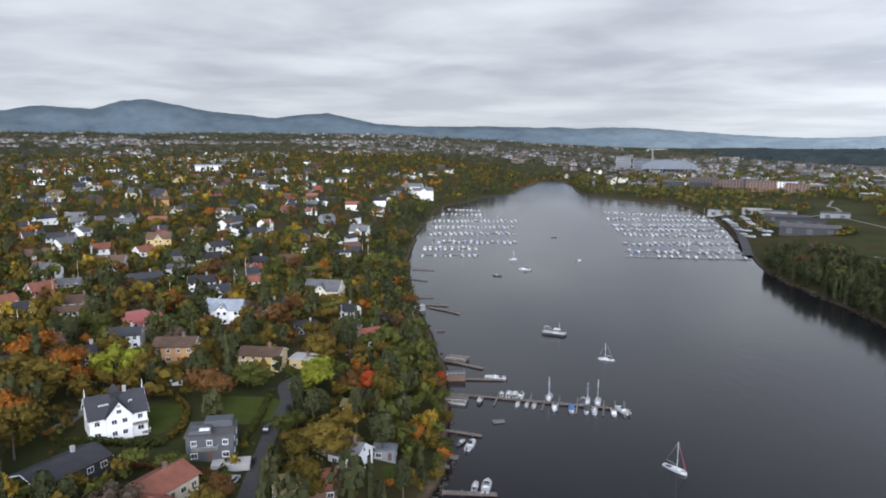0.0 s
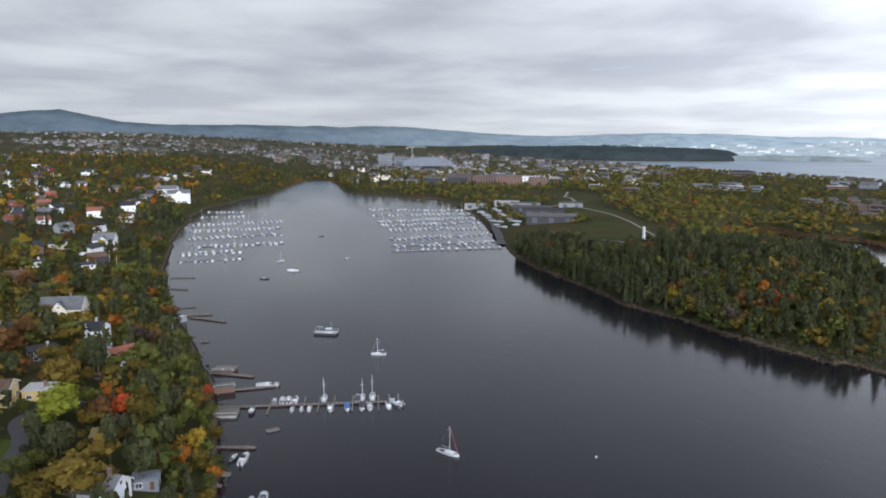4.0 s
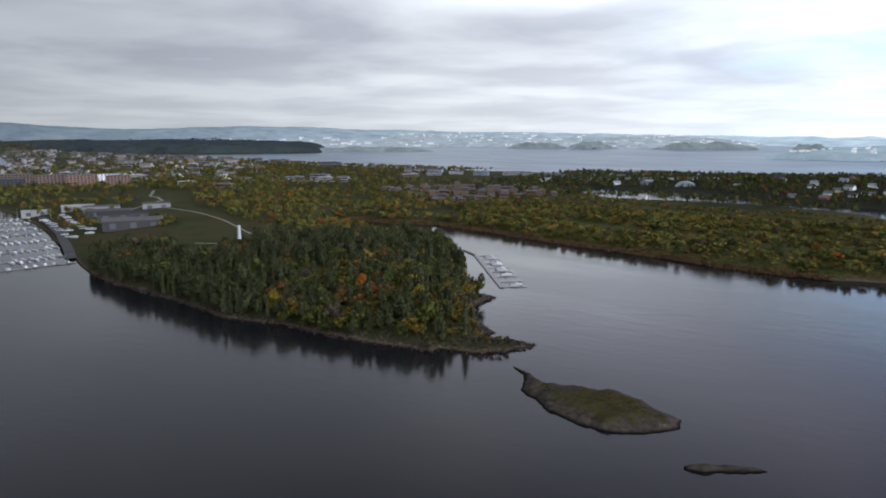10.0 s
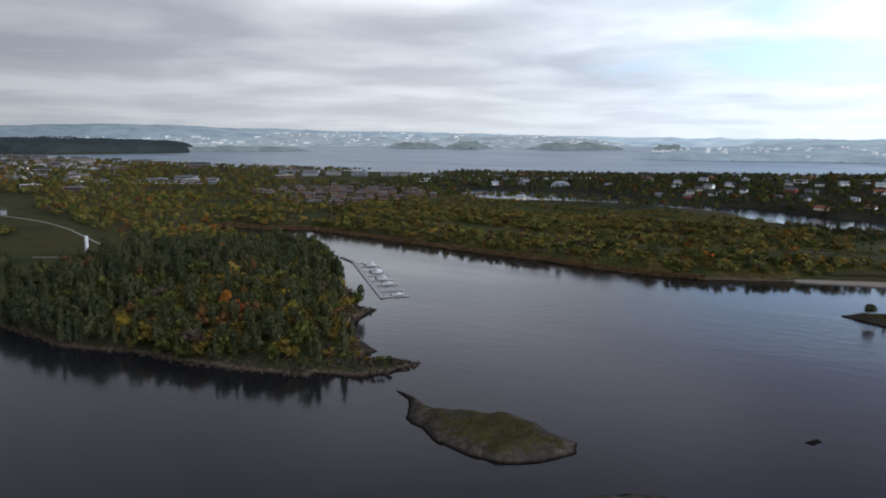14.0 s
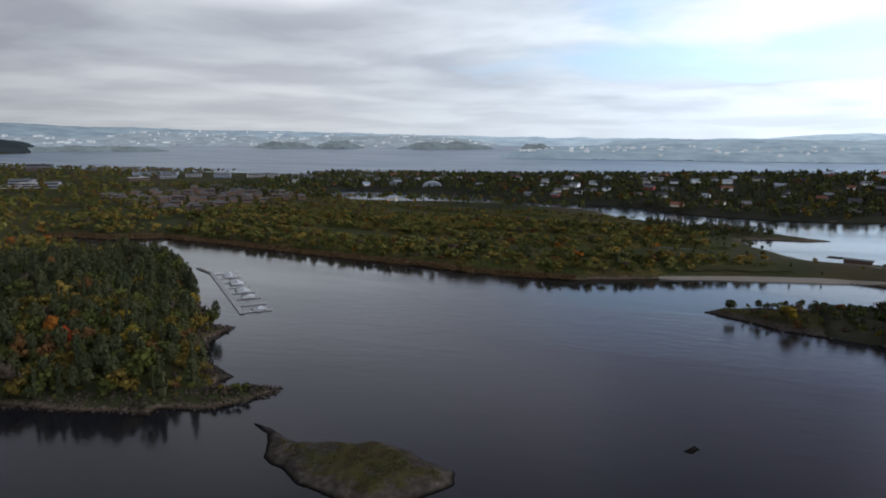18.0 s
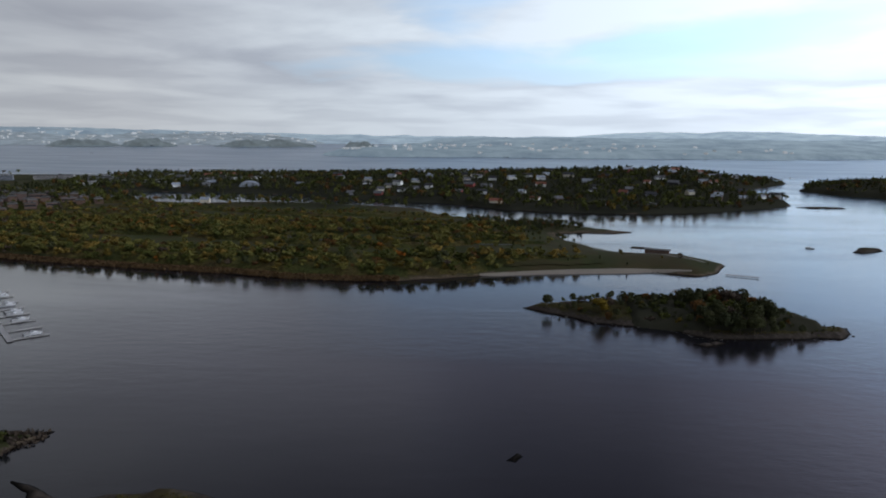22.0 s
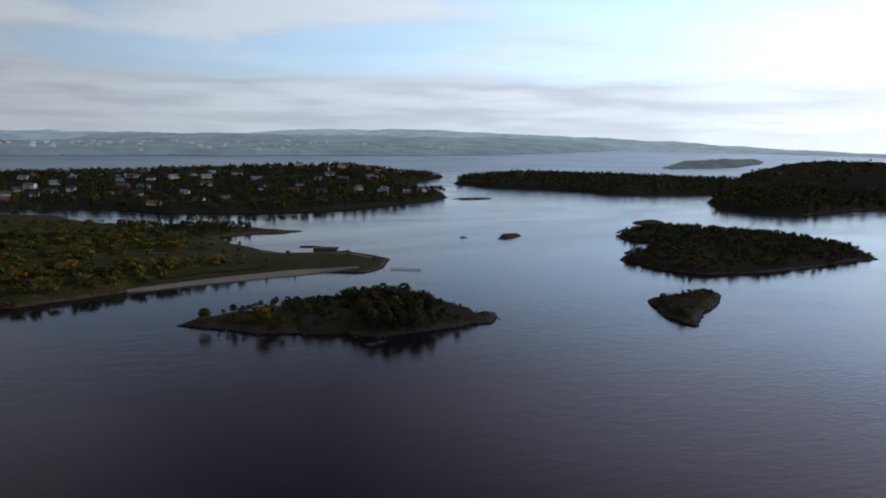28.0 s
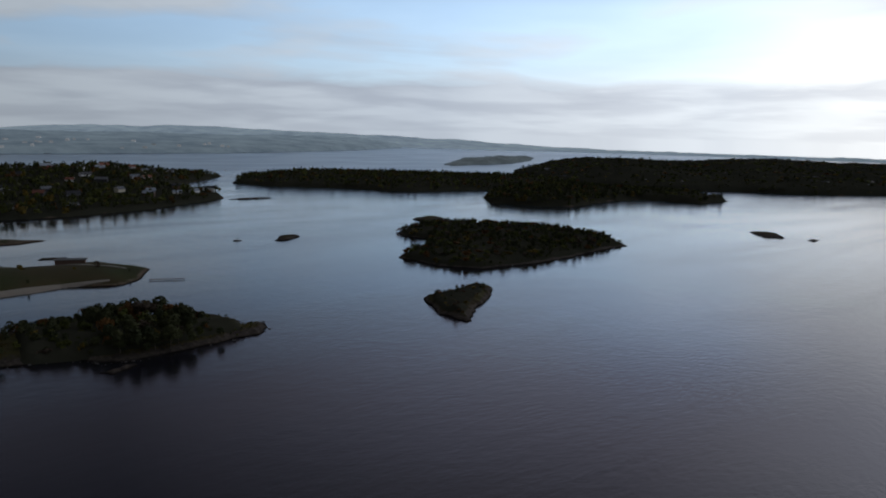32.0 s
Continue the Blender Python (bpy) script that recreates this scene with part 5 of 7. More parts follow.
def strip(name, points, width, mat, label, lift=0.25, category="path", level=False, taper=False):
    """A road or path that follows the ground."""
    pts = []
    for (ax, ay), (bx, by) in zip(points, points[1:]):
        n = max(2, int(math.hypot(bx - ax, by - ay) / 3))
        pts += [(ax + (bx - ax) * k / n, ay + (by - ay) * k / n) for k in range(n)]
    pts.append(points[-1])
    p = np.array(pts)
    for _ in range(3):
        p[1:-1] = (p[:-2] + 2 * p[1:-1] + p[2:]) / 4
    d = np.gradient(p, axis=0)
    d /= np.linalg.norm(d, axis=1)[:, None] + 1e-9
    s = np.stack([-d[:, 1], d[:, 0]], 1)
    rows = []
    for k in (-0.5, -0.17, 0.17, 0.5):
        q = p + s * (width * np.sin(np.linspace(0.12, 3.0, len(p)))[:, None] ** 0.6 if taper else width) * k
        rows.append(np.stack([q[:, 0], q[:, 1], ground_height(q[:, 0], q[:, 1]) + lift], 1))
    mid = np.maximum.reduce([r[:, 2] for r in rows])
    if level:
        for r in rows:
            r[:, 2] = mid
    edge0, edge1 = rows[0] - (0, 0, 0.8), rows[-1] - (0, 0, 0.8)
    v = np.concatenate([edge0] + rows + [edge1])
    for x, y in p[::2]:
        FOOTPRINTS.append((x, y, width * 0.45))
    return tagged(new(name, sheet(name, v, grid_quads(6, len(p))[:, ::-1], mat, False)), label, category, kind="structure")


strip("road", [(-43, 128), (-45, 156), (-46.5, 180), (-46, 199), (-51, 210), (-47, 222), (-30, 236)], 3.8, TAR, "narrow grey asphalt lane between gardens", category="road")
strip("side_road", [(-104, 316), (-130, 322), (-158, 326), (-190, 320), (-230, 330)], 4.5, TAR, "suburban asphalt street with low walls", category="road")
def build_meadow(name, stops, dry):
    """Rough autumn grass: green where it is damp, straw-coloured where it is dry."""
    m, t, b = material(name, 0.95)
    b.inputs["Specular IOR Level"].default_value = 0.05
    p = place(t)
    big, fine = noise_at(t, p, 0.022, 4.0, 0.6), noise_at(t, p, 0.35, 4.0, 0.65)
    col = mix(t, ramp(t, fine, [(0.4, (0, 0, 0)), (0.75, (0.7, 0.7, 0.7))]), ramp(t, big, stops), dry)
    t.links.new(col, b.inputs["Base Color"])
    bump(t, b, fine, 0.5, 0.3)
    return m


MEADOW = build_meadow("rough_meadow", [(0.32, (0.020, 0.024, 0.009)), (0.45, (0.034, 0.042, 0.013)), (0.55, (0.042, 0.036, 0.016)), (0.66, (0.024, 0.031, 0.010))], (0.036, 0.029, 0.015))
PARK_MEADOW = [(288, 486), (318, 432), (340, 420), (362, 470), (388, 560), (408, 640), (440, 716), (500, 800), (548, 880), (560, 965), (520, 985), (470, 905), (440, 812), (392, 748), (356, 712), (348, 640), (342, 560), (306, 535)]


def meadow(name, box, step, cover, label):
    """A sheet of grass over the part of a field that is left open."""
    gx, gy = np.meshgrid(np.arange(box[0], box[2], step), np.arange(box[1], box[3], step))
    x, y = gx.ravel(), gy.ravel()
    keep = cover(x, y)
    q = grid_quads(*gx.shape)
    q = q[keep[q].all(1)]
    z = np.maximum.reduce([ground_height(x + a, y + b) for a, b in ((0, 0), (step, 0), (-step, 0), (0, step), (0, -step))])
    return tagged(new(name, sheet(name, np.stack([x, y, z + 0.12], 1), q, MEADOW)), label, "meadow", kind="structure")


meadow("park_meadow", (280, 410, 570, 990), 4.0, lambda x, y: inside(x, y, PARK_MEADOW) > 2 * wave(x, y, 14, 71.0), "sloping green park meadow behind the wood")
meadow("airfield_meadow", (496, -30, 830, 450), 4.0, lambda x, y: (scrub_belts(x, y) < 0.1) & (inside(x, y, MAINLAND) > 11 + 3 * wave(x, y, 20, 72.0)), "rough green meadows between the scrub belts")
strip("park_path", [(337, 600), (340, 637), (353, 687), (361, 699), (400, 731), (427, 758), (454, 791), (483, 854), (488, 882), (541, 967)], 3.6, PATH_GRAVEL, "pale gravel road winding over a field", 0.5)
strip("meadow_path", [(328, 425), (350, 480), (371, 548), (376, 583), (383, 633), (391, 673), (400, 731)], 1.8, PATH_GRAVEL, "narrow gravel path across the meadow", 0.5)
strip("knoll_path", [(300, 478), (307, 463), (314, 440), (328, 425)], 1.8, PATH_GRAVEL, "gravel path across the grassy knoll", 0.5)
strip("airfield_track", [(706, 335), (650, 258), (612, 200), (596, 120), (604, 30)], 3.5, TAR, "old asphalt track between the scrub belts", 0.4)
strip("quay", [(238, 535), (256, 585), (278, 648), (298, 715), (316, 780)], 7, TAR, "asphalt quay along the marina", 0.5, "quay", True)
strip("spit_path", [(560, -100), (590, -70), (610, -10), (640, 60), (690, 150)], 2.2, PATH_GRAVEL, "gravel path along the spit")
strip("beach", [(511, 52), (521.5, 15), (530, -22), (537.5, -60), (534, -84)], 6.5, plain("beach_sand", (0.16, 0.138, 0.11), 0.95, spread=0.12, scale=0.3), "pale sandy beach along the spit", 0.3, "beach", taper=True)
strip("inner_beach", [(692, -14), (656, -23), (625, -40), (611, -56)], 6, bpy.data.materials["beach_sand"], "narrow sandy strand inside the spit", 0.3, "beach", taper=True)
hut = thing("beach_pavilion", 596, -76, height_at(596, -76), 70, "long low dark beach pavilion with flat roof", "pavilion")
part("wall", Bits().box(0, 0, -0.5, 17, 5, 3.3).mesh("wall", BROWN), hut)
part("roof", Bits().box(0, 0, 2.8, 19, 7, 0.35).mesh("roof", FELT), hut)
part("window", Bits().box(0, -2.54, 0.9, 12, 0.1, 1.3).mesh("window", GLASS), hut)
FOOTPRINTS.append((596, -76, 10))
quay = thing("jetty", 532, -107, 0.0, -115, "low timber jetty off the point", "jetty")
part("deck", Bits().box(8, 0, 0.5, 20, 1.2, 0.25).mesh("deck", BROWN), quay)
for k in range(5):
    part("pile", Bits().rod((0, 0, -3), (0, 0, 0.55), 0.15).mesh("pile", TIMBER), quay, pose(-1 + 4.5 * k, 0, 0))


def neck_houses():
    """Houses on the wooded outer peninsula, seen over the lagoon."""
    rng = random.Random(9)
    words = {WHITE.name: "white", CREAM.name: "cream", REDWOOD.name: "dark red", BROWN.name: "brown", GREY.name: "grey", BLACK.name: "black"}
    roof_words = {SLATE.name: "slate", TILE_RED.name: "red tile", TILE_GREY.name: "grey tile", METAL_ROOF.name: "pale metal"}
    made = 0
    for _ in range(5000):
        if made >= 130:
            break
        x, y = rng.uniform(880, 1400), rng.uniform(-380, 620)
        if x < 1010 and y > 480:
            continue
        d = float(inside(np.array([x]), np.array([y]), MAINLAND)[0])
        if d < 14 or any((x - u) ** 2 + (y - v) ** 2 < (s + 14) ** 2 for u, v, s in FOOTPRINTS):
            continue
        wall, roof = rng.choice((WHITE, WHITE, WHITE, CREAM, REDWOOD, BROWN, GREY, BLACK)), rng.choice((SLATE, SLATE, TILE_RED, TILE_GREY, TILE_GREY, METAL_ROOF, METAL_ROOF))
        w, d, h = rng.uniform(9, 15), rng.uniform(7, 9), rng.uniform(4, 7)
        ob = thing("house", x, y, height_at(x, y), rng.uniform(60, 120), f"{words[wall.name]} house with {roof_words[roof.name]} roof in woodland", "house", "peninsula houses")
        part("wall", Bits().prism(gable_outline(d, h, d * 0.33, 2.0), -w / 2, w / 2).mesh("wall", wall), ob)
        part("roof", roof_bits(w, d, h, d * 0.33, 0.6, 0.2).mesh("roof", roof), ob)
        for k in (-1, 1):
            put_window(ob, w / 4 * k, -d / 2, h * 0.55, 0, 1.8, 1.4, True)
        FOOTPRINTS.append((x, y, 8))
        made += 1


neck_houses()
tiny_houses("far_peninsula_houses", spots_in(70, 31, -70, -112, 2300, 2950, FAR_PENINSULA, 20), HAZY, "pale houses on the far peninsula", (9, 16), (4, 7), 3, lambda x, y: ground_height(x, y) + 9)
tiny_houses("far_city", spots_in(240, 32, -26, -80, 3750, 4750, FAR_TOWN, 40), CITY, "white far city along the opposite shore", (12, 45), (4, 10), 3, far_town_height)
tiny_houses("flat_suburb", spots_in(150, 33, -8, -36, 1250, 1700), PALE, "low grey and pale buildings beyond the bay", (10, 26), (4, 8))
tiny_houses("far_flat_suburb", spots_in(300, 35, -2, -34, 1650, 2700), DISTANT_HAZED, "pale far buildings beyond the bay", (12, 34), (5, 11))
tiny_houses("west_shore_houses", spots_in(26, 34, -125, -165, 900, 1700, WEST_MAINLAND, 20), PALE, "few cabins on the wooded western shore")
# ---- boats and jetties ----
def hull_bits(length, beam, free, sheer=0.25, stern=0.8, mat=0, deck=1):
    """A boat's hull with a pointed bow at +x, a raised edge and a deck."""
    b, rings = Bits(), []
    for k in range(9):
        s = k / 8
        x = -length / 2 + length * s
        half = beam / 2 * (stern + (1 - stern) * min(1, s * 3)) * (1 if s < 0.5 else math.sqrt(max(0.0, 1 - ((s - 0.5) / 0.5) ** 2.4)) + 0.015)
        top = free + sheer * s * s
        keel = -0.35 + 0.35 * max(0, s - 0.75) * 4 * 0.9
        rings.append([(x, -half, top), (x + 0.0, -half * 0.8, 0.05), (x, 0, keel), (x, half * 0.8, 0.05), (x, half, top)])
    n = 5
    vs = [p for r in rings for p in r]
    fs = [(r * n + k, r * n + k + 1, (r + 1) * n + k + 1, (r + 1) * n + k) for r in range(8) for k in range(4)]
    b.add(vs, [f[::-1] for f in fs] + [(4, 3, 2, 1, 0)], mat)
    dk = []
    for r in rings:
        x, half, top = r[0][0], -r[0][1], r[0][2]
        dk.append([(x, -half * 0.9, top - 0.12), (x, half * 0.9, top - 0.12)])
    vs = [p for r in dk for p in r]
    b.add(vs, [(2 * k, 2 * k + 2, 2 * k + 3, 2 * k + 1) for k in range(8)], deck)
    return b


DECK = plain("pale_deck", (0.34, 0.33, 0.31), 0.6, spread=0.12)


def motorboat(x, y, yaw, length, style, label, group="", engine=True):
    ob = thing("motorboat", x, y, 0.0, yaw, label, "boat", group)
    beam = length * 0.34
    part("hull", hull_bits(length, beam, length * 0.11).mesh("hull", BOAT_DARK if style == "dark" else BOAT_WHITE, DECK), ob)
    top = length * 0.11
    if style == "cabin":
        c = Bits().box(length * 0.05, 0, top - 0.12, length * 0.42, beam * 0.66, 0.75, taper=0.86)
        part("cabin", c.mesh("cabin", BOAT_WHITE), ob)
        part("windscreen", Bits().box(-length * 0.08, 0, top + 0.6, length * 0.2, beam * 0.6, 0.55, taper=0.75).mesh("windscreen", GLASS), ob)
    elif style in ("blue", "cover"):
        part("cover", Bits().prism([(-beam * 0.46, top - 0.05), (beam * 0.46, top - 0.05), (beam * 0.2, top + 0.5), (-beam * 0.2, top + 0.5)], -length * 0.46, length * 0.2).mesh("cover", BOAT_BLUE if style == "blue" else BOAT_DARK), ob)
    else:
        part("console", Bits().box(0, 0, top - 0.12, length * 0.12, beam * 0.3, 0.8, taper=0.8).mesh("console", BOAT_WHITE), ob)
        if engine:
            part("bench", Bits().box(-length * 0.25, 0, top - 0.12, length * 0.14, beam * 0.6, 0.3).mesh("bench", BOAT_DARK), ob)
    if engine:
        part("outboard_motor", Bits().box(-length / 2 - 0.25, 0, 0.1, 0.45, 0.4, top + 0.35, taper=0.8).mesh("outboard_motor", BOAT_DARK), ob)
    return ob


def sailboat(x, y, yaw, length, label, red=False, group="", cover=True):
    ob = thing("sailboat", x, y, 0.0, yaw, label, "sailboat", group)
    top = length * 0.085
    part("hull", hull_bits(length, length * 0.3, top, stern=0.6).mesh("hull", BOAT_WHITE, DECK), ob)
    part("cabin", Bits().box(length * 0.06, 0, top - 0.15, length * 0.36, length * 0.16, 0.6, taper=0.82).mesh("cabin", BOAT_WHITE), ob)
    part("cockpit", Bits().box(-length * 0.27, 0, top - 0.08, length * 0.22, length * 0.15, 0.06).mesh("cockpit", BOAT_DARK), ob)
    mast = part("mast", Bits().rod((length * 0.08, 0, top), (length * 0.08, 0, length * 1.14), 0.09, 0.06).mesh("mast", BOAT_WHITE), ob)
    part("spreader", Bits().rod((length * 0.08, -0.9, length * 0.8), (length * 0.08, 0.9, length * 0.8), 0.03, sides=4).mesh("spreader", STEEL), mast)
    part("boom", Bits().rod((length * 0.08, 0, top + 1.3), (-length * 0.32, 0, top + 1.35), 0.06).mesh("boom", STEEL), ob)
    if cover:
        part("sail_cover", Bits().rod((length * 0.07, 0, top + 1.5), (-length * 0.3, 0, top + 1.5), 0.17, 0.1).mesh("sail_cover", BOAT_BLUE), ob)
    stays = Bits()
    for px in (length * 0.48, -length * 0.48):
        stays.rod((px, 0, top + 0.1), (length * 0.08, 0, length * 1.13), 0.018, sides=3)
    part("stay", stays.mesh("stay", STEEL), ob)
    if red:
        part("furled_sail", Bits().rod((length * 0.46, 0, top + 0.3), (length * 0.1, 0, length * 1.06), 0.14, 0.06).mesh("furled_sail", RED_SAIL), ob, label="dark red furled headsail")
    return ob


sailboat(64, 180, -55, 7.6, "white sailing yacht at anchor with red furled headsail", True, cover=False)
sailboat(67.5, 277, 160, 6.4, "small white sailboat at a mooring", cover=False)
sailboat(53, 519, 20, 6.5, "white sailboat moored in the bay")
for x, y, yaw, n, style, label in ((57, 477, 160, 8.5, "cabin", "white cabin cruiser at a mooring"), (36, 456, 150, 6.0, "dark", "dark open boat at a mooring"), (102, 515, 30, 5.0, "open", "small white boat moored in the bay"), (103, 640, 0, 4.5, "dark", "small dark boat far out in the bay"),
                                   (8.3, 195, 70, 7.0, "cabin", "white motorboat beside a private jetty"), (11.5, 170, 80, 7.5, "cabin", "white motorboat at a small jetty"), (8.5, 170, 80, 5.5, "dark", "dark inflatable boat at a small jetty"),
                                   (5.5, 197, 60, 4.5, "dark", "small dark dinghy beside the jetty"), (20, 254, 170, 8.0, "open", "low white speedboat on a float"), (60, 222, 115, 7.0, "cabin", "white motorboat at the pier head")):
    motorboat(x, y, yaw, n, style, label)
# the working boat: flat grey steel barge with a deckhouse
barge = thing("work_barge", 52, 315, 0, 155, "grey steel work barge with deckhouse and railings", "barge")
part("hull", Bits().box(0, 0, -0.4, 10.2, 4.0, 1.4, taper=1.06).mesh("hull", BLACK), barge)
part("deck", Bits().box(0, 0, 1.0, 10.8, 4.2, 0.12).mesh("deck", DECK), barge)
part("deckhouse", Bits().box(-1.2, 0, 1.12, 3.2, 2.6, 1.8, taper=0.9).mesh("deckhouse", BOAT_WHITE), barge)
part("window", Bits().box(-1.2, 0, 1.9, 3.1, 2.62, 0.6, taper=0.97).mesh("window", GLASS), barge)
part("mast", Bits().rod((-2.4, 0, 3.1), (-2.4, 0, 6.0), 0.07).rod((4.5, 1.6, 1.2), (4.5, 1.6, 4.0), 0.09).rod((4.5, 1.6, 4.0), (1.5, 0, 3.6), 0.07).mesh("mast", STEEL), barge)
rl = Bits()
for k in range(8):
    rl.box(-5.3 + k * 1.51, -2.05, 1.2, 0.06, 0.06, 1.0).box(-5.3 + k * 1.51, 2.05, 1.2, 0.06, 0.06, 1.0)
rl.box(0, -2.05, 2.15, 10.7, 0.06, 0.06).box(0, 2.05, 2.15, 10.7, 0.06, 0.06)
part("railing", rl.mesh("railing", STEEL), barge)
for x, y, yaw in ((18, 213, 10), (2.5, 187.5, -10), (-1, 320, 5)):
    raft = thing("bathing_raft", x, y, 0, yaw, "small floating timber raft moored near shore", "raft")
    part("deck", Bits().box(0, 0, 0.15, 4.0, 2.2, 0.3).mesh("deck", TIMBER), raft)
    part("float", Bits().box(0, 0, -0.25, 3.4, 1.8, 0.4).mesh("float", BOAT_DARK), raft)
PLANKS = {}


def pier(x0, y0, x1, y1, width, label, planks=False, mat=TIMBER, high=0.55, fingers=0, reach=7.0, side=0):
    """A jetty on floats or piles; fingers are the narrow arms between the berths."""
    n = math.hypot(x1 - x0, y1 - y0)
    yaw = math.degrees(math.atan2(y1 - y0, x1 - x0))
    ob = thing("pier", x0, y0, 0.0, yaw, label, "pier")
    if planks:
        part("beam", Bits().box(n / 2, 0, high - 0.35, n, width * 0.9, 0.28).mesh("beam", BROWN), ob)
        step = 0.62
        key = (round(width, 1),)
        if key not in PLANKS:
            PLANKS[key] = Bits().box(0, 0, 0, step - 0.07, width, 0.07).mesh("plank", mat)
        for k in range(int(n / step)):
            part("plank", PLANKS[key], ob, pose(step * (k + 0.5), 0, high - 0.06))
    else:
        part("deck", Bits().box(n / 2, 0, high - 0.25, n, width, 0.25).mesh("deck", mat), ob)
    pile = Bits().rod((0, 0, -2.5), (0, 0, high + 0.35), 0.13).mesh("pile", TIMBER)
    for k in range(int(n / 5) + 1 if mat is TIMBER and n > 8 else 0):
        for e in (-1, 1):
            part("pile", pile, ob, pose(min(n, k * 5.0), e * width / 2, 0))
    if fingers:
        arm = Bits().box(0, reach / 2, high - 0.35, 0.45, reach, 0.2).mesh("finger", mat)
        for k in range(fingers):
            u = n * (k + 0.5) / fingers
            for e in ((-1, 1) if side == 0 else (side,)):
                part("finger", arm, ob, pose(u, 0, 0, 0, 0, 0 if e > 0 else 180))
    return ob


pier(2, 237.5, 63, 222.5, 1.3, "long timber pier with finger berths", True, fingers=0)
for k, s in enumerate((0.28, 0.46, 0.54, 0.62, 0.72, 0.78, 0.86, 0.92, 0.97)):
    x, y = 2 + 61 * s, 237.5 - 15 * s
    for e in (-1, 1):
        f = pier(x, y, x + e * -1.7, y - e * 7.0, 0.5, "narrow finger berth of the pier", high=0.45)
for k, (s, e, kind) in enumerate(((0.37, -1, "small"), (0.42, -1, "small"), (0.33, 1, "small"), (0.46, -1, "small"), (0.37, 1, "open"), (0.405, 1, "open"), (0.44, 1, "cabin"), (0.57, -1, "cabin"), (0.66, -1, "blue"), (0.74, -1, "cover"), (0.78, -1, "open"), (0.88, -1, "cabin"), (0.78, 1, "cover"), (0.16, -1, "dark"))):
    x, y = 2 + 61 * s + e * -1.1, 237.5 - 15 * s - e * -4.4
    motorboat(x, y, (255 if e < 0 else 75) + 3 * (k % 3), 4.4 if kind == "small" else 6.2, "cover" if kind == "cover" else "open" if kind == "small" else kind, "white boat moored at the long pier" if kind not in ("blue", "cover") else "boat under a tarpaulin at the long pier", "boats at the long pier")
for s, n in ((0.60, 7.2), (0.81, 6.6), (0.865, 7.8)):
    sailboat(2 + 61 * s - 1.2, 237.5 - 15 * s + 5.0, 255, n, "white sailboat berthed at the long pier", group="boats at the long pier")
pier(2, 253, 23, 252, 1.6, "timber bathing pier with a low boat float", True)
pier(1, 275, 16, 265, 1.8, "timber boat jetty below the trees", True)
pier(0, 206, 12, 201.5, 1.4, "narrow private jetty with a float", True)
pier(-9, 184, 2, 181, 1.6, "short timber jetty at the shore", True)
pier(0, 167, 14, 166, 1.8, "private timber jetty with boat berths", True)
pier(-8, 367, 9, 352, 1.5, "small timber jetty with berths", True)
pier(-16, 373, 3, 370, 1.5, "small timber jetty below the villa", True)
pier(-17, 391, -5, 390, 1.3, "small dark jetty below the wood")
pier(-22, 445, -10, 437, 1.5, "small boat jetty at the wooded shore")
pier(-21, 478, -6, 474, 1.5, "small boat jetty with moorings")
for x, y, yaw, w, d, h, mat, label, roofm in ((4, 231, -12, 9, 6, 0.9, CONCRETE, "stepped stone bathing terrace at the shore", TIMBER), (5, 254, 0, 7, 5, 2.2, BROWN, "brown boathouse on piles at the shore", FELT), (6, 276, -20, 8, 6, 1.2, BROWN, "dark timber boat platform at the shore", TIMBER), (-13, 362, 20, 6, 5, 2.2, GREY, "grey stone boathouse at the water", CONCRETE)):
    bh = thing("boathouse" if h > 2 else "bathing_terrace", x, y, 0, yaw, label, "boathouse" if h > 2 else "terrace")
    part("body", Bits().box(0, 0, -1.5, w, d, h + 1.5).mesh("body", mat), bh)
    part("top", Bits().box(0, 0, h, w + 0.4, d + 0.4, 0.18).mesh("top", roofm), bh)
    part("railing", Bits().box(0, -d / 2 - 0.1, h + 0.9, w, 0.06, 0.06).box(-w / 2, -d / 2 - 0.1, h, 0.08, 0.08, 0.95).box(0, -d / 2 - 0.1, h, 0.08, 0.08, 0.95).box(w / 2, -d / 2 - 0.1, h, 0.08, 0.08, 0.95).mesh("railing", WHITE), bh)

# boats of the two marinas, copied from a few models laid up out of sight of each other


PONTOON = plain("wet_pontoon", (0.15, 0.145, 0.14), 0.8, spread=0.2)


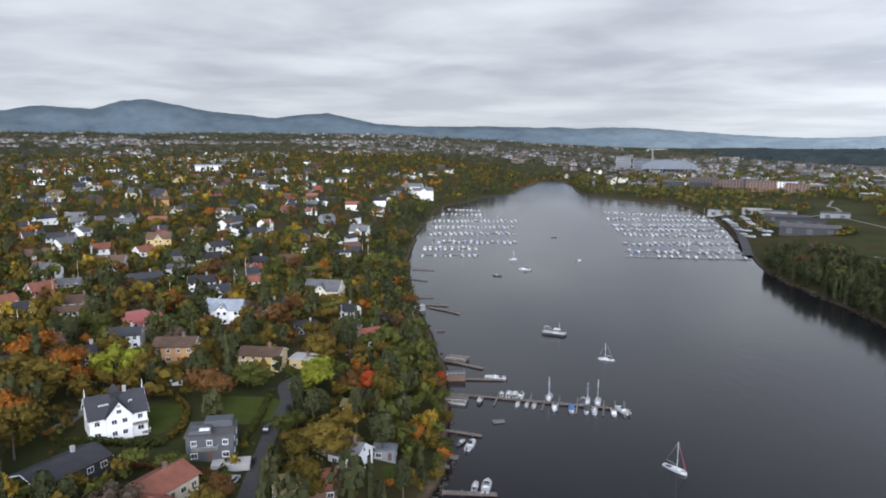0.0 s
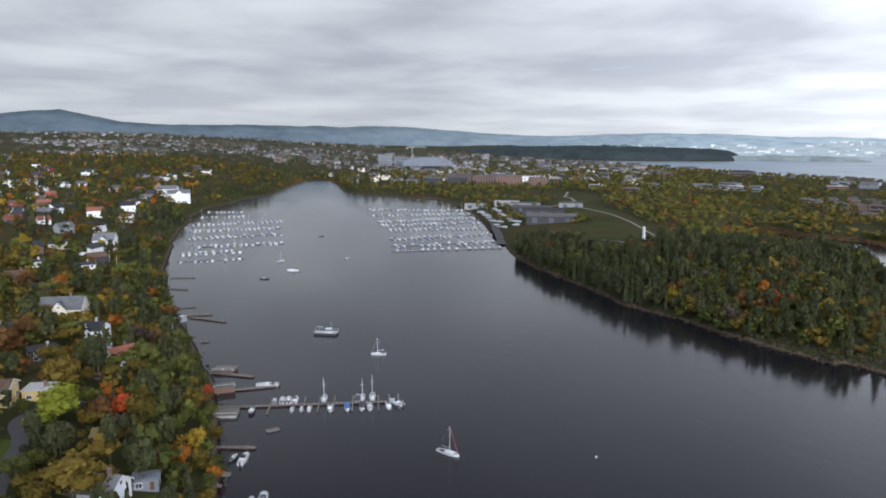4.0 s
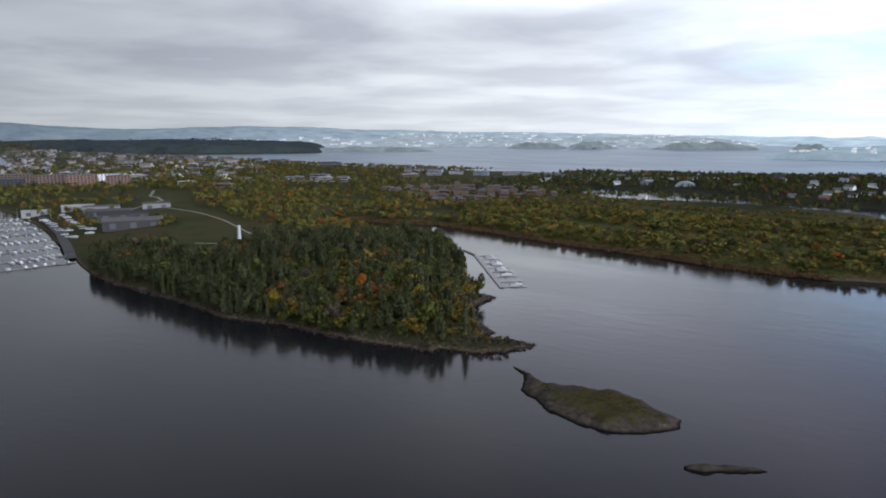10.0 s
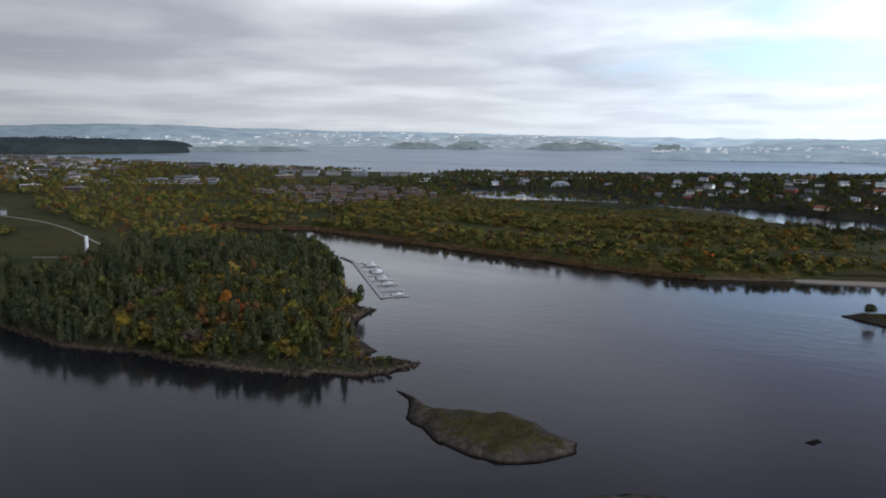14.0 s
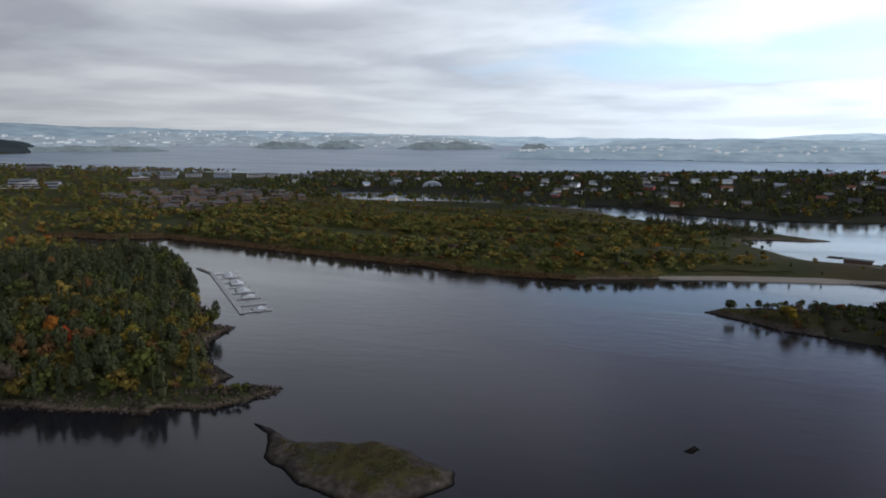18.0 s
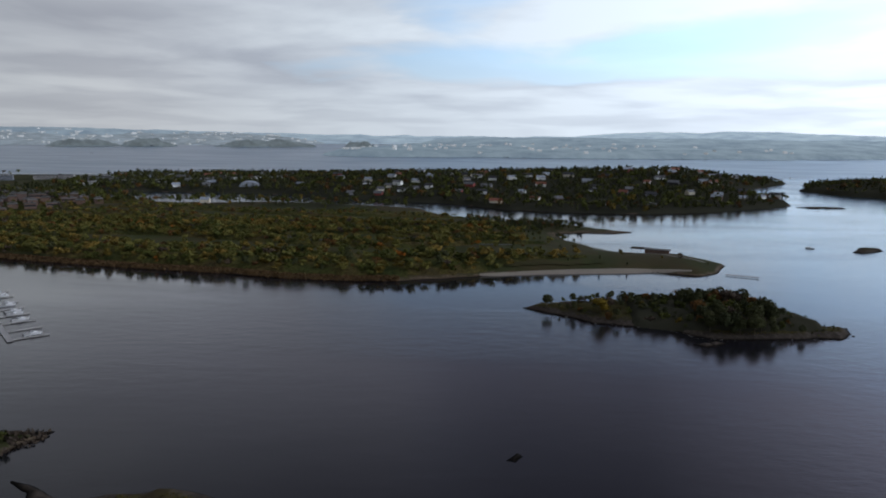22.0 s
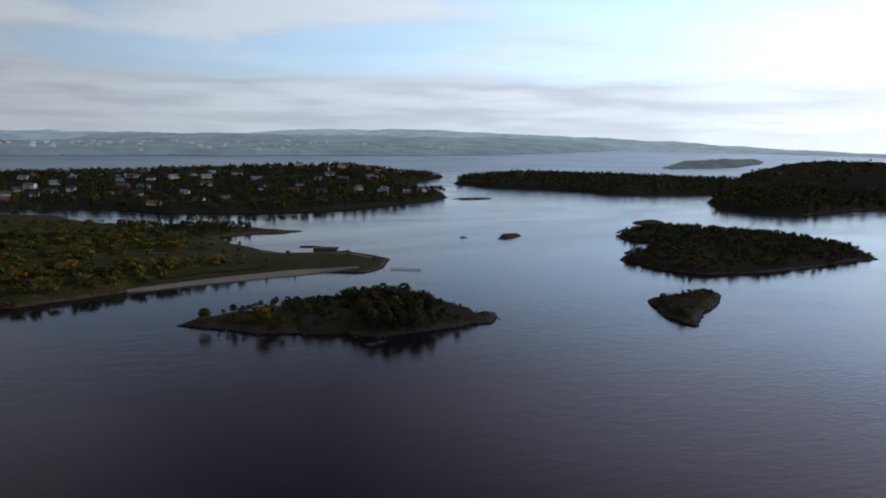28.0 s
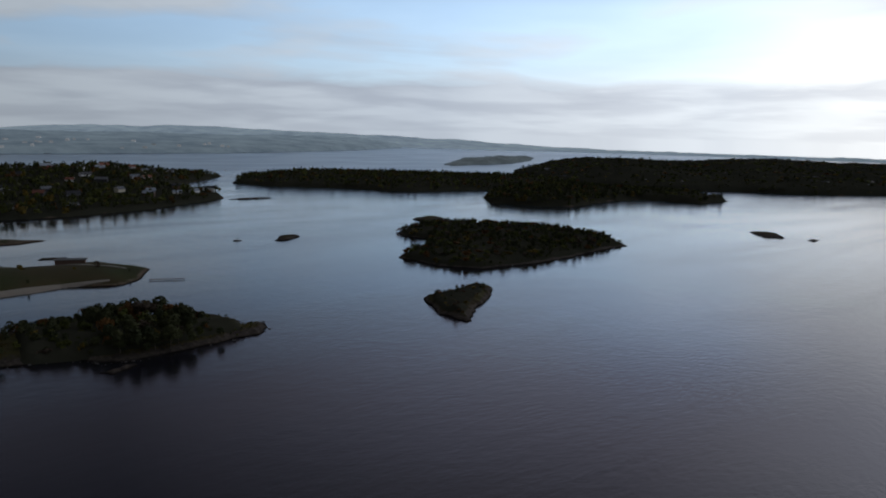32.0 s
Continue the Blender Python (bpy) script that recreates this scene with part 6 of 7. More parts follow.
def marina(rows, label, group, seed, gap=4.1):
    rng = random.Random(seed)
    for x0, y0, x1, y1, both in rows:
        n = math.hypot(x1 - x0, y1 - y0)
        yaw = math.degrees(math.atan2(y1 - y0, x1 - x0))
        pier(x0, y0, x1, y1, 1.6, label, mat=PONTOON, fingers=int(n / 16), reach=6.0)
        c, s = math.cos(radians(yaw)), math.sin(radians(yaw))
        k = 3.0
        while k < n - 1:
            for e in ((-1, 1) if both else (-1,)):
                if rng.random() < 0.86:
                    off = rng.uniform(4.3, 5.2)
                    x, y = x0 + c * k - s * e * off, y0 + s * k + c * e * off
                    pick = rng.random()
                    m = pose(x, y, 0, 0, 0, yaw + (90 if e > 0 else -90) + (180 if rng.random() < 0.3 else 0) + rng.uniform(-4, 4))
                    kind = 0 if pick < 0.36 else 1 if pick < 0.6 else 2 if pick < 0.76 else 3 if pick < 0.84 else 4 if pick < 0.93 else 5
                    if kind in LAID and y > 690:
                        FAR_BOATS.append((kind, m))
                        continue
                    if kind in LAID:
                        made = copy_thing(LAID[kind], m)
                    else:
                        made = laid_boat(kind, m)
                        LAID[kind] = made
                    made["group"] = group
            k += gap * rng.uniform(0.85, 1.35)


LAID, FAR_BOATS = {}, []


def laid_boat(kind, m):
    if kind == 0:
        ob = motorboat(0, 0, 0, 7.2, "cabin", "white cabin motorboat moored in the marina", engine=False)
    elif kind == 1:
        ob = motorboat(0, 0, 0, 6.2, "open", "open white motorboat moored in the marina", engine=False)
    elif kind == 2:
        ob = motorboat(0, 0, 0, 6.4, "cover", "white motorboat under a dark tarpaulin", engine=False)
    elif kind == 3:
        ob = motorboat(0, 0, 0, 6.0, "blue", "white motorboat under a blue tarpaulin", engine=False)
    elif kind == 4:
        ob = sailboat(0, 0, 0, 9.0, "white sailboat moored in the marina")
    else:
        ob = motorboat(0, 0, 0, 9.0, "cabin", "large white cabin cruiser moored in the marina", engine=False)
    ob.matrix_basis = m
    return ob


marina(((-19, 540, 29, 541, 0), (-18, 574, 31, 575, 1), (-12, 611, 66, 607, 1), (-15, 661, 70, 670, 1), (-14, 717, 75, 715, 1), (-12, 768, 82, 770, 1), (-3, 838, 46, 834, 1), (6, 900, 48, 888, 0)), "floating concrete marina pontoon", "west marina boats", 4, 4.3)
marina(((234, 521, 142, 534, 0), (243, 556, 148, 561, 1), (257, 602, 156, 601, 1), (267, 645, 172, 663, 1), (280, 690, 174, 700, 1), (291, 732, 177, 731, 1), (303, 775, 185, 795, 1), (309, 813, 196, 862, 1)), "floating concrete marina pontoon of the east harbour", "east marina boats", 8, 4.6)


def far_boats():
    """Boats of the farthest pontoons, joined into one mesh."""
    b, mats = Bits(), []
    for kind, m in FAR_BOATS:
        for piece in LAID[kind].children_recursive:
            me, at = piece.data, m @ (piece.matrix_basis if piece.parent is LAID[kind] else piece.parent.matrix_basis @ piece.matrix_basis)
            slots = []
            for mat in me.materials:
                if mat not in mats:
                    mats.append(mat)
                slots.append(mats.index(mat))
            start = len(b.v)
            b.v += [tuple(at @ v.co) for v in me.vertices]
            for f in me.polygons:
                b.f.append(tuple(start + i for i in f.vertices))
                b.m.append(slots[f.material_index])
    tagged(new("moored_boats", b.mesh("moored_boats", *mats)), "crowded white boats at the farthest pontoons", "boats", kind="stuff")


far_boats()


def boatyard():
    """Boats laid up on cradles beside the halls."""
    rng = random.Random(23)
    for k in range(22):
        s = (k % 11) / 10
        x, y = 268 + 40 * s + 14 * (k // 11) + rng.uniform(-3, 3), 600 + 150 * s + rng.uniform(-4, 4)
        if any((x - u) ** 2 + (y - v) ** 2 < (q * 0.7 + 3) ** 2 for u, v, q in FOOTPRINTS if q > 10):
            continue
        made = copy_thing(LAID[rng.choice((0, 1, 2, 4, 5))], pose(x, y, height_at(x, y) + 1.4, 0, 0, rng.uniform(-60, -20)))
        made["group"] = "boats laid up ashore"
        part("cradle", Bits().box(-1.6, 0, -1.9, 0.3, 1.8, 2.0).box(1.6, 0, -1.9, 0.3, 1.8, 2.0).box(0, 0, -1.7, 3.6, 0.3, 0.3).mesh("cradle", TIMBER), made)
        FOOTPRINTS.append((x, y, 4))


boatyard()
# the floating dock off the wood, with its white boats
pier(428, 321, 351, 246, 2.4, "long white floating dock in the cove", mat=CONCRETE)
pier(440, 341, 428, 321, 2.0, "gangway of the floating dock", mat=TIMBER)
for k in range(8):
    s = (k + 0.15) / 7.3
    x, y = 428 - 77 * s, 321 - 75 * s
    pier(x, y, x + 10.5, y - 10.8, 1.1, "finger pontoon of the floating dock", mat=CONCRETE)
for s in (0.08, 0.14, 0.32, 0.36, 0.5, 0.55, 0.68, 0.95):
    motorboat(428 - 77 * s + 7.5, 321 - 75 * s - 6.0, -45 + 6 * s, 7.2, "cabin", "white cabin motorboat at the floating dock", "boats at the floating dock")
for x, y, yaw in ((2050, 1290, 20), (2260, 1340, -30), (1560, -560, 10)):
    sailboat(x, y, yaw, 11, "white sailing yacht far out on the fjord")
sailboat(650, -208, 60, 6.5, "small white sailboat in the channel", cover=False)
buoy = thing("mooring_buoy", 103, 164, 0, 0, "small white mooring buoy", "buoy")
part("float", Bits().loft([[(0.32 * math.sin(a) * math.cos(k * math.pi / 4), 0.32 * math.sin(a) * math.sin(k * math.pi / 4), 0.15 - 0.32 * math.cos(a)) for k in range(8)] for a in (0.2, 0.8, 1.5, 2.3, 2.9)]).mesh("float", BOAT_WHITE), buoy)
part("ring", Bits().box(0, 0, 0.44, 0.1, 0.1, 0.14).mesh("ring", STEEL), buoy)


def car(x, y, yaw, paint, label):
    ob = thing("car", x, y, height_at(x, y) + 0.3, yaw, label, "car", "cars on the lane")
    part("body", Bits().box(0, 0, 0.25, 4.3, 1.75, 0.6, taper=0.97).mesh("body", paint), ob)
    part("cabin", Bits().box(-0.2, 0, 0.85, 2.4, 1.6, 0.55, taper=0.8).mesh("cabin", GLASS), ob)
    part("roof", Bits().box(-0.2, 0, 1.4, 1.9, 1.28, 0.05).mesh("roof", paint), ob)
    for px in (-1.35, 1.35):
        for py in (-0.85, 0.85):
            part("wheel", Bits().rod((0, -0.1, 0), (0, 0.1, 0), 0.32, sides=12).mesh("wheel", BOAT_DARK), ob, pose(px, py, 0.32))


car(-47.5, 178, 92, CAR_DARK, "dark parked car at the edge of the lane")
car(-47, 160, 85, CAR_DARK, "dark car standing on the lane")
car(-48.5, 151, 80, CAR_LIGHT, "silver car parked beside the lane")
car(-104, 222, 20, CAR_LIGHT, "silver car parked at a house")
# ---- trees ----
def ball(rng, n=3):
    """A lumpy ball of quads, radius about 1."""
    vs, fs, index = [], [], {}

    def corner(p):
        key = tuple(round(c, 4) for c in p)
        if key not in index:
            index[key] = len(vs)
            v = Vector(p).normalized()
            vs.append(v * (1 + rng.uniform(-0.22, 0.22)))
        return index[key]
    for axis in range(3):
        for sign in (-1, 1):
            for i in range(n):
                for j in range(n):
                    q = []
                    for di, dj in ((0, 0), (1, 0), (1, 1), (0, 1)):
                        p = [0, 0, 0]
                        p[axis] = sign
                        p[(axis + 1) % 3] = (2 * (i + di) / n - 1)
                        p[(axis + 2) % 3] = (2 * (j + dj) / n - 1)
                        q.append(corner(p))
                    fs.append(tuple(q if sign > 0 else q[::-1]))
    return np.array([tuple(v) for v in vs]), np.array(fs)


def leaf_cards(centres, out, size, rng):
    """Small tilted leaf sprays, one quad each."""
    n = len(centres)
    nrm = out + rng.normal(0, 0.55, (n, 3))
    nrm /= np.linalg.norm(nrm, axis=1)[:, None]
    u = np.cross(nrm, rng.normal(0, 1, (n, 3)))
    u /= np.linalg.norm(u, axis=1)[:, None]
    v = np.cross(nrm, u)
    s = (size * rng.uniform(0.6, 1.3, n))[:, None]
    c = centres
    return np.stack([c - u * s * 0.7 - v * s * 0.35, c + u * s * 0.2 - v * s * 0.6, c + u * s * 0.75 + v * s * 0.2, c - u * s * 0.15 + v * s * 0.65], 1).reshape(-1, 3), np.arange(4 * n).reshape(n, 4)


def join(pieces):
    vs, fs, n = [], [], 0
    for v, f in pieces:
        vs.append(v)
        fs.append(f + n)
        n += len(v)
    return np.concatenate(vs), np.concatenate(fs)


def broadleaf(seed, cards, lobes, size, n=2):
    """Crown of a leaf tree in a unit box: base at z 0, top at z 1, about 0.8 wide."""
    rng, r2 = np.random.default_rng(seed), random.Random(seed)
    pieces, cs, os = [], [], []
    for k in range(lobes):
        a = k * 2.4 + r2.uniform(-0.4, 0.4)
        lift = r2.uniform(0.30, 0.80) if k else 0.72
        off = (0.26 if k else 0.0) * math.sqrt(max(0.05, 1 - ((lift - 0.45) / 0.55) ** 2)) * r2.uniform(0.7, 1.15)
        c = np.array([off * math.cos(a), off * math.sin(a), lift])
        rad = np.array([r2.uniform(0.16, 0.25)] * 2 + [r2.uniform(0.14, 0.2)]) * (1.0 if lobes > 3 else 1.5)
        v, f = ball(r2, n)
        pieces.append((c + v * rad * (0.64 if cards else 1.0), f))
        if cards:
            m = cards // lobes
            d = rng.normal(0, 1, (m, 3))
            d /= np.linalg.norm(d, axis=1)[:, None]
            cs.append(c + d * rad * rng.uniform(0.66, 1.15, (m, 1)))
            os.append(d)
    if cards:
        pieces.append(leaf_cards(np.concatenate(cs), np.concatenate(os), size, rng))
    v, f = join(pieces)
    return v, f


def conifer(seed, cards, size, round_top, n, lumps):
    """Crown of a spruce or a pine in a unit box."""
    rng, r2 = np.random.default_rng(seed), random.Random(seed)
    z = 0.1 + 0.9 * rng.random(max(cards, 1)) ** 0.85 if cards else np.zeros(0)
    pieces = []
    if round_top:
        for k in range(lumps + 1):
            v, f = ball(r2, n)
            a = k * 2.2
            pieces.append((np.array([0.15 * math.cos(a) * (k > 0), 0.15 * math.sin(a) * (k > 0), 0.58 + 0.085 * k]) + v * np.array([0.19 - 0.015 * k, 0.19 - 0.015 * k, 0.10]), f))
    else:
        for k in range(lumps):
            v, f = ball(r2, n)
            s = 0.22 * (1 - k / (lumps + 0.4))
            pieces.append((np.array([0, 0, 0.2 + 0.8 * k / lumps]) + v * np.array([s, s, 0.7 / lumps]), f))
    if cards:
        a = rng.random(cards) * 6.283
        if round_top:
            z = 0.45 + 0.55 * rng.random(cards)
            rad = 0.33 * np.sqrt(np.clip(1 - ((z - 0.68) / 0.34) ** 2, 0.02, 1)) * rng.uniform(0.6, 1.15, cards)
        else:
            rad = 0.27 * (1.02 - z) * (0.75 + 0.35 * np.sin(z * 55)) * rng.uniform(0.7, 1.2, cards) + 0.01
        out = np.stack([np.cos(a), np.sin(a), 0 * a + 0.45], 1)
        pieces.append(leaf_cards(np.stack([rad * np.cos(a), rad * np.sin(a), z], 1), out, size, rng))
    return join(pieces)


MODELS = {}


def model(kind, level, k):
    key = (kind in ("pine", "spruce") and kind or "leaf", level, k)
    if key not in MODELS:
        seed = 100 * level + 7 * k + (3 if kind == "pine" else 5 if kind == "spruce" else 1)
        if key[0] == "leaf":
            MODELS[key] = (broadleaf(seed, 720, 7, 0.048, 2) if level == 0 else broadleaf(seed, 46, 4, 0.145, 1) if level == 1 else broadleaf(seed, 120, 6, 0.085, 1) if level == 4 else broadleaf(seed, 15, 2, 0.19, 1) if level == 2 else broadleaf(seed, 4, 1, 0.25, 1))
        else:
            rt = 1.0 if kind == "pine" else 0.0
            MODELS[key] = conifer(seed, (560, 50, 15, 4, 120)[level], (0.055, 0.13, 0.17, 0.2, 0.085)[level], rt, (2, 1, 1, 1, 1)[level], (4, 3, 2, 1, 4)[level])
    return MODELS[key]


def grow(name, trees, label, level, category="trees", leaves=LEAVES):
    """Many trees in one mesh; each tree is x, y, z, height, width and leaf."""
    by = {}
    for t in trees:
        by.setdefault(t[5], []).append(t)
    vs, fs, ms, tones, n, mats = [], [], [], [], 0, []
    rng = np.random.default_rng(len(trees))
    for leaf in sorted(by):
        slot = len(mats)
        mats.append(leaves["pine" if leaf == "spruce" else leaf] if leaf in leaves or leaf == "spruce" else leaves["olive"])
        rows = by[leaf]
        for k in range(4):
            part_rows = np.array([r[:5] for r in rows[k::4]], float)
            if not len(part_rows):
                continue
            v, f = model(leaf, level, k)
            m = len(part_rows)
            a = rng.random(m) * 6.283
            c, s = np.cos(a)[:, None], np.sin(a)[:, None]
            wide = part_rows[:, 4:5] / 0.8
            x = (v[None, :, 0] * c - v[None, :, 1] * s) * wide + part_rows[:, 0:1]
            y = (v[None, :, 0] * s + v[None, :, 1] * c) * wide + part_rows[:, 1:2]
            z = v[None, :, 2] * part_rows[:, 3:4] + part_rows[:, 2:3]
            vs.append(np.stack([x, y, z], -1).reshape(-1, 3))
            fs.append((f[None] + (np.arange(m) * len(v))[:, None, None]).reshape(-1, 4) + n)
            ms.append(np.full(m * len(f), slot, np.int32))
            tones.append(np.repeat(rng.random(m), len(f)))
            n += m * len(v)
    me = sheet(name, np.concatenate(vs), np.concatenate(fs), mats[0], False)
    for m in mats[1:]:
        me.materials.append(m)
    me.polygons.foreach_set("material_index", np.concatenate(ms))
    me.attributes.new("tone", "FLOAT", "FACE").data.foreach_set("value", np.concatenate(tones).astype(np.float32))
    return tagged(new(name, me), label, category, kind="stuff")


CROWNS, TRUNKS = {}, {}
WORDS = {"pine": "dark green pine", "spruce": "dark green spruce", "green": "green leafy tree", "olive": "olive-yellow autumn tree", "yellow": "yellow autumn tree", "lime": "bright lime-green tree", "rust": "rusty brown autumn tree", "orange": "orange autumn tree", "red": "red autumn tree", "bare": "half-bare grey tree"}


def tree(x, y, z, high, wide, leaf, k, where):
    """One tree: tapered trunk with limbs, and a crown of leaf sprays."""
    ob = thing("tree", x, y, z - 0.2, (k * 77) % 360, f"{WORDS[leaf]} {where}", "tree", "trees near the shore")
    kind = leaf if leaf in ("pine", "spruce") else "leaf"
    v = k % 3
    if (leaf, v) not in CROWNS:
        a, f = model(leaf, 0, v)
        CROWNS[leaf, v] = sheet("crown", a, f, LEAVES["pine" if leaf == "spruce" else leaf], False)
        CROWNS[leaf, v].attributes.new("tone", "FLOAT", "FACE").data.foreach_set("value", np.full(len(f), 0.2 + 0.3 * v, np.float32))
    if (kind, v) not in TRUNKS:
        b = Bits().rod((0, 0, 0), (0.01, 0.01, 0.5), 0.022, 0.014, 7).rod((0.01, 0.01, 0.5), (0, 0, 0.9), 0.014, 0.004, 6)
        for j in range(5):
            an = j * 2.5 + v
            b.rod((0, 0, 0.28 + 0.1 * j), (0.2 * math.cos(an), 0.2 * math.sin(an), 0.45 + 0.1 * j), 0.008, 0.003, 4)
        TRUNKS[kind, v] = b.mesh("trunk", BARK if kind == "leaf" else BARK)
    size = Matrix.Diagonal((wide / 0.8, wide / 0.8, high, 1))
    part("trunk", TRUNKS[kind, v], ob, Matrix.Diagonal((high * 0.8, high * 0.8, high, 1)))
    part("crown", CROWNS[leaf, v], ob, size)


def pick(rng, weights):
    return rng.choices(list(weights), list(weights.values()))[0]


SUBURB_MIX = {"green": 28, "pine": 13, "spruce": 4, "olive": 36, "yellow": 3.5, "rust": 9, "orange": 2.2, "bare": 4}
SHORE_MIX = {"green": 46, "pine": 20, "spruce": 8, "olive": 20, "yellow": 1, "rust": 3, "orange": 1, "bare": 3}
WOOD_MIX = {"pine": 46, "spruce": 42, "green": 8, "olive": 2, "rust": 1.2, "bare": 1}
FLAT_MIX = {"green": 30, "willow": 30, "olive": 18, "birch": 5, "pine": 10, "rust": 6, "orange": 0.4, "bare": 5}
SCRUB_MIX = {"willow": 46, "green": 18, "birch": 20, "olive": 8, "pine": 4, "rust": 5, "orange": 0.8, "bare": 2}
DARK_MIX = {"pine": 50, "spruce": 7, "green": 30, "olive": 5, "rust": 4}


class Taken:
    """Keeps trees off houses, roads and one another."""

    def __init__(self, cell=12.0):
        self.cell, self.spots = cell, {}
        for x, y, r in FOOTPRINTS:
            self.add(x, y, r)

    def add(self, x, y, r):
        for i in range(int((x - r) // self.cell), int((x + r) // self.cell) + 1):
            for j in range(int((y - r) // self.cell), int((y + r) // self.cell) + 1):
                self.spots.setdefault((i, j), []).append((x, y, r))

    def free(self, x, y, r):
        for i in range(int((x - r) // self.cell), int((x + r) // self.cell) + 1):
            for j in range(int((y - r) // self.cell), int((y + r) // self.cell) + 1):
                if any((x - u) ** 2 + (y - v) ** 2 < (r + s) ** 2 for u, v, s in self.spots.get((i, j), ())):
                    return False
        return True


TAKEN = Taken()
for x, y, r in GARDENS:
    TAKEN.add(x, y, r * (0.75 if math.hypot(x, y) < 300 else 0.3))
for x, y, r in ((-77, 178, 8), (-70, 172, 7), (-78, 160, 7), (-56, 192, 10), (-52, 178, 6), (-68, 160, 5), (-88, 158, 5), (-60, 152, 5), (-28, 164, 5), (-12, 168, 4)):
    TAKEN.add(x, y, r)

# trees that stand out by their colour
k = 0
for x, y, high, wide, leaf, where in ((-40, 207, 13, 15, "lime", "beside the lane"), (-97, 199, 13, 13, "lime", "behind the white villa"), (-30, 170, 12, 14, "olive", "above the shore house"), (-31, 148, 14, 9, "olive", "beside the lane"), (-49, 141, 9, 8, "rust", "at the foot of the lane"), (-36, 190, 9, 9, "pine", "under the lime tree"), (-20, 222, 12, 6, "green", "on the shore slope"), (-16, 176, 13, 8, "pine", "behind the shore house"), (-62, 150, 7, 7, "green", "before the grey house"), (-126, 205, 14, 14, "orange", "behind the villa's drive"), (-120, 190, 13, 13, "olive", "behind the villa's drive"), (-60, 205, 9, 10, "green", "behind the meadow"), (-35, 160, 11, 7, "olive", "at the lane"), (-1, 243, 6, 4.5, "red", "at the foot of the long pier"),
                                      (-24, 215, 11, 7, "red", "on the shore slope"), (-18, 203, 15, 7, "olive", "on the shore slope"), (-29, 212, 10, 8, "rust", "on the shore slope"), (-66, 188, 13, 12, "rust", "on the villa's lawn"), (-98, 150, 15, 13, "olive", "beside the villa's drive"),
                                      (-104, 158, 15, 12, "orange", "beside the villa's drive"), (-109, 182, 14, 13, "olive", "beside the villa's drive"), (-106, 192, 14, 12, "orange", "in the villa's garden"), (-112, 170, 15, 13, "olive", "in the villa's garden"), (-77, 135, 8, 7, "olive", "before the black bungalow"), (-112, 282, 12, 7, "orange", "beside a white house"),
                                      (-69, 391, 11, 9, "orange", "behind the cream villa"), (-33, 321, 9, 8, "yellow", "above the shore"), (-38, 320, 9, 8, "olive", "above the shore"), (-8, 188, 8, 6, "orange", "on the shore"), (-4, 198, 9, 5, "yellow", "on the shore"), (-64, 326, 10, 8, "olive", "before the cream villa"),
                                      (256, 257, 11, 6, "red", "at the edge of the peninsula wood"), (260, 268, 12, 6, "orange", "at the edge of the peninsula wood"), (228, 294, 10, 8, "yellow", "at the water's edge of the wood"), (300, 290, 13, 7, "rust", "inside the peninsula wood")):
    tree(x, y, height_at(x, y), high, wide, leaf, k, where)
    TAKEN.add(x, y, wide * 0.36)
    k += 1


